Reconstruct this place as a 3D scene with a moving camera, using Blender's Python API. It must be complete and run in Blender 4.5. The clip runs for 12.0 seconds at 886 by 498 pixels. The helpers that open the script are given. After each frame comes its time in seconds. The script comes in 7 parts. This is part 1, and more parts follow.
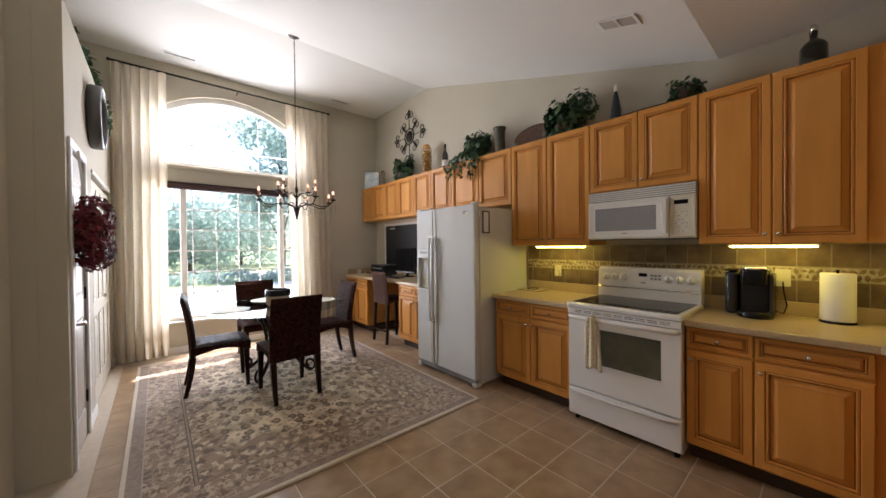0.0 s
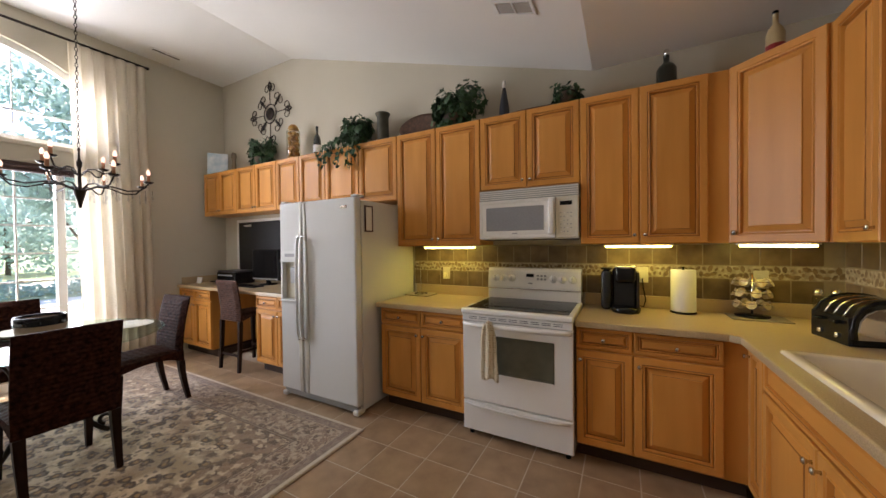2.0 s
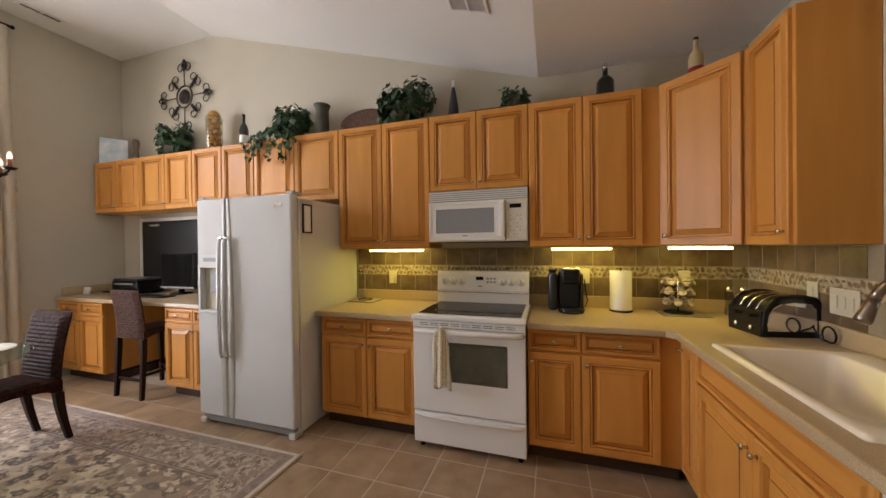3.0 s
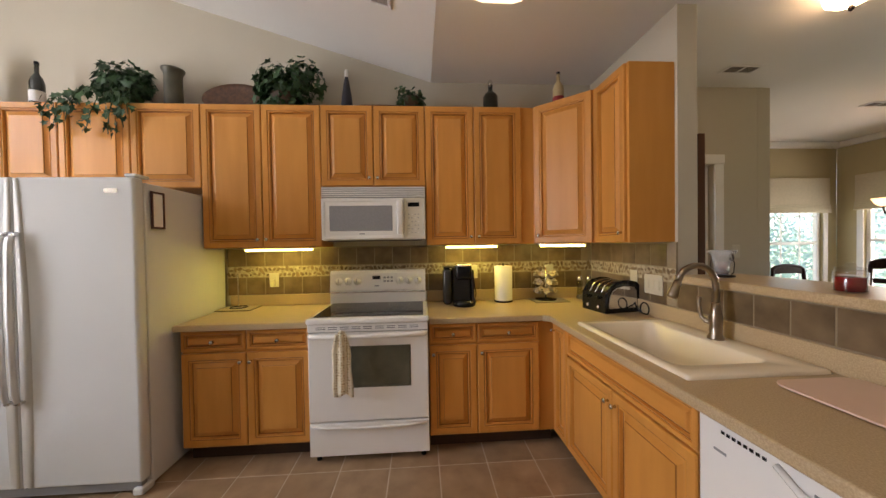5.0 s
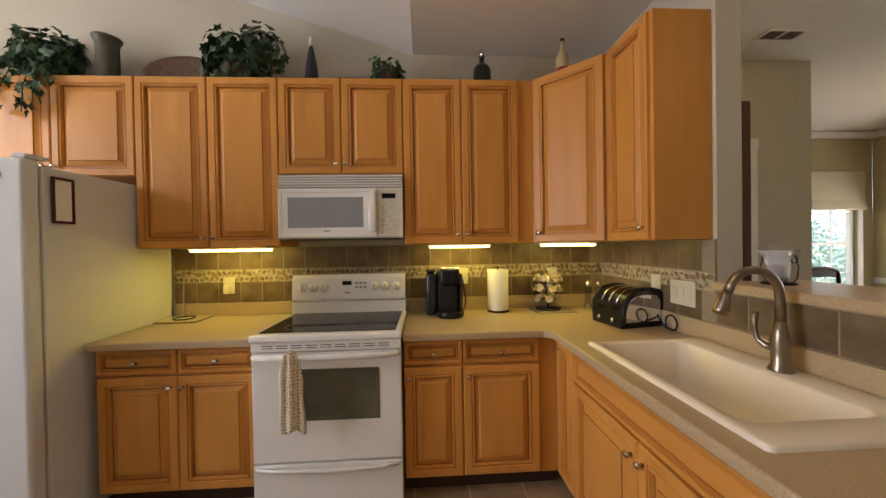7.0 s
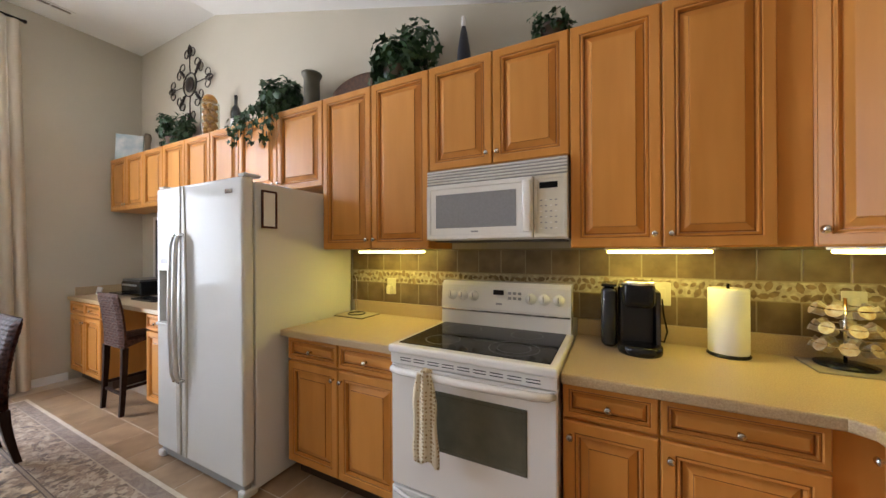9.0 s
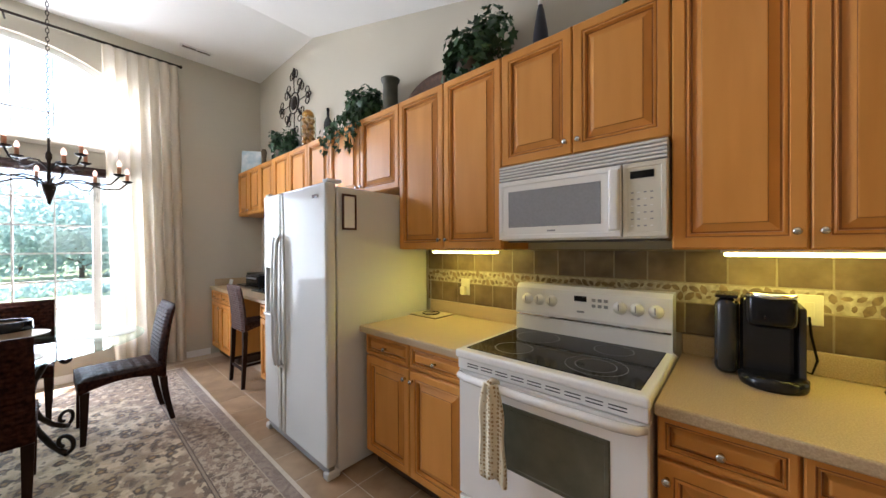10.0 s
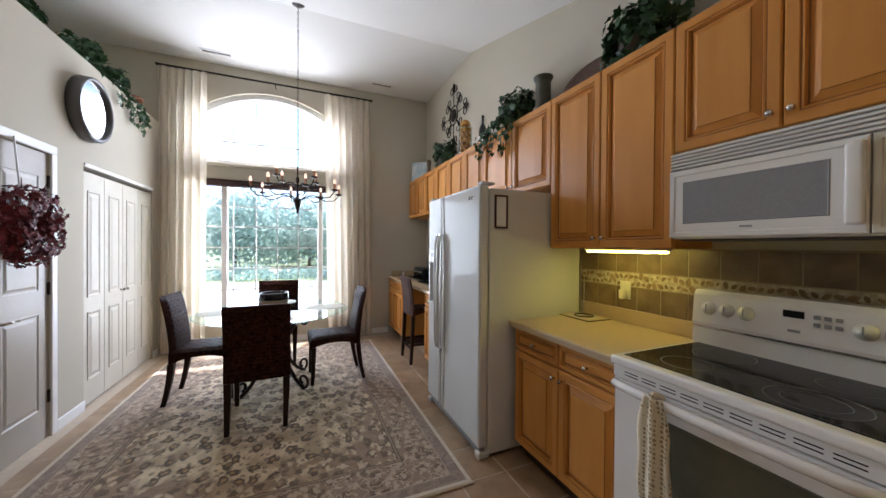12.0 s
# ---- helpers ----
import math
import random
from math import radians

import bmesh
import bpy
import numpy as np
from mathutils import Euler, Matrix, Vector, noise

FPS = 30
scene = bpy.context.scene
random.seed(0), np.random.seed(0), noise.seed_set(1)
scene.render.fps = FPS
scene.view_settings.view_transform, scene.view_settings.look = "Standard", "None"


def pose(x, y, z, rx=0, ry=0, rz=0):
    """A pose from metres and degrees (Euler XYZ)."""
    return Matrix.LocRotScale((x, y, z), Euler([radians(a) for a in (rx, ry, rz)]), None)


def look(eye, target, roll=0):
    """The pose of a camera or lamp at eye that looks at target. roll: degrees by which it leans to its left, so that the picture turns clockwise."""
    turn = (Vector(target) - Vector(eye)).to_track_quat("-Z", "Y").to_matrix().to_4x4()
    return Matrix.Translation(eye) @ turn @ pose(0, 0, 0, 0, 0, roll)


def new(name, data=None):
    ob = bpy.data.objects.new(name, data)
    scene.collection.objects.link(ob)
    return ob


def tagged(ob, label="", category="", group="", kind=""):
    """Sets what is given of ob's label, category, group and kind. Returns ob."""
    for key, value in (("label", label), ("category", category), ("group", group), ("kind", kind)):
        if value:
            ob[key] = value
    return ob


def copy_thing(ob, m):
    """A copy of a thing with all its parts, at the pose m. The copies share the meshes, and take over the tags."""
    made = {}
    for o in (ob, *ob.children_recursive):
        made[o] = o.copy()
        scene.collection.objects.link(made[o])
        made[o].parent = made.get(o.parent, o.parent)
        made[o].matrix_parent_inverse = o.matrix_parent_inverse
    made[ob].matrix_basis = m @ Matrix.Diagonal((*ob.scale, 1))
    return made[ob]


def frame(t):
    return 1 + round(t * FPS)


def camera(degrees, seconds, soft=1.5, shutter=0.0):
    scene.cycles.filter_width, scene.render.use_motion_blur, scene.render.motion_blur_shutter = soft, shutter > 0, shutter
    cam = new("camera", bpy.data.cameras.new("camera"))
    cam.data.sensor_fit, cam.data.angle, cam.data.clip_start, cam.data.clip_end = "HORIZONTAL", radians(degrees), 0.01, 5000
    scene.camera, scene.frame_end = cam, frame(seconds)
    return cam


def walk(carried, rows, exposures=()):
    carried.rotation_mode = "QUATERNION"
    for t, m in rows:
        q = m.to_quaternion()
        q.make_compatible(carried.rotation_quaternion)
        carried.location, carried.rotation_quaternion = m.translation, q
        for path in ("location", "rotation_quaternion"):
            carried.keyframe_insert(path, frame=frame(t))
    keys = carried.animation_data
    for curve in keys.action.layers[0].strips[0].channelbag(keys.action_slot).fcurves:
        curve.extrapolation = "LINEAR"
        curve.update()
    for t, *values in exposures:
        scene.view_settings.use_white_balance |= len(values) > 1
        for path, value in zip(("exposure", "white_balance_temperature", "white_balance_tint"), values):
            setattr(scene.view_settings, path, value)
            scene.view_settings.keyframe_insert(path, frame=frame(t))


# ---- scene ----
cam = camera(106.1, 12.0)
PATH = [
    (0, (0.011, -0.058, 1.39), (1.314, 1.459, 1.368), -0.6),
    (0.5, (0.063, 0.004, 1.413), (1.509, 1.386, 1.381), -0.7),
    (1, (0.148, 0.093, 1.406), (1.708, 1.344, 1.374), -0.7),
    (1.5, (0.22, 0.187, 1.411), (1.889, 1.289, 1.382), -0.7),
    (2, (0.299, 0.278, 1.393), (2.059, 1.227, 1.365), -0.7),
    (2.5, (0.355, 0.344, 1.405), (2.19, 1.139, 1.374), -0.8),
    (3, (0.375, 0.402, 1.39), (2.279, 1.013, 1.376), -0.7),
    (5, (0.367, 0.586, 1.39), (2.362, 0.456, 1.358), -0.9),
    (5.5, (0.433, 0.552, 1.385), (2.42, 0.324, 1.352), -1.0),
    (6, (0.533, 0.499, 1.387), (2.517, 0.242, 1.356), -1.0),
    (6.5, (0.646, 0.461, 1.376), (2.632, 0.225, 1.349), -1.0),
    (8.5, (1.115, 0.325, 1.364), (2.998, 0.999, 1.358), -0.5),
    (9, (1.199, 0.364, 1.377), (2.98, 1.274, 1.379), -0.3),
    (9.5, (1.27, 0.364, 1.389), (2.916, 1.502, 1.382), -0.3),
    (10, (1.314, 0.344, 1.394), (2.807, 1.675, 1.383), -0.3),
    (10.5, (1.321, 0.32, 1.392), (2.641, 1.823, 1.381), -0.1),
    (11, (1.314, 0.299, 1.389), (2.447, 1.947, 1.378), 0.0),
    (11.5, (1.283, 0.279, 1.384), (2.243, 2.034, 1.376), 0.3),
    (12, (1.271, 0.286, 1.383), (2.049, 2.129, 1.369), 0.4),
]
walk(cam, [(t, look(eye, target, roll)) for t, eye, target, roll in PATH],
     exposures=[(0, 1.88, 6350, 20), (1.5, 1.95, 6350, 20), (2.5, 2.08, 6500, 21), (3.0, 2.16, 6550, 22), (5.5, 2.29, 6600, 22), (6.5, 2.23, 6700, 22), (8.5, 2.43, 6150, 19),
                (9.5, 2.52, 5950, 18), (10.5, 2.3, 5750, 17), (11.5, 1.82, 5750, 17), (12, 1.79, 5800, 17)])

# ---- world, sun and lamps ----
world = bpy.data.worlds.new("sky")
scene.world = world
world.use_nodes = True
_nt = world.node_tree
_sky = _nt.nodes.new("ShaderNodeTexSky")
_sky.sky_type, _sky.sun_disc = "NISHITA", False
_sky.sun_elevation, _sky.sun_rotation = radians(70), radians(24)
_bg = _nt.nodes["Background"]
_bg.inputs["Strength"].default_value = 0.15
_nt.links.new(_sky.outputs[0], _bg.inputs[0])


def lamp(name, kind, m, power, colour, size=(1, 1), **more):
    data = bpy.data.lights.new(name, kind)
    data.energy, data.color = power, colour
    if kind == "AREA":
        data.shape, data.size, data.size_y = "RECTANGLE", size[0], size[1]
    for k, v in more.items():
        if k == "angle":
            data.angle = v
        elif k == "radius":
            data.shadow_soft_size = v
    ob = new(name, data)
    ob.matrix_world = m
    return ob


lamp("sun", "SUN", look((1.9, 7.1, 7.0), (0.9, 4.9, 0)), 4.2, (1.0, 0.95, 0.87), angle=radians(0.5))
# daylight entering the openings
lamp("window_daylight", "AREA", look((0.86, 5.9, 1.82), (0.86, 0, 1.0)), 58, (0.91, 0.955, 1.0), (1.85, 2.8))
lamp("dining_daylight", "AREA", look((4.05, -5.7, 1.3), (4.0, 0, 1.2)), 8.5, (1.0, 0.94, 0.82), (1.0, 1.4))


# ---- materials ----
def material(name, colour, rough=0.5, metal=0.0, vary=0.08, scale=6.0, stretch=(1, 1, 1), colour2=None, bump=0.0, bump_scale=60.0,
             detail=4.0, coat=0.0, transmission=0.0, ior=1.45, per_object=0.0, rough_vary=0.0, sheen=0.0, spec=0.5):
    mat = bpy.data.materials.new(name)
    mat.use_nodes = True
    nt = mat.node_tree
    bsdf = nt.nodes["Principled BSDF"]
    bsdf.inputs["Roughness"].default_value = rough
    bsdf.inputs["Metallic"].default_value = metal
    bsdf.inputs["Coat Weight"].default_value = coat
    bsdf.inputs["Coat Roughness"].default_value = 0.15
    bsdf.inputs["Transmission Weight"].default_value = transmission
    bsdf.inputs["IOR"].default_value = ior
    bsdf.inputs["Sheen Weight"].default_value = sheen
    bsdf.inputs["Specular IOR Level"].default_value = spec
    co = nt.nodes.new("ShaderNodeTexCoord")
    mp = nt.nodes.new("ShaderNodeMapping")
    mp.inputs["Scale"].default_value = stretch
    nt.links.new(co.outputs["Object"], mp.inputs["Vector"])
    vec = mp.outputs[0]
    if per_object:
        info = nt.nodes.new("ShaderNodeObjectInfo")
        sc = nt.nodes.new("ShaderNodeVectorMath")
        sc.operation = "MULTIPLY_ADD"
        sc.inputs[1].default_value = (1, 1, 1)
        cm = nt.nodes.new("ShaderNodeCombineXYZ")
        ml = nt.nodes.new("ShaderNodeMath")
        ml.operation, ml.inputs[1].default_value = "MULTIPLY", 37.0
        nt.links.new(info.outputs["Random"], ml.inputs[0])
        for k in range(3):
            nt.links.new(ml.outputs[0], cm.inputs[k])
        nt.links.new(vec, sc.inputs[0])
        nt.links.new(cm.outputs[0], sc.inputs[2])
        vec = sc.outputs[0]
    n1 = nt.nodes.new("ShaderNodeTexNoise")
    n1.inputs["Scale"].default_value, n1.inputs["Detail"].default_value = scale, detail
    nt.links.new(vec, n1.inputs["Vector"])
    ramp = nt.nodes.new("ShaderNodeValToRGB")
    ramp.color_ramp.elements[0].position, ramp.color_ramp.elements[1].position = 0.3, 0.7
    c2 = colour2 or tuple(c * (1 - 2 * vary) for c in colour)
    ramp.color_ramp.elements[0].color = (*c2, 1)
    ramp.color_ramp.elements[1].color = (*colour, 1)
    nt.links.new(n1.outputs[0], ramp.inputs[0])
    out = ramp.outputs[0]
    if per_object:
        hs = nt.nodes.new("ShaderNodeHueSaturation")
        mr = nt.nodes.new("ShaderNodeMapRange")
        mr.inputs["To Min"].default_value, mr.inputs["To Max"].default_value = 1 - per_object, 1 + per_object
        nt.links.new(info.outputs["Random"], mr.inputs[0])
        nt.links.new(mr.outputs[0], hs.inputs["Value"])
        nt.links.new(out, hs.inputs["Color"])
        out = hs.outputs[0]
    nt.links.new(out, bsdf.inputs["Base Color"])
    if rough_vary:
        rr = nt.nodes.new("ShaderNodeMapRange")
        rr.inputs["To Min"].default_value, rr.inputs["To Max"].default_value = max(0.02, rough - rough_vary), rough + rough_vary
        nt.links.new(n1.outputs[0], rr.inputs[0])
        nt.links.new(rr.outputs[0], bsdf.inputs["Roughness"])
    if bump:
        n2 = nt.nodes.new("ShaderNodeTexNoise")
        n2.inputs["Scale"].default_value, n2.inputs["Detail"].default_value = bump_scale, 3
        nt.links.new(vec, n2.inputs["Vector"])
        b = nt.nodes.new("ShaderNodeBump")
        b.inputs["Strength"].default_value, b.inputs["Distance"].default_value = bump, 0.004
        nt.links.new(n2.outputs[0], b.inputs["Height"])
        nt.links.new(b.outputs[0], bsdf.inputs["Normal"])
    return mat


def glow(name, colour, strength):
    mat = bpy.data.materials.new(name)
    mat.use_nodes = True
    b = mat.node_tree.nodes["Principled BSDF"]
    b.inputs["Base Color"].default_value = (*colour, 1)
    b.inputs["Emission Color"].default_value = (*colour, 1)
    b.inputs["Emission Strength"].default_value = strength
    return mat


def glass(name, tint=(1, 1, 1), rough=0.0):
    """Thin clear glass: mostly see-through, with a mirror gloss."""
    mat = bpy.data.materials.new(name)
    mat.use_nodes = True
    nt = mat.node_tree
    nt.nodes.clear()
    o = nt.nodes.new("ShaderNodeOutputMaterial")
    mix = nt.nodes.new("ShaderNodeMixShader")
    tr = nt.nodes.new("ShaderNodeBsdfTransparent")
    tr.inputs[0].default_value = (*tint, 1)
    gl = nt.nodes.new("ShaderNodeBsdfGlossy")
    gl.inputs["Roughness"].default_value = rough
    lw = nt.nodes.new("ShaderNodeLayerWeight")
    lw.inputs[0].default_value = 0.5
    pw = nt.nodes.new("ShaderNodeMath")
    pw.operation, pw.inputs[1].default_value = "POWER", 4.0
    ma = nt.nodes.new("ShaderNodeMath")
    ma.operation, ma.inputs[1].default_value, ma.inputs[2].default_value = "MULTIPLY_ADD", 0.7, 0.045
    nt.links.new(lw.outputs["Facing"], pw.inputs[0])
    nt.links.new(pw.outputs[0], ma.inputs[0])
    nt.links.new(ma.outputs[0], mix.inputs[0])
    nt.links.new(tr.outputs[0], mix.inputs[1])
    nt.links.new(gl.outputs[0], mix.inputs[2])
    nt.links.new(mix.outputs[0], o.inputs[0])
    return mat


WALL = material("wall_paint", (0.53, 0.485, 0.385), 0.85, vary=0.03, scale=1.5, bump=0.12, bump_scale=180)
DINING = material("khaki_wall_paint", (0.50, 0.43, 0.255), 0.85, vary=0.03, scale=1.5, bump=0.12, bump_scale=180)
CEIL = material("ceiling_paint", (0.80, 0.79, 0.75), 0.9, vary=0.02, scale=1.0, bump=0.15, bump_scale=120)
TRIM = material("white_trim", (0.82, 0.81, 0.78), 0.4, vary=0.03, scale=5)
WOOD = material("maple_upright", (0.655, 0.298, 0.066), 0.36, vary=0.1, scale=1.6, stretch=(8, 8, 0.9), colour2=(0.565, 0.244, 0.048), detail=8,
                spec=0.32, per_object=0.09, bump=0.03, bump_scale=25)
WOODH = material("maple_level", (0.645, 0.291, 0.064), 0.36, vary=0.1, scale=1.6, stretch=(0.9, 8, 8), colour2=(0.555, 0.237, 0.046), detail=8,
                 spec=0.32, per_object=0.09, bump=0.03, bump_scale=25)
# groove glaze, darkened so that its colour also carries the profile's shade
GLAZESHADE = material("groove_glaze_shade", (0.36, 0.135, 0.028), 0.5, vary=0.2, scale=12)
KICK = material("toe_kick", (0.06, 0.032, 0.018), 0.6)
NICKEL = material("brushed_nickel", (0.66, 0.63, 0.58), 0.2, 1.0, vary=0.04, scale=30)
WHITE = material("white_enamel", (0.83, 0.81, 0.765), 0.22, vary=0.015, scale=2, coat=0.3)
FRIDGEWHITE = material("fridge_enamel", (0.66, 0.66, 0.63), 0.10, vary=0.015, scale=2, spec=0.05, bump=0.012, bump_scale=14)
BLACKGLASS = material("black_glass", (0.008, 0.008, 0.009), 0.07, vary=0.2, spec=0.2)
OVENGLASS = material("oven_glass", (0.13, 0.128, 0.088), 0.12, vary=0.2, coat=0.4)
MESHGLASS = material("oven_screen", (0.30, 0.30, 0.31), 0.25, vary=0.05, scale=80)
BLACK = material("black_plastic", (0.013, 0.013, 0.014), 0.2, vary=0.2, scale=20, spec=0.35)
GREY = material("grey_plastic", (0.30, 0.30, 0.30), 0.45)
CHROME = material("chrome", (0.80, 0.80, 0.80), 0.08, 1.0, vary=0.02)
COUNTER = material("speckled_counter", (0.54, 0.41, 0.245), 0.36, colour2=(0.40, 0.29, 0.16), scale=220, detail=2, coat=0.1)
SINK = material("biscuit_sink", (0.84, 0.75, 0.60), 0.25, vary=0.03, scale=3, coat=0.3)
TILE = material("splash_tile", (0.205, 0.142, 0.080), 0.32, colour2=(0.105, 0.070, 0.037), scale=9, detail=6, per_object=0.12, bump=0.08, bump_scale=40)
GROUT = material("grout", (0.56, 0.47, 0.36), 0.9, vary=0.06, scale=30)
BANDBASE = material("mosaic_base", (0.50, 0.44, 0.33), 0.45, colour2=(0.24, 0.19, 0.13), scale=34)
SPLASHGROUT = material("splash_grout", (0.30, 0.245, 0.165), 0.85, vary=0.06, scale=30)
BANDLEAF = material("mosaic_leaf", (0.10, 0.062, 0.036), 0.4, colour2=(0.27, 0.185, 0.10), scale=25)
FLOORTILE = material("floor_tile", (0.40, 0.272, 0.158), 0.33, colour2=(0.265, 0.170, 0.094), scale=7, detail=9, per_object=0.07, bump=0.05, bump_scale=30, rough_vary=0.08)
DARKWOOD = material("espresso_wood", (0.028, 0.013, 0.009), 0.4, vary=0.2, scale=8, stretch=(6, 6, 1), spec=0.12)
WICKER = material("woven_dark_rattan", (0.050, 0.020, 0.013), 0.5, colour2=(0.014, 0.005, 0.004), scale=45, bump=0.7, bump_scale=95, spec=0.015)
STOOLWICKER = material("woven_brown_rattan", (0.095, 0.046, 0.030), 0.5, colour2=(0.030, 0.013, 0.009), scale=45, bump=0.7, bump_scale=95, spec=0.05)
IRON = material("dark_bronze_iron", (0.035, 0.024, 0.018), 0.42, 0.7, vary=0.2, scale=30)
LEAF = material("ivy_leaf", (0.045, 0.11, 0.035), 0.45, colour2=(0.02, 0.055, 0.02), scale=14, per_object=0.1)
# leaf colours paled towards blue-green to stand in for outdoor haze
HAZYLEAF = material("hazy_garden_leaf", (0.28, 0.38, 0.33), 0.5, colour2=(0.20, 0.28, 0.24), scale=3)
# daylight passes through the thin leaves; this pale tint also imitates haze
_g = HAZYLEAF.node_tree
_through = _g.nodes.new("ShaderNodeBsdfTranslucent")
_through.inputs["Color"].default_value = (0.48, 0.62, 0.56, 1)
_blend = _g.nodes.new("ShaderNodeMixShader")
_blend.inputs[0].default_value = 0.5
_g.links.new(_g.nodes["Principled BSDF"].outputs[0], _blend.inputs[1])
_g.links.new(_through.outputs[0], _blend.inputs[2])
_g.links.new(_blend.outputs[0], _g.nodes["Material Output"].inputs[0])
RED = material("dark_red_petals", (0.17, 0.008, 0.014), 0.6, colour2=(0.06, 0.004, 0.008), scale=25)
PANE = glass("window_glass", (0.98, 1.0, 0.99))
TABLEGLASS = glass("table_glass", (0.82, 0.94, 0.90))
BULB = glow("warm_bulb", (1.0, 0.64, 0.44), 0.5)
TUBE = glow("fluorescent_tube", (1.0, 0.86, 0.16), 3.9)
BOWL = glow("lit_alabaster", (1.0, 0.58, 0.22), 0.8)
CEILTUBE = glow("warm_ceiling_diffuser", (1.0, 0.77, 0.43), 0.55)
FLUSHBOWL = glow("lit_flush_alabaster", (1.0, 0.66, 0.34), 6.0)
PAPER = material("paper_white", (0.82, 0.81, 0.77), 0.85, vary=0.03, scale=12, bump=0.25, bump_scale=90)


# ---- building helpers ----
def part(name, bm, mat, parent=None, label="", smooth=False):
    me = bpy.data.meshes.new(name)
    if smooth:
        for f in bm.faces:
            f.smooth = True
    bm.normal_update()
    bm.to_mesh(me)
    bm.free()
    me.materials.append(mat)
    ob = new(name, me)
    if parent is not None:
        ob.parent = parent
    if label:
        ob["label"] = label
    return ob


def thing(name, m, label, category, group="", kind=""):
    ob = new(name)
    ob.empty_display_size = 0.1
    ob.matrix_basis = m
    return tagged(ob, label, category, group, kind)


def box(bm, x0, x1, y0, y1, z0, z1, bevel=0.0, seg=2):
    r = bmesh.ops.create_cube(bm, size=1.0, matrix=Matrix.LocRotScale(((x0 + x1) / 2, (y0 + y1) / 2, (z0 + z1) / 2), None, (abs(x1 - x0), abs(y1 - y0), abs(z1 - z0))))
    if bevel:
        es = list({e for v in r["verts"] for e in v.link_edges})
        bmesh.ops.bevel(bm, geom=es, offset=bevel, segments=seg, affect="EDGES", profile=0.5)
    return bm


def bx(*a, **k):
    return box(bmesh.new(), *a, **k)


def lathe(profile, seg=24, at=(0, 0, 0), bm=None, m=None):
    """Turns (radius, height) pairs about the z axis."""
    bm = bm or bmesh.new()
    rings = []
    made = []
    for r, z in profile:
        if r < 1e-5:
            ring = [bm.verts.new((0, 0, z))]
        else:
            ring = [bm.verts.new((r * math.cos(2 * math.pi * i / seg), r * math.sin(2 * math.pi * i / seg), z)) for i in range(seg)]
        rings.append(ring)
        made += ring
    for a, b in zip(rings, rings[1:]):
        for i in range(seg):
            j = (i + 1) % seg
            if len(a) == 1 and len(b) > 1:
                bm.faces.new((a[0], b[j], b[i]))
            elif len(b) == 1 and len(a) > 1:
                bm.faces.new((a[i], a[j], b[0]))
            elif len(a) > 1:
                bm.faces.new((a[i], a[j], b[j], b[i]))
    t = Matrix.Translation(at) @ (m or Matrix())
    bmesh.ops.transform(bm, matrix=t, verts=made)
    return bm


def tube(pts, radius, seg=8, bm=None, closed=False, flat=1.0):
    """A round bar along points; radius may be one number or one for each point."""
    bm = bm or bmesh.new()
    pts = [Vector(p) for p in pts]
    n = len(pts)
    rad = radius if isinstance(radius, (list, tuple)) else [radius] * n
    rings = []
    up = None
    for i, p in enumerate(pts):
        a = pts[(i - 1) % n] if closed or i else p
        b = pts[(i + 1) % n] if closed or i < n - 1 else p
        d = (b - a).normalized()
        if up is None:
            up = d.orthogonal().normalized()
        side = d.cross(up)
        if side.length < 1e-4:
            side = d.orthogonal()
        side.normalize()
        up = side.cross(d).normalized()
        rings.append([bm.verts.new(p + rad[i] * (math.cos(2 * math.pi * k / seg) * side + flat * math.sin(2 * math.pi * k / seg) * up)) for k in range(seg)])
    for i in range(n if closed else n - 1):
        a, b = rings[i], rings[(i + 1) % n]
        for k in range(seg):
            j = (k + 1) % seg
            bm.faces.new((a[k], a[j], b[j], b[k]))
    if not closed:
        bm.faces.new(rings[0][::-1])
        bm.faces.new(rings[-1])
    return bm


def spiral(cx, cz, r0, r1, a0, a1, n=20, y=0.0):
    return [(cx + (r0 + (r1 - r0) * i / n) * math.cos(radians(a0 + (a1 - a0) * i / n)), y, cz + (r0 + (r1 - r0) * i / n) * math.sin(radians(a0 + (a1 - a0) * i / n))) for i in range(n + 1)]


def loops(bm, w, h, prof, x=0.0, z=0.0, dark=()):
    """A panel of width w and height h facing -y; prof holds (inset, proud) pairs from its edge to its field."""
    rings = []
    for ins, proud in prof:
        rings.append([bm.verts.new(c) for c in ((x + ins, -proud, z + ins), (x + w - ins, -proud, z + ins), (x + w - ins, -proud, z + h - ins), (x + ins, -proud, z + h - ins))])
    for k, (a, b) in enumerate(zip(rings, rings[1:])):
        for i in range(4):
            j = (i + 1) % 4
            bm.faces.new((a[i], a[j], b[j], b[i])).material_index = int(k in dark)
    bm.faces.new(rings[-1])
    return bm


def raised(w, h, x=0.0, z=0.0, rail=0.055):
    prof = [(0, 0), (0, 0.015), (0.005, 0.020), (rail - 0.015, 0.020), (rail - 0.0125, 0.0150), (rail - 0.0085, 0.0150), (rail - 0.003, 0.0185), (rail, 0.0180),
            (rail + 0.003, 0.002), (rail + 0.009, 0.002), (rail + 0.036, 0.0145), (rail + 0.0375, 0.0185), (rail + 0.041, 0.0195)]
    return loops(bmesh.new(), w, h, prof, x, z, (4, 8, 10))


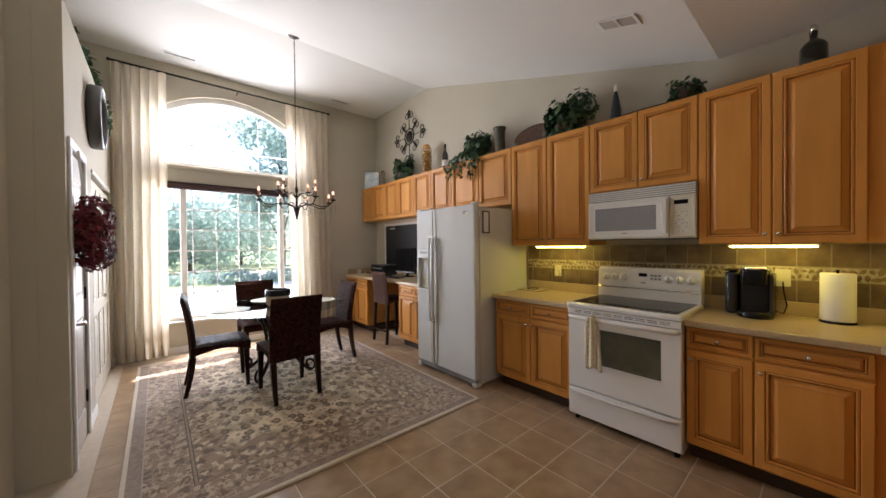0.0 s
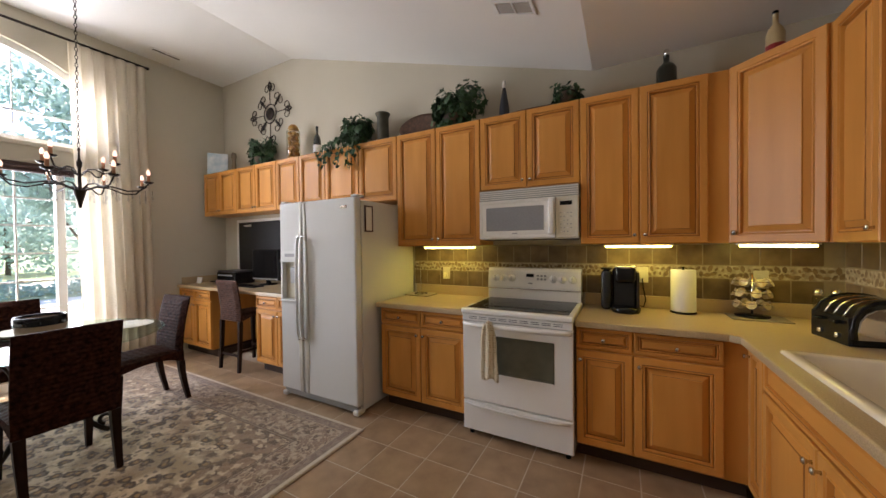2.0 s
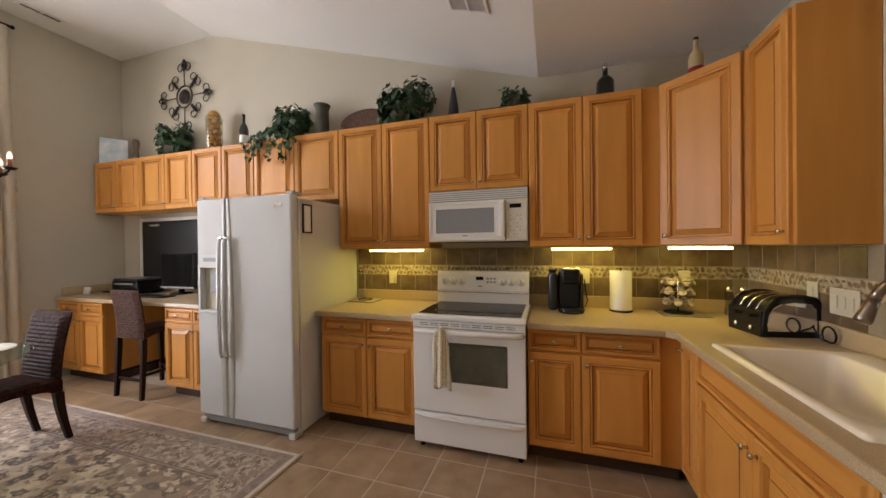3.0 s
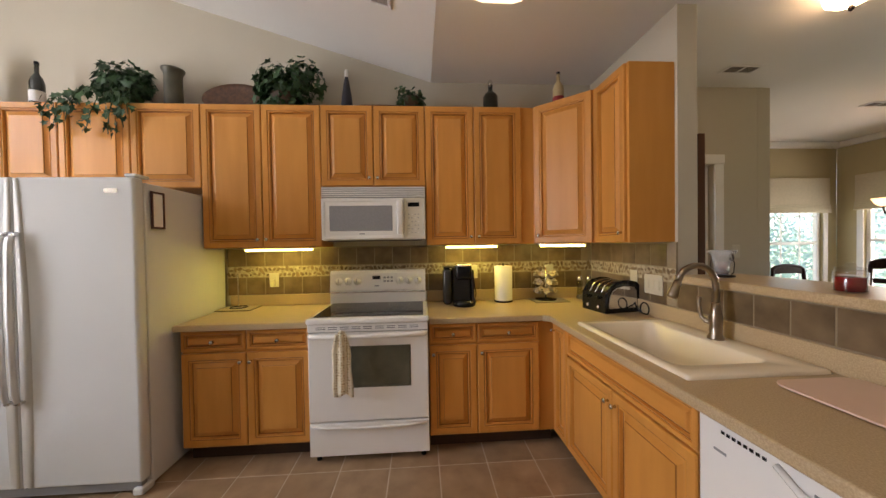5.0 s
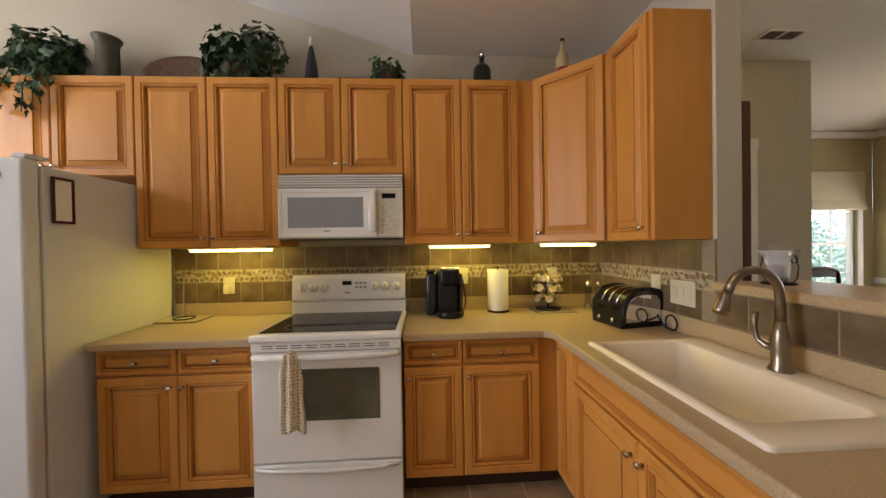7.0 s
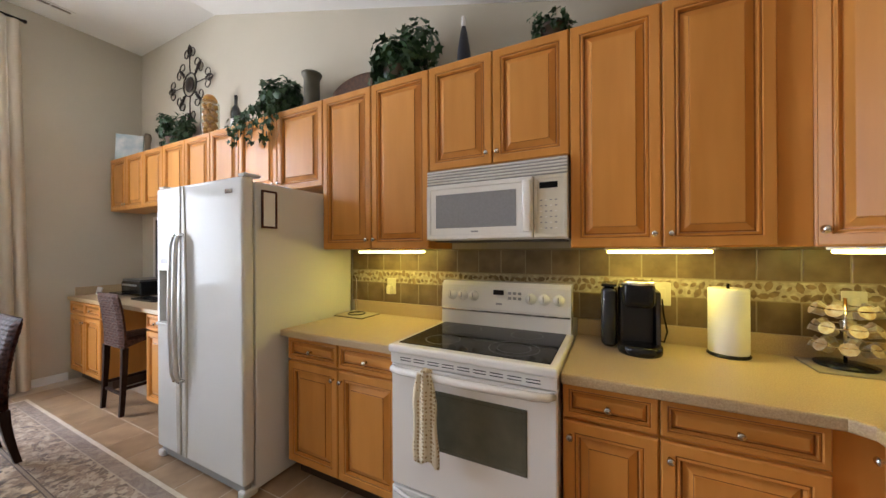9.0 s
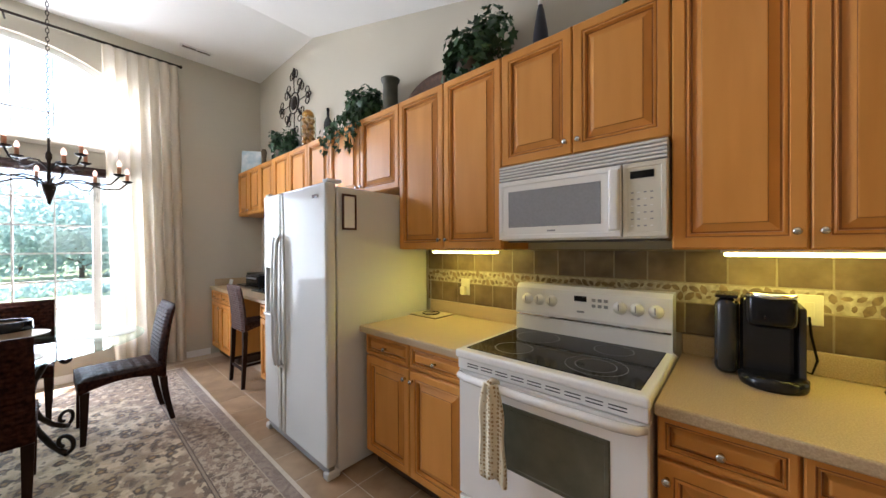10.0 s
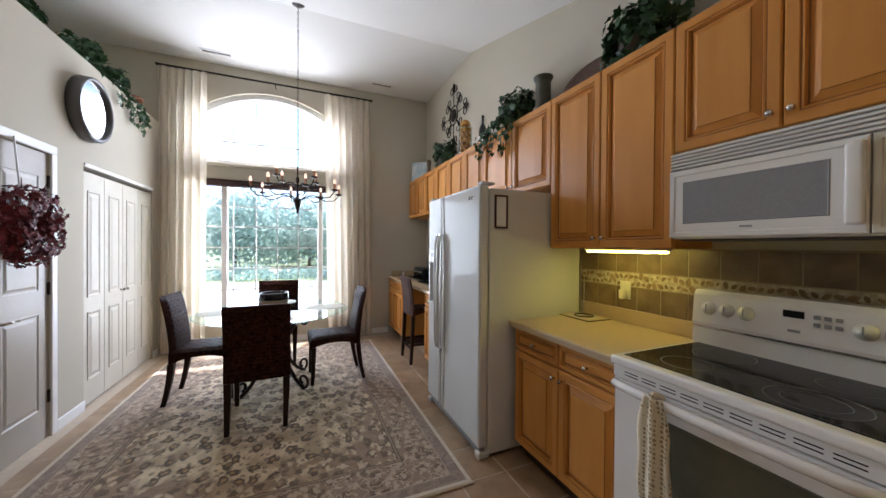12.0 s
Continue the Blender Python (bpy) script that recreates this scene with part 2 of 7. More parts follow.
def drawer_front(w, h, x=0.0, z=0.0):
    prof = [(0, 0), (0, 0.015), (0.005, 0.020), (0.019, 0.020), (0.0215, 0.0150), (0.025, 0.0150), (0.029, 0.0175), (0.0315, 0.004), (0.036, 0.004), (0.045, 0.015), (0.048, 0.0165)]
    return loops(bmesh.new(), w, h, prof, x, z, (4, 7))


def knob(x, z, parent):
    m = pose(x, -0.020, z, 90)
    return part("handle", lathe([(0.0, 0.0), (0.007, 0.0), (0.005, 0.010), (0.008, 0.015), (0.0125, 0.019), (0.0125, 0.024), (0.008, 0.028), (0, 0.029)], 14, m=m), NICKEL, parent, "round brushed nickel knob", True)


def cabinet(m, w, z0, z1, depth, fronts, label, category="cabinet", kick=0.0, group="", body_top=None):
    """Origin: lower front corner on the viewer's left hand; x to the right, y into the wall. fronts: (kind, x0, x1, z0, z1, knob x, knob z)."""
    c = thing("wall_cabinet" if not kick else "base_cabinet", m, label, category, group)
    b = bmesh.new()
    box(b, 0.001, w - 0.001, 0, depth, z0 + kick, body_top or z1, 0.0015, 1)
    if body_top:
        part("front_rail", bx(0.001, w - 0.001, 0, 0.02, body_top + 0.001, z1), WOODH, c)
    part("body", b, WOOD, c)
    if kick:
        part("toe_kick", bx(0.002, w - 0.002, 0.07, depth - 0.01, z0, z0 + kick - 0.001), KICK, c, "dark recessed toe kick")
    for kind, x0, x1, a, bb, kx, kz in fronts:
        g = 0.0032
        if kind == "door":
            d = part("door", raised(x1 - x0 - 2 * g, bb - a - 2 * g, x0 + g, a + g), WOOD, c)
            d.data.materials.append(GLAZESHADE)
        else:
            d = part("drawer", drawer_front(x1 - x0 - 2 * g, bb - a - 2 * g, x0 + g, a + g), WOODH, c)
            d.data.materials.append(GLAZESHADE)
        if kx is not None:
            knob(kx, kz, d)
    return c

# ---- the room ----
WX, SY, WY, LX = 3.19, -0.90, 5.58, -0.40      # range wall, sink wall, window wall, closet wall
CEIL_LOW, CEIL_HIGH, FOLD, RIDGE = 2.745, 3.80, 0.482, 4.00


def structure(name, bm, mat, label="", category=""):
    return tagged(part(name, bm, mat), label, category, "", "structure")


ground_bm = bmesh.new()
bmesh.ops.create_grid(ground_bm, x_segments=2, y_segments=2, size=400, matrix=Matrix.Translation((0, 0, -0.30)))
structure("ground", ground_bm, material("lawn", (0.25, 0.28, 0.15), 0.9, colour2=(0.17, 0.20, 0.10), scale=0.7, bump=0.4, bump_scale=8), "sunlit mown grass lawn", "ground")

floor = structure("floor", bx(LX - 2.2, 6.5, -7.2, WY + 0.0, -0.30, -0.0015), GROUT, "beige ceramic tile floor with pale grout", "floor")


def ceiling():
    bm = bmesh.new()
    for y0, y1, z0, z1 in ((-7.2, FOLD, CEIL_LOW, CEIL_LOW), (FOLD, RIDGE, CEIL_LOW, CEIL_HIGH), (RIDGE, WY + 0.2, CEIL_HIGH, CEIL_HIGH)):
        v = [bm.verts.new(c) for c in ((-2.6, y0, z0), (6.6, y0, z0), (6.6, y1, z1), (-2.6, y1, z1), (-2.6, y0, z0 + 0.2), (6.6, y0, z0 + 0.2), (6.6, y1, z1 + 0.2), (-2.6, y1, z1 + 0.2))]
        for f in ((3, 2, 1, 0), (4, 5, 6, 7), (0, 1, 5, 4), (2, 3, 7, 6), (1, 2, 6, 5), (3, 0, 4, 7)):
            bm.faces.new([v[i] for i in f])
    return bm


structure("ceiling", ceiling(), CEIL, "white vaulted ceiling with matt paint", "ceiling")

# window wall with its arched and rectangular openings
WIN0, WIN1, SILL, HEAD, BAR, SPRING, CROWN = -0.08, 1.84, 0.42, 2.25, 2.49, 3.11, 3.51
WINC = (WIN0 + WIN1) / 2
ARCR = (((WIN1 - WIN0) / 2) ** 2 + (CROWN - SPRING) ** 2) / (2 * (CROWN - SPRING))


def arch_z(x):
    return CROWN - ARCR + math.sqrt(max(0.0, ARCR ** 2 - (x - WINC) ** 2))


def window_wall():
    bm = bmesh.new()
    y0, y1, top = WY, WY + 0.16, CEIL_HIGH + 0.05
    box(bm, -2.6, WIN0, y0, y1, -0.3, top)
    box(bm, WIN1, WX + 0.16, y0, y1, -0.3, top)
    box(bm, WIN0, WIN1, y0, y1, -0.3, SILL)
    box(bm, WIN0, WIN1, y0, y1, HEAD, BAR)
    n = 24
    for i in range(n):
        xa, xb = WIN0 + (WIN1 - WIN0) * i / n, WIN0 + (WIN1 - WIN0) * (i + 1) / n
        v = [bm.verts.new(c) for c in ((xa, y0, arch_z(xa)), (xb, y0, arch_z(xb)), (xb, y0, top), (xa, y0, top), (xa, y1, arch_z(xa)), (xb, y1, arch_z(xb)), (xb, y1, top), (xa, y1, top))]
        for f in ((0, 1, 2, 3), (7, 6, 5, 4), (4, 5, 1, 0)):
            bm.faces.new([v[k] for k in f])
    return bm


structure("wall_north", window_wall(), WALL, "taupe painted wall with an arched window opening", "wall")
wall_east = structure("wall_east", bx(WX, WX + 0.16, SY - 0.12, WY - 0.001, -0.3, CEIL_HIGH + 0.05), WALL, "taupe painted kitchen wall under the vault", "wall")
wall_sink = structure("wall_south", bx(2.206, WX - 0.001, SY - 0.12, SY, 0.0, CEIL_LOW - 0.001), WALL, "taupe stub wall behind the corner cabinets", "wall")
knee = structure("half_wall", bx(0.62, 2.205, SY - 0.12, SY, 0.0, 1.145), WALL, "low half wall carrying the raised bar", "wall")
LEDGE = 2.92


def closet_wall():
    bm = bmesh.new()
    x0, x1 = LX - 0.12, LX
    for a, b, z0, z1 in ((2.95, 3.07, 0, LEDGE), (3.07, 3.58, 2.03, LEDGE), (3.58, 3.99, 0, LEDGE), (3.99, 5.36, 2.03, LEDGE), (5.36, WY - 0.001, 0, LEDGE)):
        box(bm, x0, x1, a, b, z0, z1)
    box(bm, LX - 1.6, x0 - 0.001, 2.95, WY - 0.001, LEDGE - 0.1, LEDGE)
    box(bm, LX - 0.75, x0 - 0.001, 2.95, 3.05, 0, LEDGE - 0.101)
    box(bm, LX - 0.75, LX - 0.70, 3.051, WY - 0.001, 0, LEDGE - 0.101)
    return bm


structure("wall_west", closet_wall(), WALL, "painted closet wall topped by a plant ledge", "wall")
structure("wall_loft", bx(LX - 1.72, LX - 1.6, 2.95, WY - 0.001, LEDGE, CEIL_HIGH + 0.1), WALL, "painted wall behind the plant ledge", "wall")
structure("wall_hall", bx(-0.74, -0.62, -7.2, 2.949, 0, CEIL_HIGH), WALL, "plain painted hall wall", "wall")


def far_wall():
    bm = bmesh.new()
    # south wall with two window openings, the one at x 0.7-2.0 unseen and added for light
    for a, b, z0, z1 in ((-0.62, 0.7, 0, 2.75), (0.7, 2.0, 2.08, 2.75), (0.7, 2.0, 0, 0.62), (2.0, 3.50, 0, 2.75), (3.50, 4.50, 0, 0.62), (3.50, 4.50, 2.08, 2.75), (4.50, 4.8, 0, 2.75)):
        box(bm, a, b, -5.52, -5.40, z0, z1)
    return bm


structure("wall_dining_south", far_wall(), DINING, "olive taupe dining room wall with a window", "wall")


def dining_east():
    bm = bmesh.new()
    for a, b, z0, z1 in ((-5.399, -5.18, 0, 2.75), (-5.18, -4.30, 0, 0.55), (-5.18, -4.30, 2.08, 2.75), (-4.30, -2.571, 0, 2.75)):
        box(bm, 4.8, 4.92, a, b, z0, z1)
    return bm


structure("wall_dining_east", dining_east(), DINING, "olive taupe dining room wall with a window", "wall")
def hall_wall():
    bm = bmesh.new()
    # carries on the line of the range wall; its doorway holds a glazed door
    for a, b, z0, z1 in ((-1.021, -1.10, 0, 2.744), (-1.10, -2.03, 2.06, 2.744), (-2.03, -2.45, 0, 2.744)):
        box(bm, WX, WX + 0.16, b, a, z0, z1)
    return bm


structure("wall_hall_east", hall_wall(), WALL, "taupe hall wall with a glazed doorway", "wall")
structure("wall_dining_north", bx(WX, 4.92, -2.57, -2.451, 0, 2.744), WALL, "taupe wall closing the dining room", "wall")


# ---- window frames ----
def window_frame_parts(parent):
    b = bmesh.new()
    y0, y1 = WY + 0.05, WY + 0.13
    for x0, x1 in ((WIN0, WIN0 + 0.05), (0.255, 0.325), (1.485, 1.555), (WIN1 - 0.05, WIN1)):
        box(b, x0, x1, y0, y1, SILL + 0.05, HEAD - 0.05, 0.006, 1)
    box(b, WIN0, WIN1, y0, y1, SILL, SILL + 0.05, 0.006, 1)
    box(b, WIN0, WIN1, y0, y1, HEAD - 0.05, HEAD, 0.006, 1)
    part("window_frame", b, TRIM, parent)
    for x in (0.39, 0.665, 0.94, 1.215):
        part("muntin", bx(x - 0.007, x + 0.007, y0 + 0.03, y1 - 0.03, SILL + 0.05, HEAD - 0.05), TRIM, parent)
    for z in (0.77, 1.06, 1.35, 1.64, 1.92):
        part("muntin", bx(0.325, 1.485, y0 + 0.032, y1 - 0.032, z - 0.009, z + 0.009), TRIM, parent)
        for xa, xb in ((WIN0 + 0.05, 0.255), (1.555, WIN1 - 0.05)):
            part("muntin", bx(xa, xb, y0 + 0.032, y1 - 0.032, z - 0.009, z + 0.009), TRIM, parent)
    for xa, xb in ((WIN0 + 0.05, 0.255), (0.325, 1.485), (1.555, WIN1 - 0.05)):
        p = part("pane", bx(xa, xb, y0 + 0.038, y0 + 0.042, SILL + 0.05, HEAD - 0.05), PANE, parent)
        p.visible_shadow = False
    part("window_sill", bx(WIN0 - 0.03, WIN1 + 0.03, WY - 0.04, WY + 0.05, SILL - 0.03, SILL - 0.001, 0.008), TRIM, parent)


window_1 = thing("window_1", Matrix(), "white framed picture window with a muntin grid", "window", kind="structure")
window_frame_parts(window_1)


def arch_frame(parent):
    n = 28
    xs = [WIN0 + (WIN1 - WIN0) * i / n for i in range(n + 1)]
    b = bmesh.new()
    y0, y1 = WY + 0.05, WY + 0.13
    for i in range(n):
        xa, xb = xs[i], xs[i + 1]
        k = 0.94
        ia, ib = WINC + (xa - WINC) * k, WINC + (xb - WINC) * k
        za, zb = arch_z(xa), arch_z(xb)
        ja, jb = za - 0.06, zb - 0.06
        v = [b.verts.new(c) for c in ((xa, y0, za), (xb, y0, zb), (ib, y0, jb), (ia, y0, ja), (xa, y1, za), (xb, y1, zb), (ib, y1, jb), (ia, y1, ja))]
        for f in ((3, 2, 1, 0), (4, 5, 6, 7), (2, 3, 7, 6)):
            b.faces.new([v[q] for q in f])
    box(b, WIN0, WIN0 + 0.05, y0, y1, BAR, SPRING - 0.03)
    box(b, WIN1 - 0.05, WIN1, y0, y1, BAR, SPRING - 0.03)
    box(b, WIN0 + 0.051, WIN1 - 0.051, y0, y1, BAR, BAR + 0.05)
    part("window_frame", b, TRIM, parent)
    for x in (0.39, 0.665, 0.94, 1.215):
        part("muntin", bx(x - 0.005, x + 0.005, y0 + 0.035, y1 - 0.035, BAR + 0.05, arch_z(x) - 0.05), TRIM, parent)
    part("muntin", bx(WIN0 + 0.05, WIN1 - 0.05, y0 + 0.032, y1 - 0.032, 2.79, 2.808), TRIM, parent)


window_2 = thing("window_2", Matrix(), "white arched transom window above the picture window", "window", kind="structure")
arch_frame(window_2)


# ---- cabinets on the range wall ----
EAST, SOUTH, DIAG = -90, 180, -135
UF, BF = 2.878 + 0.020, 2.56 + 0.020       # carcass fronts; doors stand 20 mm proud
UT, UB = 2.425, 1.38


def wall_units():
    lab = "honey maple wall cabinet with raised panel doors"
    for y0, y1, a in ((5.53, 4.747, 1.83), (4.747, 3.937, 1.83), (3.937, 3.111, 1.83), (3.111, 2.157, 1.82), (2.157, 1.312, UB), (1.312, 0.545, 1.825), (0.545, -0.29, UB)):
        w = y0 - y1
        dw = w if y1 > 0 or y1 > 2 else 0.735
        h = dw / 2
        fr = [("door", 0, h, a, UT, h - 0.03, a + 0.06), ("door", h, dw, a, UT, h + 0.03, a + 0.06)]
        what = lab + (" above the microwave" if y0 == 1.312 else " above the refrigerator" if y0 == 3.111 else " above the desk" if a > 1.8 else " in a tall size")
        cabinet(pose(UF, y0, 0, 0, 0, EAST), w, a, UT, WX - UF - 0.001, fr, what, group="wall cabinets")
    # corner unit with its slanted door
    c = thing("corner_wall_cabinet", pose(WX, SY, 0), "honey maple corner wall cabinet with slanted door", "cabinet", "wall cabinets")
    b = bmesh.new()
    pts = [(-0.001, 0.001), (-0.001, 0.61), (-0.292, 0.61), (-0.61, 0.292), (-0.61, 0.001)]
    lo = [b.verts.new((x, y, UB)) for x, y in pts]
    hi = [b.verts.new((x, y, UT)) for x, y in pts]
    b.faces.new(lo[::-1])
    b.faces.new(hi)
    for i in range(5):
        j = (i + 1) % 5
        b.faces.new((lo[j], lo[i], hi[i], hi[j]))
    bmesh.ops.recalc_face_normals(b, faces=b.faces)
    part("body", b, WOOD, c)
    L = 0.318 * math.sqrt(2)
    d = raised(L - 0.03, UT - UB - 0.005, 0.015, UB + 0.0025)
    k = lathe([(0.0, 0.0), (0.008, 0.0), (0.006, 0.010), (0.0155, 0.021), (0.015, 0.027), (0, 0.032)], 14, m=pose(0.05, -0.02, UB + 0.06, 90))
    mm = pose(-0.292, 0.61, 0, 0, 0, DIAG)
    bmesh.ops.transform(d, matrix=mm, verts=d.verts)
    bmesh.ops.transform(k, matrix=mm, verts=k.verts)
    dd = part("door", d, WOOD, c)
    part("handle", k, NICKEL, dd, "round brushed nickel knob", True)
    # end unit on the sink wall
    cabinet(pose(2.579, -0.60 - 0.02, 0, 0, 0, SOUTH), 2.579 - 2.224, UB, UT, 0.278, [("door", 0, 0.335, UB, UT, 0.305, UB + 0.06)],
            "honey maple end wall cabinet with plain side", group="wall cabinets")


wall_units()


def base_units():
    lab = "honey maple base cabinet with drawers and panelled doors"
    for y0, y1, dw in ((2.115, 1.312, None), (0.545, -0.309, 0.745)):
        w = y0 - y1
        dw = dw or w
        h = dw / 2 if y0 > 1 else 0.32
        fr = [("drawer", 0, h, 0.725, 0.86, h / 2, 0.79), ("drawer", h, dw, 0.725, 0.86, (h + dw) / 2, 0.79),
              ("door", 0, h, 0.115, 0.718, h - 0.03 if y0 > 1 else 0.03, 0.66), ("door", h, dw, 0.115, 0.718, h + 0.03, 0.66)]
        cabinet(pose(BF, y0, 0, 0, 0, EAST), w, 0.0, 0.865, WX - BF - 0.001, fr, lab + " beside the range", kick=0.105, group="base cabinets")
    # sink run
    cabinet(pose(2.579, -0.29 - 0.02, 0, 0, 0, SOUTH), 0.229, 0, 0.865, 0.58, [("door", 0.022, 0.229, 0.115, 0.86, 0.05, 0.80)],
            "narrow honey maple base cabinet in the corner", kick=0.105, group="base cabinets")
    w = 2.348 - 1.375
    cabinet(pose(2.348, -0.29 - 0.02, 0, 0, 0, SOUTH), w, 0, 0.865, 0.58,
            [("drawer", 0, w, 0.70, 0.86, None, 0), ("door", 0, w / 2, 0.115, 0.693, w / 2 - 0.03, 0.63), ("door", w / 2, w, 0.115, 0.693, w / 2 + 0.03, 0.63)],
            "honey maple sink cabinet with two doors", kick=0.105, body_top=0.695, group="base cabinets")
    cabinet(pose(0.74, -0.29 - 0.02, 0, 0, 0, SOUTH), 0.12, 0, 0.865, 0.58, [], "plain maple end panel of the peninsula", kick=0.105, group="base cabinets")
    # desk
    cabinet(pose(BF, 5.555, 0, 0, 0, EAST), 0.76, 0, 0.855, WX - BF - 0.001,
            [("drawer", 0, 0.38, 0.715, 0.85, 0.19, 0.78), ("drawer", 0.38, 0.76, 0.715, 0.85, 0.57, 0.78), ("door", 0, 0.38, 0.115, 0.708, 0.35, 0.65), ("door", 0.38, 0.76, 0.115, 0.708, 0.41, 0.65)],
            "honey maple base cabinet under the desk counter", kick=0.105, group="base cabinets")
    cabinet(pose(BF, 3.875, 0, 0, 0, EAST), 0.745, 0, 0.855, WX - BF - 0.001,
            [("drawer", 0, 0.37, 0.715, 0.85, 0.185, 0.78), ("drawer", 0.37, 0.745, 0.715, 0.85, 0.56, 0.78), ("door", 0, 0.37, 0.115, 0.708, 0.34, 0.65), ("door", 0.37, 0.745, 0.115, 0.708, 0.40, 0.65)],
            "honey maple base cabinet under the desk counter", kick=0.105, group="base cabinets")


base_units()

# counters
CT, CE = 0.905, 2.527


def slab_poly(pts, z0, z1, bevel=0.008):
    b = bmesh.new()
    lo = [b.verts.new((x, y, z0)) for x, y in pts]
    hi = [b.verts.new((x, y, z1)) for x, y in pts]
    b.faces.new(lo[::-1])
    top = b.faces.new(hi)
    for i in range(len(pts)):
        j = (i + 1) % len(pts)
        b.faces.new((lo[i], lo[j], hi[j], hi[i]))
    bmesh.ops.recalc_face_normals(b, faces=b.faces)
    if bevel:
        bmesh.ops.bevel(b, geom=list(top.edges), offset=bevel, segments=2, affect="EDGES", profile=0.5)
    return b


SX0, SX1, SYF, SYB = 1.450, 2.275, -0.322, -0.874     # sink rim
c1 = thing("counter", pose(0, 0, 0), "beige speckled solid counter beside the refrigerator", "countertop")
part("slab", slab_poly([(CE, 1.318), (WX - 0.001, 1.318), (WX - 0.001, 2.135), (CE, 2.135)], 0.867, CT), COUNTER, c1)
part("upstand", bx(WX - 0.022, WX - 0.001, 1.318, 2.135, CT, 0.995, 0.004), COUNTER, c1)
c2 = thing("counter", pose(0, 0, 0), "beige speckled corner counter with a sink cut-out", "countertop")


def corner_slab():
    """The L-shaped top as one sheet with a hole for the sink, its corner clipped."""
    b = bmesh.new()
    made = {}

    def v(x, y, z):
        k = (round(x, 4), round(y, 4), z)
        if k not in made:
            made[k] = b.verts.new((x, y, z))
        return made[k]
    yf, yb = -0.250, SY + 0.001
    quads = [[(0.60, yb), (SX0, yb), (SX0, yf), (0.60, yf)], [(SX0, yb), (SX1, yb), (SX1, SYB), (SX0, SYB)], [(SX0, SYF), (SX1, SYF), (SX1, yf), (SX0, yf)],
             [(SX1, yb), (2.53, yb), (2.50, yf), (SX1, yf)], [(2.53, yb), (WX - 0.001, yb), (WX - 0.001, 0.542), (CE + 0.008, 0.542), (CE + 0.008, -0.215), (2.50, yf)]]
    for q in quads:
        b.faces.new([v(x, y, CT) for x, y in q])
        b.faces.new([v(x, y, 0.867) for x, y in q][::-1])
    return b


part("slab", corner_slab(), COUNTER, c2)
for pts in ([(0.60, -0.2555), (2.495, -0.2555)], [(CE + 0.0025, -0.212), (CE + 0.0025, 0.542)], [(2.495, -0.2555), (CE + 0.0025, -0.212)]):
    (ax, ay), (ex, ey) = pts
    L = math.hypot(ex - ax, ey - ay)
    nose = bx(-0.002, L + 0.002, -0.011, 0.009, 0.8665, CT + 0.0006, 0.007, 3)
    bmesh.ops.transform(nose, matrix=pose(ax, ay, 0, 0, 0, math.degrees(math.atan2(ey - ay, ex - ax))), verts=nose.verts)
    part("rounded_edge", nose, COUNTER, c2)
part("upstand", bx(WX - 0.022, WX - 0.001, SY + 0.023, 0.542, CT, 0.995, 0.004), COUNTER, c2)
part("upstand", bx(0.60, WX - 0.001, SY + 0.001, SY + 0.022, CT, 0.995, 0.004), COUNTER, c2)
c3 = thing("desk_counter", pose(0, 0, 0), "beige speckled desk counter", "countertop")
part("slab", bx(2.545, WX - 0.001, 3.12, WY - 0.002, 0.857, 0.895, 0.006), COUNTER, c3)
part("upstand", bx(WX - 0.022, WX - 0.001, 3.12, WY - 0.002, 0.895, 0.985, 0.004), COUNTER, c3)
part("upstand", bx(2.60, WX - 0.023, WY - 0.022, WY - 0.002, 0.895, 0.985, 0.004), COUNTER, c3)
bar = thing("bar_ledge", pose(0, 0, 0), "beige speckled raised bar ledge", "countertop")
part("slab", bx(0.58, 2.204, SY - 0.38, SY + 0.035, 1.147, 1.188, 0.008), COUNTER, bar)

# ---- appliances ----
FT = 1.788       # top of the refrigerator doors


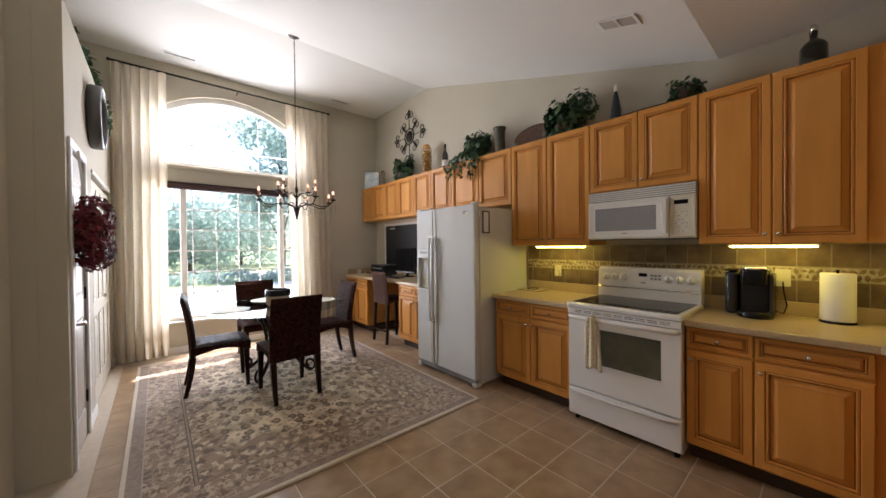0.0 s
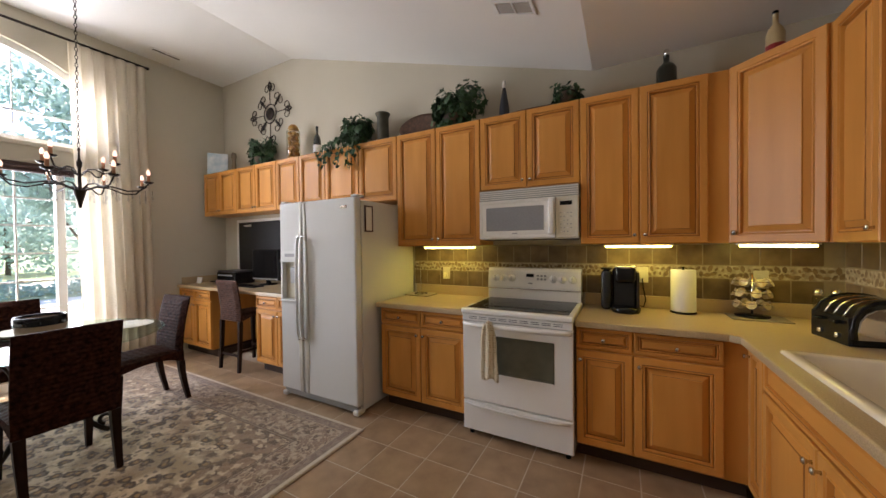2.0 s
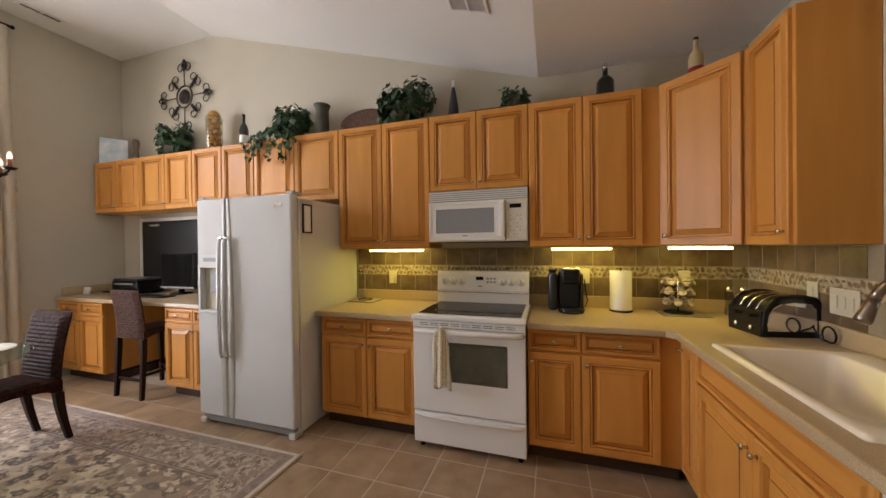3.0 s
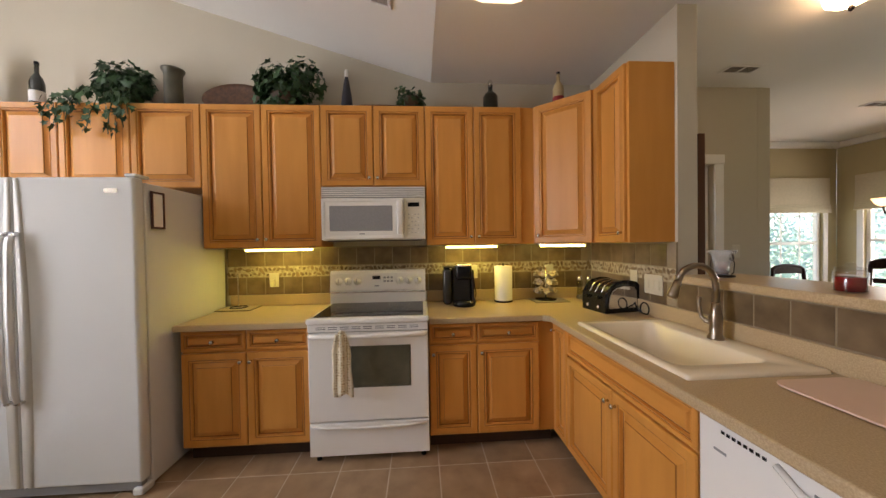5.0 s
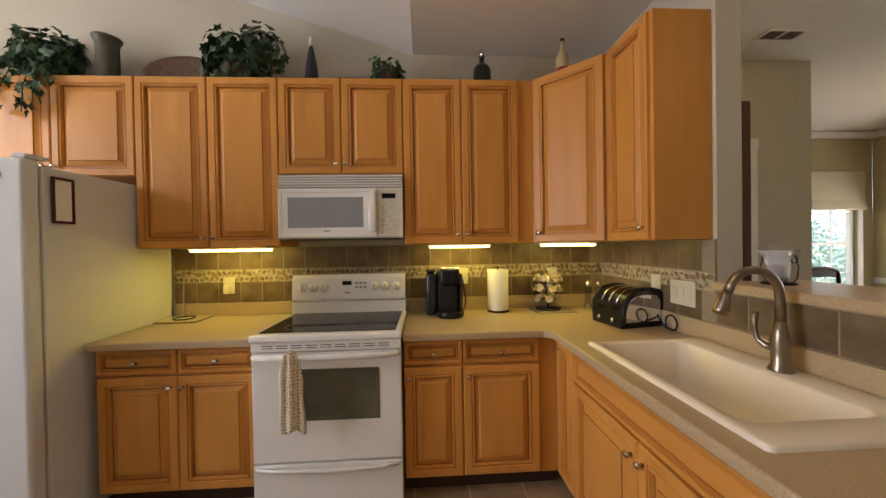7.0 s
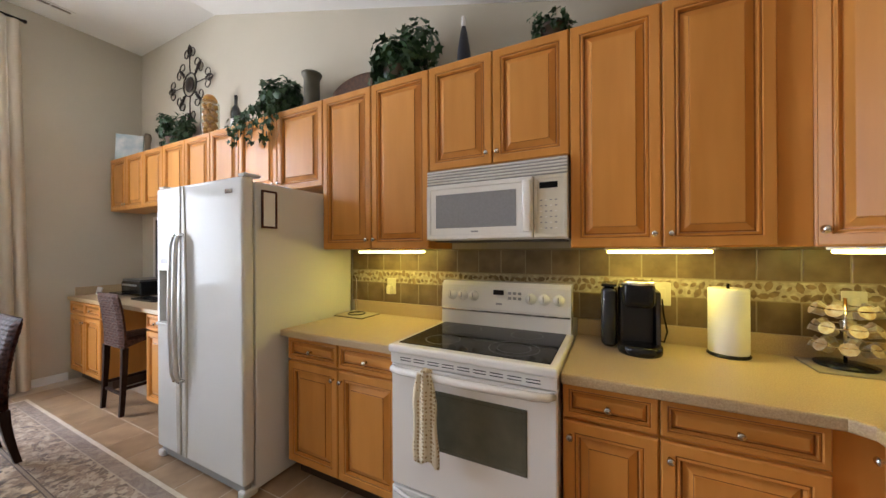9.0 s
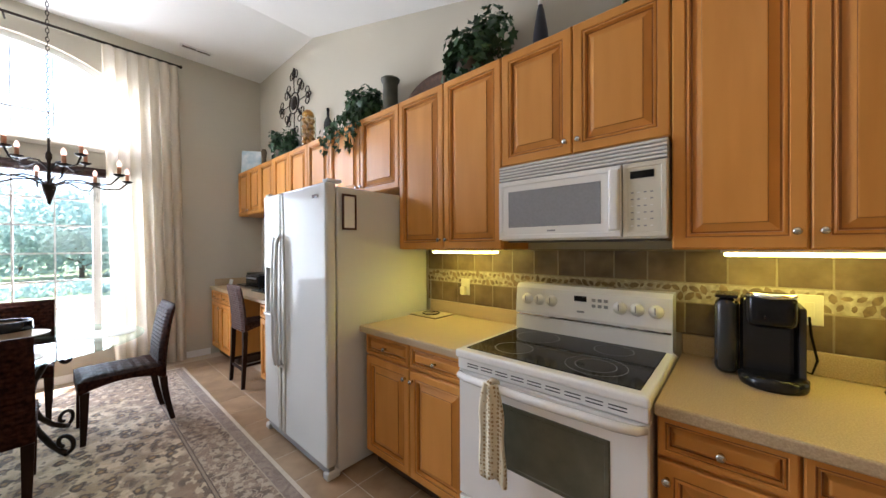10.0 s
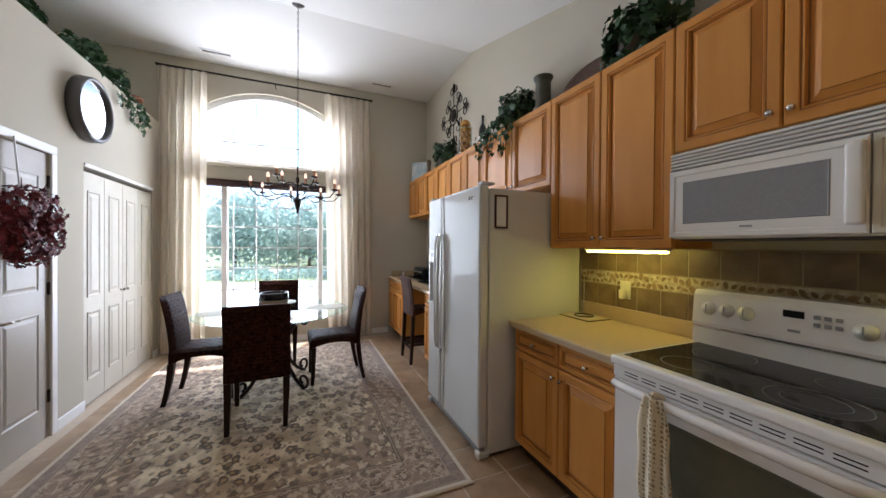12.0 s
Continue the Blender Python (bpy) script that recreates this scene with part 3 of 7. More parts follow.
def fridge():
    t = thing("refrigerator", pose(2.32, 3.10, 0, 0, 0, EAST), "white side-by-side refrigerator with ice dispenser", "refrigerator")
    part("cabinet_body", bx(0.004, 0.931, 0.075, 0.85, 0.02, FT - 0.02, 0.008), FRIDGEWHITE, t)
    b = bmesh.new()
    # freezer door round the dispenser recess
    box(b, 0.0, 0.308, 0.0, 0.068, 0.075, 0.90, 0.014, 3)
    box(b, 0.0, 0.022, 0.004, 0.066, 0.89, 1.27)
    box(b, 0.248, 0.308, 0.0, 0.068, 0.88, 1.29, 0.012, 2)
    box(b, 0.0, 0.308, 0.0, 0.068, 1.26, FT, 0.014, 3)
    box(b, 0.022, 0.248, 0.055, 0.066, 0.88, 1.28)
    d = part("freezer_door", b, FRIDGEWHITE, t)
    part("dispenser_panel", bx(0.020, 0.250, -0.006, 0.004, 1.245, 1.36, 0.006), FRIDGEWHITE, d)
    part("display", bx(0.075, 0.205, -0.009, -0.0065, 1.295, 1.325), GREY, d, "grey dispenser display")
    part("drip_tray", bx(0.018, 0.252, -0.018, 0.050, 0.885, 0.905, 0.006), FRIDGEWHITE, d)
    part("dispenser_recess", bx(0.024, 0.246, 0.046, 0.0545, 0.906, 1.255), material("biscuit_plastic", (0.55, 0.50, 0.36), 0.5), d, "shaded biscuit dispenser niche")
    part("paddle", bx(0.10, 0.16, 0.028, 0.042, 1.05, 1.20, 0.006), GREY, d)
    d2 = part("refrigerator_door", bx(0.316, 0.935, 0.0, 0.068, 0.075, FT, 0.016, 3), FRIDGEWHITE, t)
    part("badge", bx(0.78, 0.85, -0.004, -0.0005, FT - 0.09, FT - 0.065, 0.001, 1), CHROME, d2, "small chrome badge")
    trim = material("scoop_shade_tan", (0.52, 0.49, 0.42), 0.25, vary=0.03)
    satin = material("handle_satin", (0.72, 0.72, 0.70), 0.3, 0.5)
    for s, x, dd in ((-1, 0.302, d), (1, 0.322, d2)):
        # full-length scooped strip beside the seam, widest behind the bar; its tan paints the scoop's shade
        b = bmesh.new()
        rows = []
        for k in range(15):
            u = k / 14
            w = 0.020 + 0.034 * math.sin(math.pi * min(1.0, 0.18 + 0.82 * u)) ** 0.8
            z = 0.085 + (FT - 0.095) * u
            rows.append([b.verts.new((x + s * q * w, y, z)) for q, y in ((0, 0.0), (0, -0.004), (0.45, -0.0015), (1.0, -0.006), (1.12, 0.0))])
        for p, q in zip(rows, rows[1:]):
            for i in range(4):
                b.faces.new((p[i], p[i + 1], q[i + 1], q[i]))
        bmesh.ops.recalc_face_normals(b, faces=b.faces)
        part("door_scoop", b, trim, dd, "satin scooped door edge with shade in its tan", True)
        hx = x + s * 0.016
        pts = [(hx, -0.006, 0.56), (hx, -0.034, 0.575), (hx, -0.044, 0.62), (hx, -0.050, 0.80), (hx, -0.053, 1.02), (hx, -0.050, 1.25), (hx, -0.044, 1.42), (hx, -0.034, 1.465), (hx, -0.006, 1.48)]
        hd = part("handle", tube(pts, [0.011, 0.013, 0.014, 0.014, 0.014, 0.014, 0.014, 0.013, 0.011], 10), satin, dd, "long bowed satin handle", True)
        for z in (0.565, 1.475):
            part("end_cap", bx(hx - 0.014, hx + 0.014, -0.038, -0.0065, z - 0.009, z + 0.009, 0.004), CHROME, hd)
    part("grille", bx(0.02, 0.915, 0.02, 0.06, 0.022, 0.070, 0.004), GREY, t, "grey toe grille")
    for x in (0.03, 0.905):
        part("hinge_cap", bx(x - 0.03, x + 0.03, 0.012, 0.11, FT + 0.002, FT + 0.02, 0.006), FRIDGEWHITE, t)
        part("roller_foot", bx(x - 0.03, x + 0.03, 0.0, 0.09, 0.0, 0.045, 0.012), FRIDGEWHITE, t)


fridge()


def wall_range():
    t = thing("range", pose(2.50, 1.308, 0, 0, 0, EAST), "white electric range with black glass cooktop", "range")
    W = 0.756
    part("oven_body", bx(0.002, W - 0.002, 0.035, 0.66, 0.035, 0.893, 0.004), WHITE, t)
    d = part("oven_door", loops(bmesh.new(), W, 0.565, [(0, -0.034), (0, -0.006), (0.006, 0.0), (0.15, 0.001), (0.152, 0.001)], 0, 0.272), WHITE, t)
    part("window", loops(bmesh.new(), 0.475, 0.265, [(0, 0.001), (0.004, 0.004), (0.016, 0.004), (0.018, 0.002)], 0.168, 0.485), OVENGLASS, d, "dark tinted oven window")
    pts = [(0.012, -0.002, 0.822), (0.03, -0.03, 0.825), (0.08, -0.046, 0.827), (0.38, -0.060, 0.828), (0.676, -0.046, 0.827), (0.726, -0.03, 0.825), (0.744, -0.002, 0.822)]
    part("handle", tube(pts, [0.013, 0.016, 0.017, 0.018, 0.017, 0.016, 0.013], 10), WHITE, d, "", True)
    b = bx(0.0, W, -0.004, 0.034, 0.843, 0.892, 0.004)
    vt = part("vent_trim", b, WHITE, t)
    for i in range(9):
        x = 0.055 + i * 0.073
        for z in (0.862, 0.874):
            part("slot", bx(x, x + 0.056, -0.0065, -0.0042, z - 0.0016, z + 0.0016), BLACK, vt)
    part("cooktop_rim", bx(-0.006, W + 0.006, -0.022, 0.55, 0.895, 0.933, 0.012, 3), WHITE, t)
    ck = part("cooktop_glass", bx(0.028, W - 0.028, 0.022, 0.515, 0.9315, 0.9365, 0.002, 1), BLACKGLASS, t, "glossy black ceramic cooktop")
    ring = material("burner_marking", (0.16, 0.16, 0.16), 0.4)
    for x, y, r in ((0.20, 0.15, 0.085), (0.55, 0.155, 0.112), (0.55, 0.155, 0.075), (0.20, 0.39, 0.105), (0.55, 0.40, 0.08)):
        part("burner_ring", lathe([(r - 0.003, 0), (r, 0), (r, 0.0006), (r - 0.003, 0.0006), (r - 0.003, 0)], 40, (x, y, 0.9367)), ring, ck)
    b = bmesh.new()
    prof = [(0.516, 0.9337), (0.522, 1.015), (0.515, 1.035), (0.528, 1.165), (0.545, 1.187), (0.62, 1.187), (0.62, 0.9337)]
    for s, x in ((0, 0.006), (1, W - 0.006)):
        v = [b.verts.new((x, y, z)) for y, z in prof]
        b.faces.new(v if s else v[::-1])
        if s == 0:
            first = v
    for i in range(len(prof)):
        j = (i + 1) % len(prof)
        b.faces.new((first[i], first[j], v[j], v[i]))
    bmesh.ops.recalc_face_normals(b, faces=b.faces)
    bg = part("backguard", b, WHITE, t)
    part("trim_line", bx(0.01, W - 0.01, 0.512, 0.520, 1.012, 1.022, 0.002, 1), CHROME, bg)
    for x in (0.075, 0.145, 0.215, 0.545, 0.615, 0.69):
        k = lathe([(0.0, 0), (0.030, 0), (0.029, 0.006), (0.021, 0.010), (0.019, 0.024), (0, 0.025)], 20, m=pose(x, 0.522, 1.105, 84))
        kk = part("knob", k, WHITE, bg, "", True)
        part("pointer", bx(x - 0.002, x + 0.002, 0.4945, 0.498, 1.095, 1.125), GREY, kk)
    part("display", bx(0.335, 0.395, 0.517, 0.5215, 1.118, 1.145), BLACKGLASS, bg, "black clock display")
    for i in range(3):
        for k in range(2):
            part("button", bx(0.42 + i * 0.028, 0.438 + i * 0.028, 0.5165, 0.5205, 1.095 + k * 0.028, 1.110 + k * 0.028, 0.001, 1), GREY, bg)
    part("badge", bx(0.35, 0.385, 0.5150, 0.5185, 1.062, 1.072), GREY, bg)
    dr = part("storage_drawer", bx(0.0, W, 0.0, 0.034, 0.052, 0.262, 0.006), WHITE, t)
    pts = [(0.02, -0.003, 0.248), (0.10, -0.020, 0.244), (0.38, -0.028, 0.240), (0.656, -0.020, 0.244), (0.736, -0.003, 0.248)]
    part("handle", tube(pts, 0.014, 8, flat=0.7), WHITE, dr, "", True)
    for x in (0.04, W - 0.04):
        part("foot", lathe([(0, 0), (0.016, 0), (0.016, 0.034), (0, 0.034)], 10, (x, 0.06, 0)), BLACK, t)
        part("foot", lathe([(0, 0), (0.016, 0), (0.016, 0.034), (0, 0.034)], 10, (x, 0.60, 0)), BLACK, t)


wall_range()


def microwave():
    t = thing("microwave", pose(2.85, 1.308, 1.425, 0, 0, EAST), "white over-range microwave under the wall cabinet", "microwave")
    W, H = 0.756, 0.395
    part("case", bx(0.0, W, 0.022, 0.338, 0.0, H, 0.005), WHITE, t)
    part("underside", bx(0.03, W - 0.03, 0.04, 0.32, -0.008, -0.001), material("microwave_base", (0.07, 0.065, 0.06), 0.5), t, "dark vented underside")
    g = part("grille", bx(0.0, W, 0.010, 0.0215, 0.312, H - 0.002, 0.002, 1), material("grille_shadow", (0.42, 0.42, 0.41), 0.5), t)
    for i in range(5):
        z = 0.316 + i * 0.0155
        b = bmesh.new()
        box(b, 0.001, W - 0.001, -0.002, 0.0095, z, z + 0.009, 0.002, 1)
        part("slat", b, WHITE, g)
    d = part("door", loops(bmesh.new(), 0.595, 0.302, [(0, -0.021), (0, 0.002), (0.005, 0.006), (0.022, 0.006), (0.026, 0.002), (0.030, 0.002)], 0.0, 0.006), WHITE, t)
    part("window", loops(bmesh.new(), 0.455, 0.185, [(0, 0.0022), (0.003, 0.0045), (0.006, 0.0035)], 0.058, 0.068), MESHGLASS, d, "grey screened microwave window")
    part("badge", bx(0.27, 0.31, -0.005, -0.0022, 0.042, 0.050), GREY, d)
    part("handle", bx(0.548, 0.592, -0.030, -0.0065, 0.035, 0.292, 0.010, 3), WHITE, d, "tall white grip", True)
    c = part("control_panel", loops(bmesh.new(), W - 0.600, 0.302, [(0, -0.021), (0, 0.002), (0.004, 0.006), (0.018, 0.006), (0.021, 0.003)], 0.600, 0.006), material("control_film", (0.72, 0.68, 0.56), 0.4), t, "cream keypad panel")
    part("display", bx(0.628, 0.712, -0.0055, -0.0032, 0.243, 0.273), BLACKGLASS, c, "black display")
    for i in range(4):
        for k in range(6):
            part("key", bx(0.630 + i * 0.023, 0.640 + i * 0.023, -0.0048, -0.0032, 0.049 + k * 0.027, 0.054 + k * 0.027), GREY if (i + k) % 3 else WHITE, c)


microwave()


def dishwasher():
    t = thing("dishwasher", pose(1.372, -0.29, 0, 0, 0, SOUTH), "white built-in dishwasher under the counter", "dishwasher")
    part("tub", bx(0.003, 0.603, 0.035, 0.60, 0.10, 0.862), WHITE, t)
    d = part("door", bx(0.004, 0.602, 0.0, 0.034, 0.105, 0.862, 0.006), WHITE, t)
    for i in range(8):
        part("vent_slot", bx(0.085 + i * 0.017, 0.095 + i * 0.017, -0.0025, -0.0003, 0.817, 0.826), BLACK, d)
    part("badge", bx(0.06, 0.10, -0.0025, -0.0003, 0.757, 0.764), GREY, d)
    pts = [(0.24, -0.004, 0.825), (0.30, -0.010, 0.795), (0.40, -0.014, 0.782), (0.50, -0.010, 0.795), (0.56, -0.004, 0.825)]
    part("handle", tube(pts, 0.009, 8), WHITE, d, "shallow curved grip", True)
    part("handle_slot", bx(0.32, 0.48, -0.003, -0.0003, 0.806, 0.812), GREY, d)
    part("toe_kick", bx(0.004, 0.602, 0.06, 0.10, 0.0, 0.098), WHITE, t)


dishwasher()


def sink():
    t = thing("sink", pose(0, 0, 0), "biscuit single-bowl drop-in kitchen sink", "sink")
    b = bmesh.new()
    x0, x1, y0, y1 = SX0, SX1, SYB, SYF
    rz = CT + 0.014

    def ring(ix0, ix1, iy0, iy1, r, z, n=5):
        out = []
        for cx, cy, a0 in ((x1 - ix1 - r, y1 - iy1 - r, 0), (x0 + ix0 + r, y1 - iy1 - r, 90), (x0 + ix0 + r, y0 + iy0 + r, 180), (x1 - ix1 - r, y0 + iy0 + r, 270)):
            for k in range(n):
                a = radians(a0 + 90 * k / (n - 1))
                out.append(b.verts.new((cx + r * math.cos(a), cy + r * math.sin(a), z)))
        return out
    rings = [ring(0, 0, 0, 0, 0.02, CT - 0.001), ring(0.002, 0.002, 0.002, 0.002, 0.02, rz - 0.004), ring(0.010, 0.010, 0.010, 0.010, 0.02, rz), ring(0.095, 0.045, 0.125, 0.040, 0.05, rz),
             ring(0.102, 0.052, 0.132, 0.047, 0.05, rz - 0.008), ring(0.145, 0.080, 0.15, 0.065, 0.06, 0.74), ring(0.20, 0.135, 0.20, 0.11, 0.06, 0.715)]
    for p, q in zip(rings, rings[1:]):
        for i in range(len(p)):
            j = (i + 1) % len(p)
            b.faces.new((p[i], p[j], q[j], q[i]))
    b.faces.new(rings[-1])
    part("basin", b, SINK, t, "", True)
    part("drain", lathe([(0, 0), (0.045, 0), (0.045, 0.004), (0.03, 0.003), (0, 0.001)], 20, (1.87, -0.58, 0.7155)), CHROME, t, "", True)
    f = thing("faucet", pose(1.852, -0.80, rz), "brushed nickel gooseneck pull-down faucet on the sink", "faucet")
    FN = material("faucet_nickel", (0.33, 0.275, 0.22), 0.28, 1.0, vary=0.05, scale=20)
    part("base", lathe([(0, 0), (0.035, 0), (0.034, 0.008), (0.027, 0.02), (0.025, 0.07), (0.028, 0.10), (0.022, 0.13), (0.018, 0.17), (0.0, 0.171)], 20), FN, f, "", True)
    pts = [(0, 0, 0.165), (0, 0, 0.24)] + [(0.0, 0.095 - 0.095 * math.cos(radians(a)), 0.255 + 0.095 * math.sin(radians(a))) for a in range(0, 166, 15)]
    part("neck", tube(pts, 0.0145, 12), FN, f, "", True)
    end = Vector(pts[-1])
    dr = (Vector(pts[-1]) - Vector(pts[-2])).normalized()
    part("spray_head", tube([end, end + dr * 0.03, end + dr * 0.07, end + dr * 0.085], [0.0155, 0.018, 0.023, 0.021], 14), FN, f, "", True)
    lev = [(0.02, 0.0, 0.075), (0.045, 0.01, 0.075), (0.062, 0.02, 0.095), (0.066, 0.025, 0.14), (0.060, 0.03, 0.19)]
    part("lever", tube(lev, [0.014, 0.012, 0.009, 0.008, 0.011], 10), FN, f, "", True)


sink()

# ---- things on the counters ----
def under_cabinet_light(m, w):
    t = thing("under_cabinet_light", m, "slim fluorescent light fixed under a wall cabinet", "light", "under cabinet lights")
    part("housing", bx(0, w, 0, 0.09, -0.012, -0.001, 0.003), WHITE, t)
    part("diffuser", bx(0.01, w - 0.01, 0.006, 0.084, -0.026, -0.0125, 0.005), TUBE, t, "glowing yellowish diffuser")


under_cabinet_light(pose(2.955, 1.92, UB, 0, 0, EAST), 0.50)
under_cabinet_light(pose(2.955, 0.40, UB, 0, 0, EAST), 0.42)
under_cabinet_light(pose(2.915, -0.325, UB, 0, 0, DIAG), 0.34)


PLATE = material("almond_plastic", (0.60, 0.56, 0.46), 0.4, vary=0.03)


def outlet(m, w, h, label, rockers=1):
    t = thing("wall_plate", m, label, "wall plate", "wall plates")
    part("plate", bx(-w / 2, w / 2, -0.006, 0, -h / 2, h / 2, 0.003), PLATE, t)
    for i in range(rockers):
        x = (i - (rockers - 1) / 2) * 0.046
        part("rocker", bx(x - 0.014, x + 0.014, -0.010, -0.0065, -0.03, 0.03, 0.002, 1), PLATE, t)


outlet(pose(WX - 0.015, 1.79, 1.115, 0, 0, EAST), 0.075, 0.115, "white outlet plate on the tile backsplash")
outlet(pose(WX - 0.015, 0.15, 1.15, 0, 0, EAST), 0.075, 0.115, "white outlet plate on the tile backsplash")
outlet(pose(WX - 0.015, -0.51, 1.14, 0, 0, EAST), 0.075, 0.115, "white outlet plate on the tile backsplash")
outlet(pose(2.585, SY + 0.015, 1.13, 0, 0, SOUTH), 0.075, 0.115, "white outlet plate on the sink wall")
outlet(pose(2.39, SY + 0.015, 1.11, 0, 0, SOUTH), 0.165, 0.125, "wide white switch plate on the sink wall", 3)


def nightlight():
    t = thing("plug_in_light", pose(WX - 0.022, 1.79, 1.09, 0, 0, EAST), "small cream plug-in light on the outlet", "night light")
    part("body", bx(-0.018, 0.018, -0.04, -0.002, -0.03, 0.03, 0.008), material("cream_plastic", (0.7, 0.66, 0.5), 0.5), t)


nightlight()


def coffee_maker():
    t = thing("coffee_maker", pose(3.0, 0.295, CT, 0, 0, EAST), "black and grey pod coffee maker on the counter", "coffee maker")
    b = bx(-0.05, 0.10, -0.02, 0.13, 0.0, 0.30, 0.02, 3)
    part("body", b, material("charcoal_plastic", (0.016, 0.016, 0.017), 0.22), t)
    part("side_panel", bx(0.1005, 0.118, -0.05, 0.13, 0.0, 0.275, 0.004), material("gunmetal_plastic", (0.045, 0.042, 0.040), 0.25, 0.1), t, "gunmetal side panel with buttons")
    for i in range(3):
        part("button", lathe([(0, 0), (0.008, 0), (0.008, 0.004), (0, 0.004)], 10, m=pose(0.118, -0.02 + i * 0.025, 0.235, 0, 90)), CHROME, t)
    part("drip_base", lathe([(0, 0), (0.085, 0), (0.09, 0.01), (0.09, 0.035), (0.075, 0.042), (0, 0.042)], 24, (0.035, -0.055, 0)), BLACK, t, "", True)
    part("brew_head", bx(-0.035, 0.095, -0.115, -0.018, 0.205, 0.325, 0.03, 4), BLACK, t, "", True)
    part("lever", tube([(-0.03, -0.02, 0.305), (-0.025, -0.10, 0.318), (0.03, -0.122, 0.315), (0.085, -0.10, 0.318), (0.09, -0.02, 0.305)], 0.009, 8), CHROME, t, "silver lift handle", True)
    part("water_tank", bx(-0.125, -0.052, -0.04, 0.12, 0.0, 0.29, 0.032, 4), material("smoked_tank", (0.025, 0.028, 0.032), 0.12, vary=0.1, coat=0.5), t, "smoked water tank", True)
    part("tank_lid", bx(-0.122, -0.055, -0.037, 0.117, 0.291, 0.303, 0.004), BLACK, t)
    part("power_cord", tube([(0.10, 0.125, 0.03), (0.15, 0.14, 0.012), (0.165, 0.155, 0.06), (0.15, 0.16, 0.15), (0.145, 0.163, 0.22)], 0.004, 6), BLACK, t)


coffee_maker()


def paper_towel():
    t = thing("paper_towel_holder", pose(3.075, -0.085, CT), "black counter stand holding a full paper towel roll", "paper towel holder")
    part("base", lathe([(0, 0), (0.075, 0), (0.078, 0.006), (0.07, 0.014), (0, 0.014)], 28), BLACK, t, "", True)
    part("rod", tube([(0, 0, 0.014), (0, 0, 0.315)], 0.006, 8), BLACK, t)
    r = thing("paper_towel_roll", pose(3.075, -0.085, CT + 0.0145), "white embossed paper towel roll on its stand", "paper towels")
    part("paper", lathe([(0.02, 0.0), (0.070, 0.0), (0.072, 0.004), (0.072, 0.276), (0.069, 0.28), (0.02, 0.28), (0.02, 0.0)], 40), PAPER, r, "", True)
    # an empty stand on its mat
    m = thing("counter_mat", pose(3.085, 2.03, CT), "square cream mat on the counter", "mat")
    part("backing", bx(-0.125, 0.075, -0.145, 0.115, 0, 0.004, 0.001, 1), material("dark_felt", (0.10, 0.08, 0.05), 0.9), m)
    part("sheet", bx(-0.12, 0.07, -0.14, 0.11, 0.0045, 0.010, 0.002, 1), material("cream_cork", (0.60, 0.52, 0.34), 0.7, scale=60), m)
    s = thing("towel_stand", pose(3.05, 2.01, CT + 0.0105), "thin wire towel stand without a roll", "stand")
    part("ring", tube([(0.06 * math.cos(radians(a)), 0.06 * math.sin(radians(a)), 0.005) for a in range(0, 360, 15)], 0.004, 6, closed=True), IRON, s)
    part("rod", tube([(0.055, 0, 0.005), (0, 0, 0.006), (0, 0, 0.26)], 0.004, 6), NICKEL, s)


paper_towel()


def pod_carousel():
    m = thing("counter_mat", pose(3.07, -0.46, CT), "flat grey tile mat on the counter", "mat")
    part("sheet", bx(-0.12, 0.08, -0.14, 0.14, 0, 0.008, 0.003), material("grey_slate", (0.28, 0.24, 0.17), 0.6, scale=30), m)
    t = thing("pod_carousel", pose(3.07, -0.44, CT + 0.0085), "chrome wire carousel filled with coffee pods", "pod holder")
    part("base", lathe([(0, 0), (0.085, 0), (0.088, 0.008), (0.03, 0.016), (0, 0.017)], 28), BLACK, t, "", True)
    part("pole", tube([(0, 0, 0.015), (0, 0, 0.265)], 0.006, 8), CHROME, t, "", True)
    cup = material("pod_cup", (0.46, 0.42, 0.35), 0.3, colour2=(0.30, 0.20, 0.10), scale=45)
    for z in (0.045, 0.115, 0.185):
        part("ring", tube([(0.09 * math.cos(radians(a)), 0.09 * math.sin(radians(a)), z + 0.04) for a in range(0, 360, 15)], 0.003, 6, closed=True), CHROME, t)
        for k in range(7):
            a = radians(k * 360 / 7 + z * 200)
            d = Vector((math.cos(a), math.sin(a), 0))
            mm = Matrix.Translation((0.055 * d.x, 0.055 * d.y, z + 0.02)) @ (d + Vector((0, 0, 0.5))).to_track_quat("Z", "Y").to_matrix().to_4x4()
            part("pod", lathe([(0, 0), (0.017, 0), (0.023, 0.036), (0.026, 0.037), (0.025, 0.040), (0, 0.040)], 12, m=mm), cup, t)


pod_carousel()


def shakers():
    for x, y in ((3.10, -0.745), (3.085, -0.815)):
        t = thing("shaker", pose(x, y, CT), "clear glass pepper mill with steel cap", "shaker", "shakers")
        part("glass_body", lathe([(0, 0), (0.026, 0), (0.027, 0.02), (0.02, 0.08), (0.026, 0.13), (0.02, 0.155), (0, 0.156)], 16), glass("shaker_glass", (0.80, 0.82, 0.78)), t, "", True)
        part("filling", lathe([(0, 0.004), (0.021, 0.004), (0.020, 0.034), (0, 0.036)], 14), material("peppercorn", (0.30, 0.27, 0.22), 0.8, scale=120), t)
        part("cap", lathe([(0, 0.157), (0.021, 0.157), (0.023, 0.175), (0.018, 0.192), (0.008, 0.198), (0, 0.199)], 16), CHROME, t, "", True)


shakers()


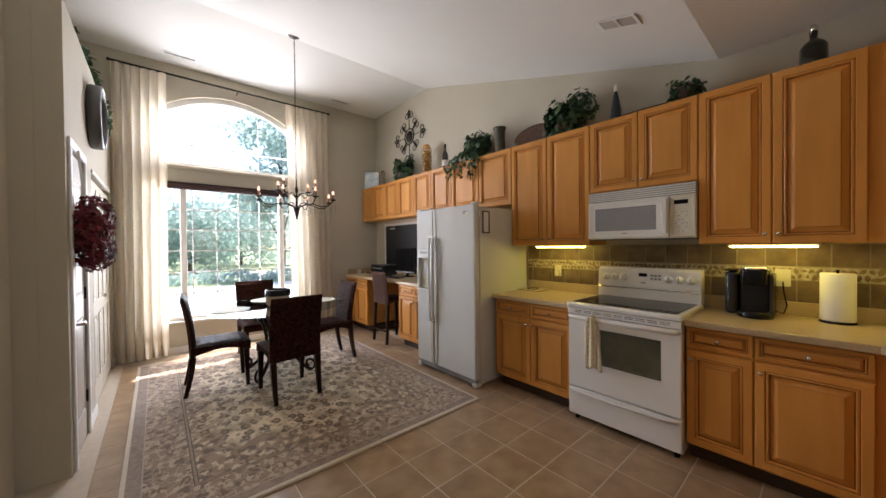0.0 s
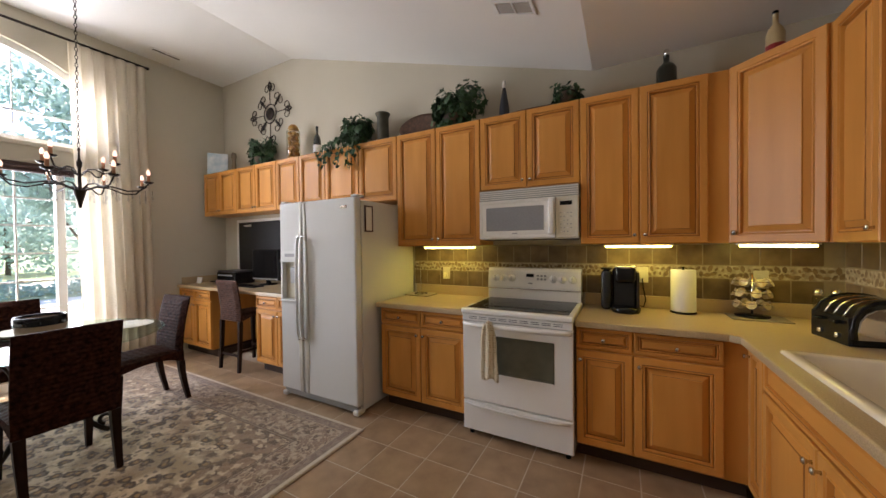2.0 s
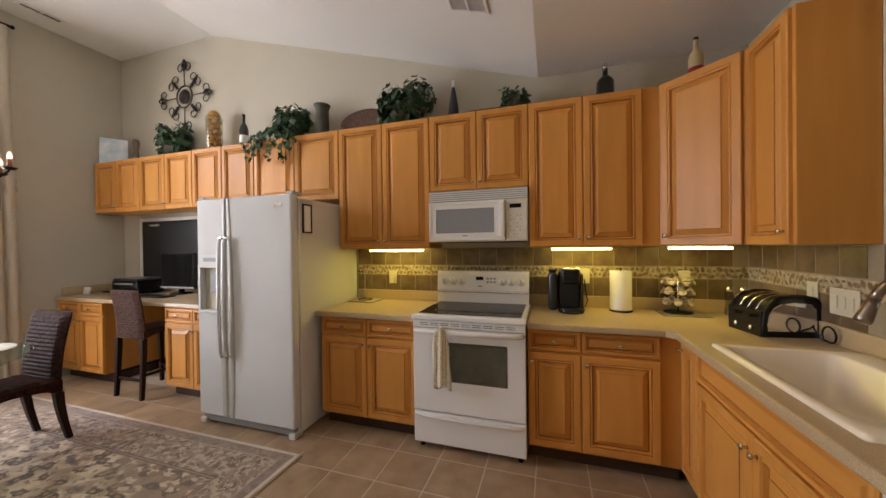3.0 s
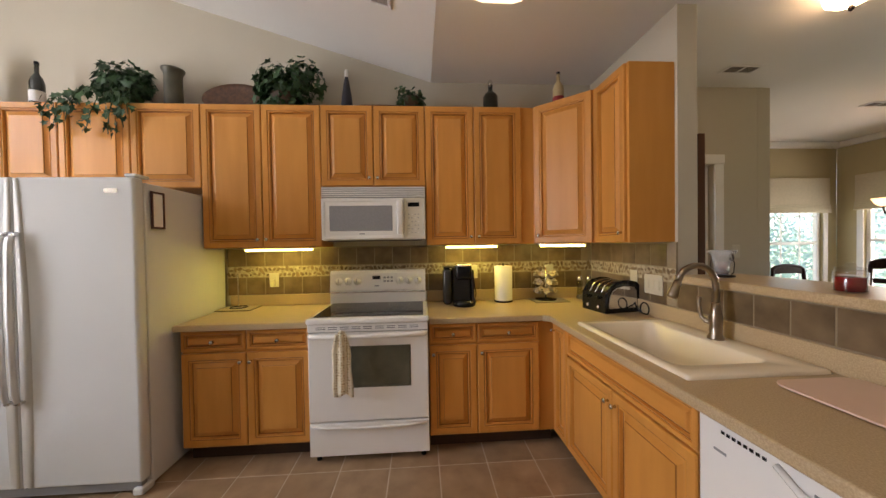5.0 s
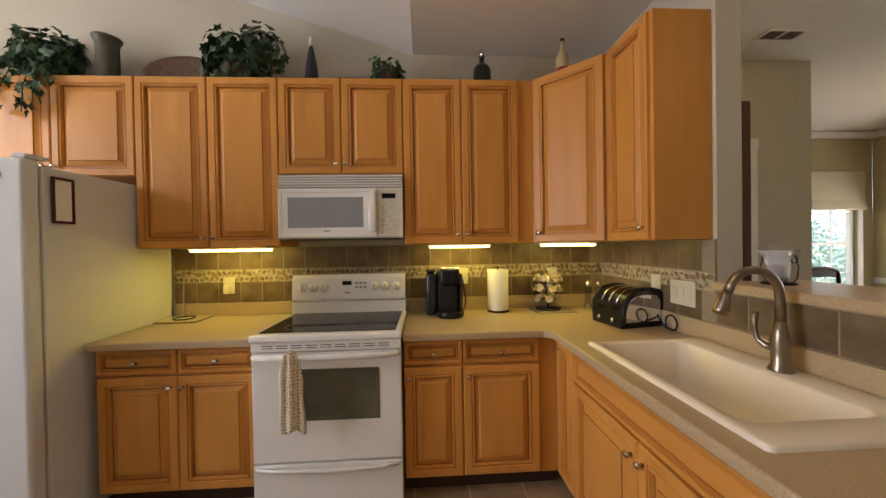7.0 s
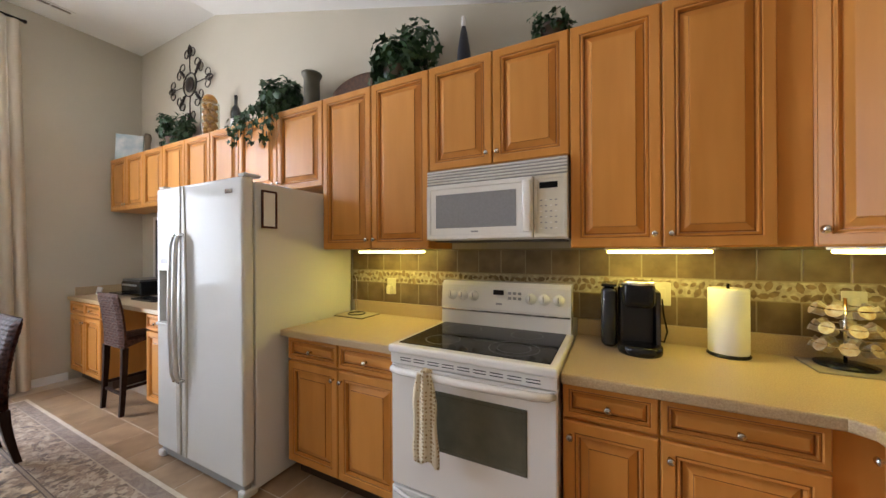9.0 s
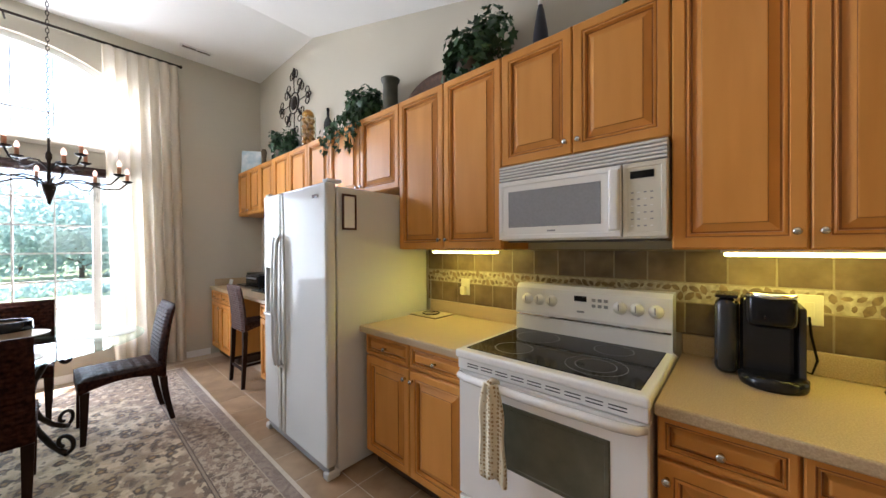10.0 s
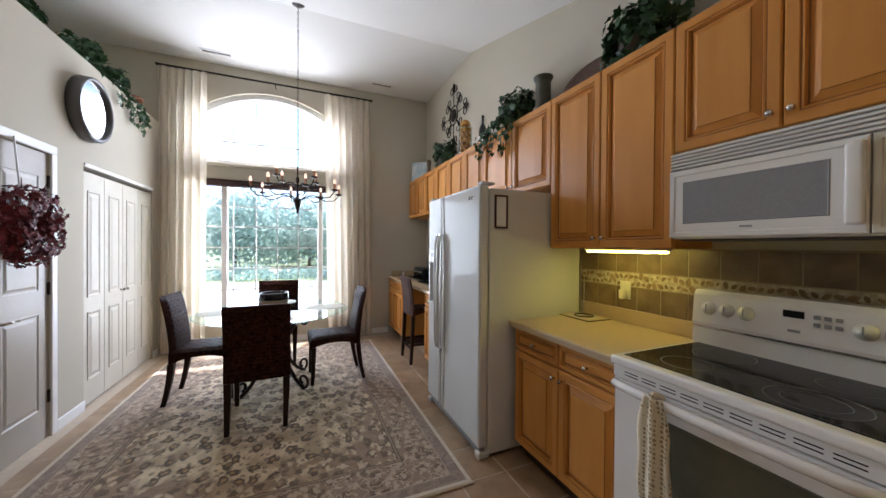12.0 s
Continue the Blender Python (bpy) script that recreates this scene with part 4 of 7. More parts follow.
def toaster():
    t = thing("toaster", pose(2.635, -0.742, CT, 0, 0, -80) @ Matrix.Diagonal((0.82, 0.88, 1.10, 1)), "glossy black four-slice toaster with chrome ends", "toaster")
    prof = [(-0.155, 0.02), (-0.16, 0.06), (-0.15, 0.115), (-0.12, 0.155), (-0.07, 0.18), (0.0, 0.19), (0.07, 0.188), (0.13, 0.178), (0.155, 0.155), (0.16, 0.02)]
    # local x is the long side; the shell is arched along it
    b = bmesh.new()
    s = []
    for y in (-0.135, -0.128, 0.128, 0.135):
        k = 0.985 if abs(y) > 0.13 else 1.0
        s.append([b.verts.new((x * k, y, z * k + 0.002)) for x, z in prof])
    for p, q in zip(s, s[1:]):
        for i in range(len(prof) - 1):
            b.faces.new((p[i], p[i + 1], q[i + 1], q[i]))
    b.faces.new(s[0][::-1])
    b.faces.new(s[-1])
    bmesh.ops.recalc_face_normals(b, faces=b.faces)
    gloss = material("gloss_black", (0.012, 0.012, 0.013), 0.12, vary=0.2, scale=20, coat=0.3)
    part("shell", b, gloss, t, "glossy black shell")
    for y, s_ in ((-0.1362, -1), (0.1362, 1)):
        pl = bmesh.new()
        inner = [(x * 0.86, 0.028 + (z - 0.02) * 0.80) for x, z in prof]
        ra = [pl.verts.new((x, y, z)) for x, z in inner]
        rb = [pl.verts.new((x * 0.96, y + s_ * 0.003, 0.03 + (z - 0.028) * 0.96)) for x, z in inner]
        pl.faces.new(rb)
        for i in range(len(ra)):
            j = (i + 1) % len(ra)
            pl.faces.new((ra[i], ra[j], rb[j], rb[i]))
        bmesh.ops.recalc_face_normals(pl, faces=pl.faces)
        part("end_plate", pl, CHROME, t, "polished chrome end plate")
    for y in (-0.065, 0.0, 0.065):
        part("rib", tube([(x, y, z + 0.001) for x, z in prof[2:8]], 0.005, 6), CHROME, t, "chrome rib between slots", True)
    part("base", bx(-0.165, 0.165, -0.138, 0.138, 0.0, 0.03, 0.008), BLACK, t)
    part("end_panel", bx(0.1605, 0.172, -0.137, 0.137, 0.0, 0.165, 0.006), BLACK, t)
    part("front_panel", bx(-0.172, -0.1605, -0.134, 0.134, 0.0, 0.120, 0.005), BLACK, t, "black control panel")
    for y in (-0.133, 0.133):
        part("end_rim", tube([(x, y, z) for x, z in prof], 0.011, 8), BLACK, t, "", True)
    for y in (-0.06, 0.06):
        part("dial", lathe([(0, 0), (0.012, 0), (0.010, 0.010), (0, 0.011)], 14, m=pose(-0.172, y, 0.035, 0, -90)), CHROME, t, "", True)
        part("lever", bx(-0.20, -0.177, y - 0.022, y + 0.022, 0.085, 0.097, 0.004), BLACK, t)
    for y in (-0.095, -0.035, 0.035, 0.095):
        n = 10
        bb = bmesh.new()
        xs = [(-0.145 + 0.275 * i / n) for i in range(n + 1)]

        def top(x):
            for (xa, za), (xb, zb) in zip(prof, prof[1:]):
                if xa <= x <= xb:
                    return za + (zb - za) * (x - xa) / (xb - xa) + 0.0035
            return 0.15
        up = [[bb.verts.new((x, y + dy, top(x) + dz)) for x in xs] for dy, dz in ((-0.021, -0.002), (-0.018, 0.0015), (0.018, 0.0015), (0.021, -0.002))]
        for p, q in zip(up, up[1:]):
            for i in range(n):
                bb.faces.new((p[i], p[i + 1], q[i + 1], q[i]))
        part("slot", bb, BLACK, t)
    inv = t.matrix_basis.inverted()
    cord = (tube([(2.54, -0.862, CT + 0.02), (2.48, -0.864, CT + 0.008)] + [(2.435 - 0.036 * math.sin(radians(a)), -0.862 + 0.00004 * a, CT + 0.044 - 0.038 * math.cos(radians(a))) for a in range(0, 331, 15)] + [(2.52, -0.850, CT + 0.05), (2.57, -0.866, CT + 0.12), (2.585, -0.874, CT + 0.20)], 0.0045, 8))
    bmesh.ops.transform(cord, matrix=inv, verts=cord.verts)
    part("power_cord", cord, BLACK, t, "looped black cord", True)


toaster()


def cutting_board():
    t = thing("cutting_board", pose(1.165, -0.715, CT), "pale pink tempered glass cutting board on the counter", "cutting board")
    b = bmesh.new()
    pts = []
    for cx, cy, a0 in ((0.19, 0.105, 0), (-0.19, 0.105, 90), (-0.19, -0.105, 180), (0.19, -0.105, 270)):
        for k in range(6):
            a = radians(a0 + 18 * k)
            pts.append((cx + 0.045 * math.cos(a), cy + 0.045 * math.sin(a)))
    b = slab_poly(pts, 0.006, 0.012, 0.001)
    part("panel", b, material("frosted_pink", (0.72, 0.52, 0.42), 0.3, vary=0.02, coat=0.2), t)
    for x, y in ((0.18, 0.13), (-0.10, 0.148), (0.18, -0.12), (-0.18, -0.12)):
        part("foot", lathe([(0, 0), (0.009, 0), (0.011, 0.004), (0.008, 0.0058), (0, 0.0058)], 12, (x, y, 0)), WHITE, t, "", True)


cutting_board()


def towel():
    t = thing("dish_towel", pose(2.50, 1.308, 0, 0, 0, EAST), "cream dish towel with brown dots over the oven handle", "towel")
    b = bmesh.new()
    n, m = 10, 16
    rows = []
    for j in range(m + 1):
        u = j / m
        z = 0.848 - 0.375 * u
        half = 0.032 + 0.026 * min(1, u * 3.0) + 0.004 * math.sin(u * 9)
        cx = 0.222 + 0.012 * u
        rows.append([(cx + half * (2 * i / n - 1), -0.078 - 0.008 * math.sin(i * 1.3 + u * 2) - 0.012 * math.sin(math.pi * i / n), z - 0.012 * math.sin(i * 0.8) * u) for i in range(n + 1)])
    front = [[b.verts.new(p) for p in r] for r in rows]
    back = [[b.verts.new((p[0], p[1] + 0.014, p[2])) for p in r] for r in rows]
    for g, flip in ((front, 0), (back, 1)):
        for j in range(m):
            for i in range(n):
                q = (g[j][i], g[j + 1][i], g[j + 1][i + 1], g[j][i + 1])
                b.faces.new(q[::-1] if flip else q)
    for j in range(m):
        b.faces.new((front[j][0], back[j][0], back[j + 1][0], front[j + 1][0]))
        b.faces.new((front[j + 1][n], back[j + 1][n], back[j][n], front[j][n]))
    for i in range(n):
        b.faces.new((front[m][i], back[m][i], back[m][i + 1], front[m][i + 1]))
        b.faces.new((front[0][i + 1], back[0][i + 1], back[0][i], front[0][i]))
    mat = material("dotted_cotton", (0.74, 0.66, 0.48), 0.9, vary=0.04, scale=40, bump=0.3, bump_scale=200)
    nt = mat.node_tree
    vo = nt.nodes.new("ShaderNodeTexVoronoi")
    vo.inputs["Scale"].default_value = 62
    vo.inputs["Randomness"].default_value = 0.25
    co = nt.nodes.new("ShaderNodeTexCoord")
    nt.links.new(co.outputs["Object"], vo.inputs["Vector"])
    lt = nt.nodes.new("ShaderNodeMath")
    lt.operation, lt.inputs[1].default_value = "LESS_THAN", 0.36
    nt.links.new(vo.outputs["Distance"], lt.inputs[0])
    mx = nt.nodes.new("ShaderNodeMix")
    mx.data_type = "RGBA"
    bs = nt.nodes["Principled BSDF"]
    old = bs.inputs["Base Color"].links[0].from_socket
    nt.links.new(lt.outputs[0], mx.inputs[0])
    nt.links.new(old, mx.inputs[6])
    mx.inputs[7].default_value = (0.36, 0.25, 0.12, 1)
    nt.links.new(mx.outputs[2], bs.inputs["Base Color"])
    part("cloth", b, mat, t, "", True)
    part("loop", tube([(0.215, -0.075, 0.845), (0.222, -0.060, 0.856), (0.230, -0.045, 0.850), (0.228, -0.042, 0.80)], 0.014, 8), mat, t, "", True)


towel()


def fridge_note():
    t = thing("framed_note", pose(2.425, 2.163, 1.505), "small note in a dark red frame on the refrigerator", "picture frame")
    b = bmesh.new()
    w, h = 0.10, 0.22
    for x0, x1, z0, z1 in ((0, w, 0, 0.012), (0, w, h - 0.012, h), (0, 0.012, 0.012, h - 0.012), (w - 0.012, w, 0.012, h - 0.012)):
        box(b, x0, x1, -0.012, -0.001, z0, z1, 0.002, 1)
    part("frame", b, material("oxblood", (0.06, 0.015, 0.012), 0.4), t)
    part("sheet", bx(0.012, w - 0.012, -0.006, -0.002, 0.012, h - 0.012), PAPER, t)


fridge_note()


# ---- decoration on top of the wall cabinets ----
def leaf(bm, p, n, d, size):
    """One five-pointed ivy leaf at p, facing n, its tip towards d."""
    n = n.normalized()
    d = (d - n * d.dot(n))
    if d.length < 1e-4:
        d = n.orthogonal()
    d.normalize()
    s = n.cross(d)
    out = [(-0.05, 0.0), (0.42, -0.12), (0.30, 0.22), (0.52, 0.52), (0.22, 0.56), (0.0, 1.0), (-0.22, 0.56), (-0.52, 0.52), (-0.30, 0.22), (-0.42, -0.12)]
    vs = [bm.verts.new(p + size * (x * s + y * d) + n * size * (0.18 * abs(x) - 0.12 * y * y)) for x, y in out]
    c = bm.verts.new(p + size * 0.35 * d)
    for i in range(len(vs)):
        bm.faces.new((vs[i], vs[(i + 1) % len(vs)], c))


def foliage(rng, centre, radii, count, size, vines=()):
    """Leaves in several uneven clumps, and along hanging vines."""
    bm = bmesh.new()
    c = Vector(centre)
    clumps = [(Vector((0, 0, 0)), 0.72)]
    for k in range(9):
        a = k * 2.4 + rng.uniform(-0.4, 0.4)
        q = rng.uniform(0.35, 0.72)
        clumps.append((Vector((radii[0] * q * math.cos(a), radii[1] * q * math.sin(a), radii[2] * rng.uniform(-0.25, 0.55))), rng.uniform(0.30, 0.48)))
    for i in range(count):
        o, f = clumps[0] if i % 3 == 0 else clumps[rng.randrange(1, len(clumps))]
        v = Vector((rng.gauss(0, 1), rng.gauss(0, 1), rng.gauss(0.25, 0.9))).normalized()
        r = f * rng.uniform(0.45, 1.08)
        p = c + o + Vector((v.x * radii[0], v.y * radii[1], v.z * radii[2])) * r
        if p.z < 0.012:
            p.z = 0.012 + rng.uniform(0, 0.03)
        leaf(bm, p, v + Vector((rng.uniform(-0.8, 0.6), rng.uniform(-0.7, 0.7), rng.uniform(-0.2, 0.8))), Vector((v.x, v.y, rng.uniform(-1.3, 0.1))), size * rng.uniform(0.6, 1.2))
    for pts in vines:
        pts = [Vector(p) for p in pts]
        tube(pts, 0.003, 4, bm)
        for a, b in zip(pts, pts[1:]):
            k = max(3, int((b - a).length / 0.016))
            for i in range(k):
                p = a.lerp(b, (i + rng.random()) / k) + Vector((rng.uniform(-0.025, 0.02), rng.uniform(-0.04, 0.04), rng.uniform(-0.01, 0.01)))
                leaf(bm, p, Vector((rng.uniform(-1, 0.1), rng.uniform(-0.7, 0.7), rng.uniform(0, 0.6))), Vector((rng.uniform(-0.3, 0.3), rng.uniform(-0.6, 0.6), -1)), size * rng.uniform(0.6, 1.05))
    return bm


TERRA = material("dark_planter", (0.09, 0.06, 0.04), 0.7, scale=20)


def plant(at, radii, count, size, seed, label, vines=(), pot=0.09):
    t = thing("potted_plant", pose(*at), label, "plant", "ivy plants")
    rng = random.Random(seed)
    part("pot", lathe([(0, 0), (pot * 0.75, 0), (pot, 0.11), (pot * 1.05, 0.12), (pot * 0.9, 0.12), (pot * 0.85, 0.10), (0, 0.10)], 18), TERRA, t, "", True)
    part("foliage", foliage(rng, (0, 0, radii[2] * 0.42), radii, int(count * 3.2), size * 0.95, vines), LEAF, t)


plant((3.03, 4.42, UT), (0.14, 0.27, 0.30), 190, 0.055, 1, "leafy ivy plant on top of the cabinets")
plant((3.02, 2.76, UT), (0.15, 0.19, 0.31), 200, 0.062, 2, "trailing ivy plant spilling over the cabinets",
      vines=[[(-0.08, -0.02, 0.14), (-0.17, -0.08, 0.04), (-0.19, -0.10, -0.08), (-0.18, -0.12, -0.19)],
             [(-0.08, 0.05, 0.16), (-0.17, 0.14, 0.08), (-0.19, 0.22, -0.03), (-0.19, 0.25, -0.15)],
             [(-0.05, 0.12, 0.16), (-0.15, 0.25, 0.06), (-0.18, 0.36, 0.0), (-0.19, 0.42, -0.10)],
             [(-0.08, -0.10, 0.14), (-0.17, -0.13, 0.02), (-0.19, -0.16, -0.10)],
             [(-0.08, 0.0, 0.14), (-0.17, 0.04, 0.05), (-0.19, 0.09, -0.10), (-0.19, 0.12, -0.22)],
             [(-0.08, -0.06, 0.16), (-0.17, -0.05, 0.03), (-0.19, -0.03, -0.12), (-0.185, -0.02, -0.24)],
             [(-0.06, 0.16, 0.16), (-0.16, 0.19, 0.05), (-0.19, 0.30, -0.06), (-0.19, 0.33, -0.20)]])
plant((3.02, 1.61, UT), (0.15, 0.29, 0.30), 260, 0.060, 3, "large bushy ivy plant on top of the cabinets", pot=0.10)
plant((3.03, 0.645, UT), (0.10, 0.14, 0.155), 110, 0.036, 4, "small ivy plant on top of the cabinets", pot=0.06)


def bottle(at, r, h, mat, label, neck=0.32, cap=None, cone=False, name="bottle"):
    t = thing(name, pose(*at), label, "bottle", "bottles")
    if cone:
        prof = [(0, 0), (r, 0), (r * 1.02, 0.01), (r * 0.85, h * 0.35), (r * 0.45, h * 0.72), (r * 0.28, h * 0.80), (r * 0.28, h * 0.82), (0, h * 0.82)]
    else:
        prof = [(0, 0), (r, 0), (r * 1.03, 0.008), (r, h * 0.55), (r * 0.75, h * 0.66), (r * neck, h * 0.75), (r * neck, h * 0.93), (r * neck * 1.15, h * 0.94), (0, h * 0.94)]
    b = part("bottle_body", lathe(prof, 20), mat, t, "", True)
    if cap is not None:
        r2 = r * (0.28 if cone else neck) * 1.08
        z = prof[-1][1]
        part("stopper", lathe([(0, z), (r2, z), (r2, h), (r2 * 0.8, h * 1.004), (0, h * 1.005)], 14), cap, t, "", True)
    return t


DARKGLASS = material("dark_bottle_glass", (0.012, 0.015, 0.010), 0.08, coat=0.5)
b1 = bottle((3.03, 3.39, UT), 0.042, 0.35, DARKGLASS, "dark green wine bottle with a pale label", cap=BLACK)
part("label", lathe([(0.0435, 0.05), (0.0440, 0.05), (0.0440, 0.13), (0.0435, 0.13)], 20), PAPER, b1)
bottle((3.0, 1.14, UT), 0.045, 0.315, material("navy_glaze", (0.02, 0.022, 0.032), 0.3), "dark tapered bottle with a white stopper", cap=WHITE, cone=True)
b3 = bottle((3.03, 0.012, UT), 0.060, 0.24, DARKGLASS, "squat black decanter with a ball stopper", neck=0.30)
part("stopper", lathe([(0, 0.226), (0.012, 0.226), (0.014, 0.236), (0.020, 0.252), (0.012, 0.268), (0, 0.27)], 14), CHROME, b3, "", True)
b4 = bottle((2.93, -0.505, UT), 0.042, 0.29, material("cream_pottery", (0.55, 0.42, 0.22), 0.4), "cream pottery bottle with red decoration", cap=BLACK)
part("decoration", lathe([(0.0435, 0.055), (0.0445, 0.06), (0.0445, 0.09), (0.0435, 0.095)], 18), material("red_glaze", (0.30, 0.02, 0.02), 0.35), b4)


def jar_of_fruit():
    t = thing("glass_jar", pose(3.03, 3.80, UT), "tall clear jar packed with yellow preserves", "jar")
    part("glass_wall", lathe([(0.0, 0.0), (0.075, 0), (0.078, 0.01), (0.078, 0.36), (0.07, 0.375), (0.068, 0.375), (0.075, 0.355), (0.075, 0.012), (0, 0.012)], 24), glass("jar_glass", (0.95, 0.95, 0.90)), t, "", True)
    rng = random.Random(5)
    fr = material("preserved_fruit", (0.62, 0.34, 0.06), 0.35, colour2=(0.40, 0.16, 0.03), scale=30)
    for i in range(30):
        z = 0.035 + (i // 5) * 0.058
        a = i * 1.256 + (i // 5) * 0.6
        bb = bmesh.new()
        bmesh.ops.create_icosphere(bb, subdivisions=1, radius=0.031, matrix=Matrix.Translation((0.041 * math.cos(a), 0.041 * math.sin(a), z)))
        part("fruit", bb, fr, t, "", True)
    part("knob_lid", lathe([(0, 0.376), (0.06, 0.376), (0.062, 0.39), (0.05, 0.42), (0.03, 0.44), (0, 0.445)], 20), fr, t, "", True)


jar_of_fruit()


def canister():
    t = thing("canister", pose(3.04, 2.44, UT) @ Matrix.Scale(0.87, 4), "olive green ribbed metal canister", "canister")
    part("wall", lathe([(0, 0), (0.078, 0), (0.080, 0.02), (0.070, 0.035), (0.068, 0.30), (0.072, 0.325), (0.085, 0.345), (0.088, 0.36), (0.082, 0.36), (0.064, 0.33), (0.06, 0.04), (0, 0.04)], 28),
         material("olive_tin", (0.095, 0.09, 0.062), 0.5, 0.3, vary=0.15, scale=12), t, "", True)


canister()


def platter(at, w, h, tilt, label):
    t = thing("oval_platter", pose(*at), label, "platter", "platters")
    b = lathe([(0, 0.006), (0.30, 0.006), (0.42, 0.02), (0.5, 0.05), (0.5, 0.058), (0.42, 0.03), (0.30, 0.016), (0, 0.014)], 36)
    m = pose(0, 0, 0, 0, -tilt, 0) @ Matrix.Diagonal((h, w, 0.6, 1))
    bmesh.ops.transform(b, matrix=m, verts=b.verts)
    lo = min(v.co.z for v in b.verts)
    bmesh.ops.translate(b, verts=b.verts, vec=(0, 0, -lo))
    part("woven_dish", b, material("brown_wicker", (0.13, 0.062, 0.032), 0.6, colour2=(0.06, 0.03, 0.018), scale=35, bump=0.5, bump_scale=120), t, "", True)


platter((3.11, 2.02, UT), 0.48, 0.27, 70, "brown oval wicker platter leaning on the wall")
platter((3.04, 0.90, UT), 0.44, 0.24, 14, "low oval wicker tray lying on the cabinets")


def top_picture():
    t = thing("small_picture", pose(3.00, 5.40, UT, 0, 0, -38), "pale blue canvas picture leaning on the wall", "picture")
    m = pose(0, 0, 0, -6)
    b = bx(-0.125, 0.125, -0.012, 0.012, 0, 0.32, 0.004)
    bmesh.ops.transform(b, matrix=m, verts=b.verts)
    part("canvas", b, material("pale_painting", (0.82, 0.85, 0.86), 0.7, colour2=(0.42, 0.56, 0.64), scale=9, detail=6), t)
    f = thing("figurine", pose(3.06, 5.10, UT) @ Matrix.Scale(0.8, 4), "small weathered wooden figurine", "figurine")
    part("carving", lathe([(0, 0), (0.045, 0), (0.045, 0.02), (0.03, 0.04), (0.038, 0.12), (0.028, 0.2), (0.036, 0.25), (0.045, 0.31), (0.03, 0.36), (0, 0.37)], 14), material("driftwood", (0.22, 0.17, 0.11), 0.8, scale=30), f, "", True)


top_picture()


def wall_art():
    t = thing("scroll_wall_art", pose(WX - 0.022, 4.43, 3.17, 0, 0, EAST), "wrought iron scroll medallion on the wall", "wall art")
    part("medallion", lathe([(0, 0.0), (0.075, 0.0), (0.085, -0.006), (0.078, -0.014), (0.05, -0.012), (0.035, -0.02), (0, -0.022)], 28, m=pose(0, 0, 0, -90)), IRON, t, "", True)
    part("ring", tube([(0.125 * math.cos(radians(a)), -0.004, 0.125 * math.sin(radians(a))) for a in range(0, 360, 12)], 0.008, 6, closed=True), IRON, t)
    b0 = None
    for k in range(8):
        b = bmesh.new()
        if k % 2 == 0:
            tube([(0.12, 0, 0), (0.20, -0.004, 0), (0.30, -0.004, 0)], 0.0055, 6, b)
            for s in (1, -1):
                tube([(x, y, s * z) for x, y, z in spiral(0.33, 0.055, 0.075, 0.02, 250, 620, 22, -0.004)], 0.0055, 6, b)
                tube([(0.30, -0.004, 0), (0.36, -0.004, s * 0.03), (0.41, -0.004, s * 0.015), (0.435, -0.004, 0)], [0.006, 0.012, 0.009, 0.004], 6, b)
        else:
            for s in (1, -1):
                tube([(x, y, s * z) for x, y, z in spiral(0.24, 0.05, 0.08, 0.018, 200, 600, 22, -0.004)], 0.0055, 6, b)
            tube([(0.12, 0, 0), (0.21, -0.004, 0), (0.26, -0.004, 0.0), (0.31, -0.004, 0.0)], [0.006, 0.014, 0.014, 0.003], 6, b)
        bmesh.ops.transform(b, matrix=Euler((0, radians(-45 * k), 0)).to_matrix().to_4x4(), verts=b.verts)
        part("scroll", b, IRON, t)


wall_art()


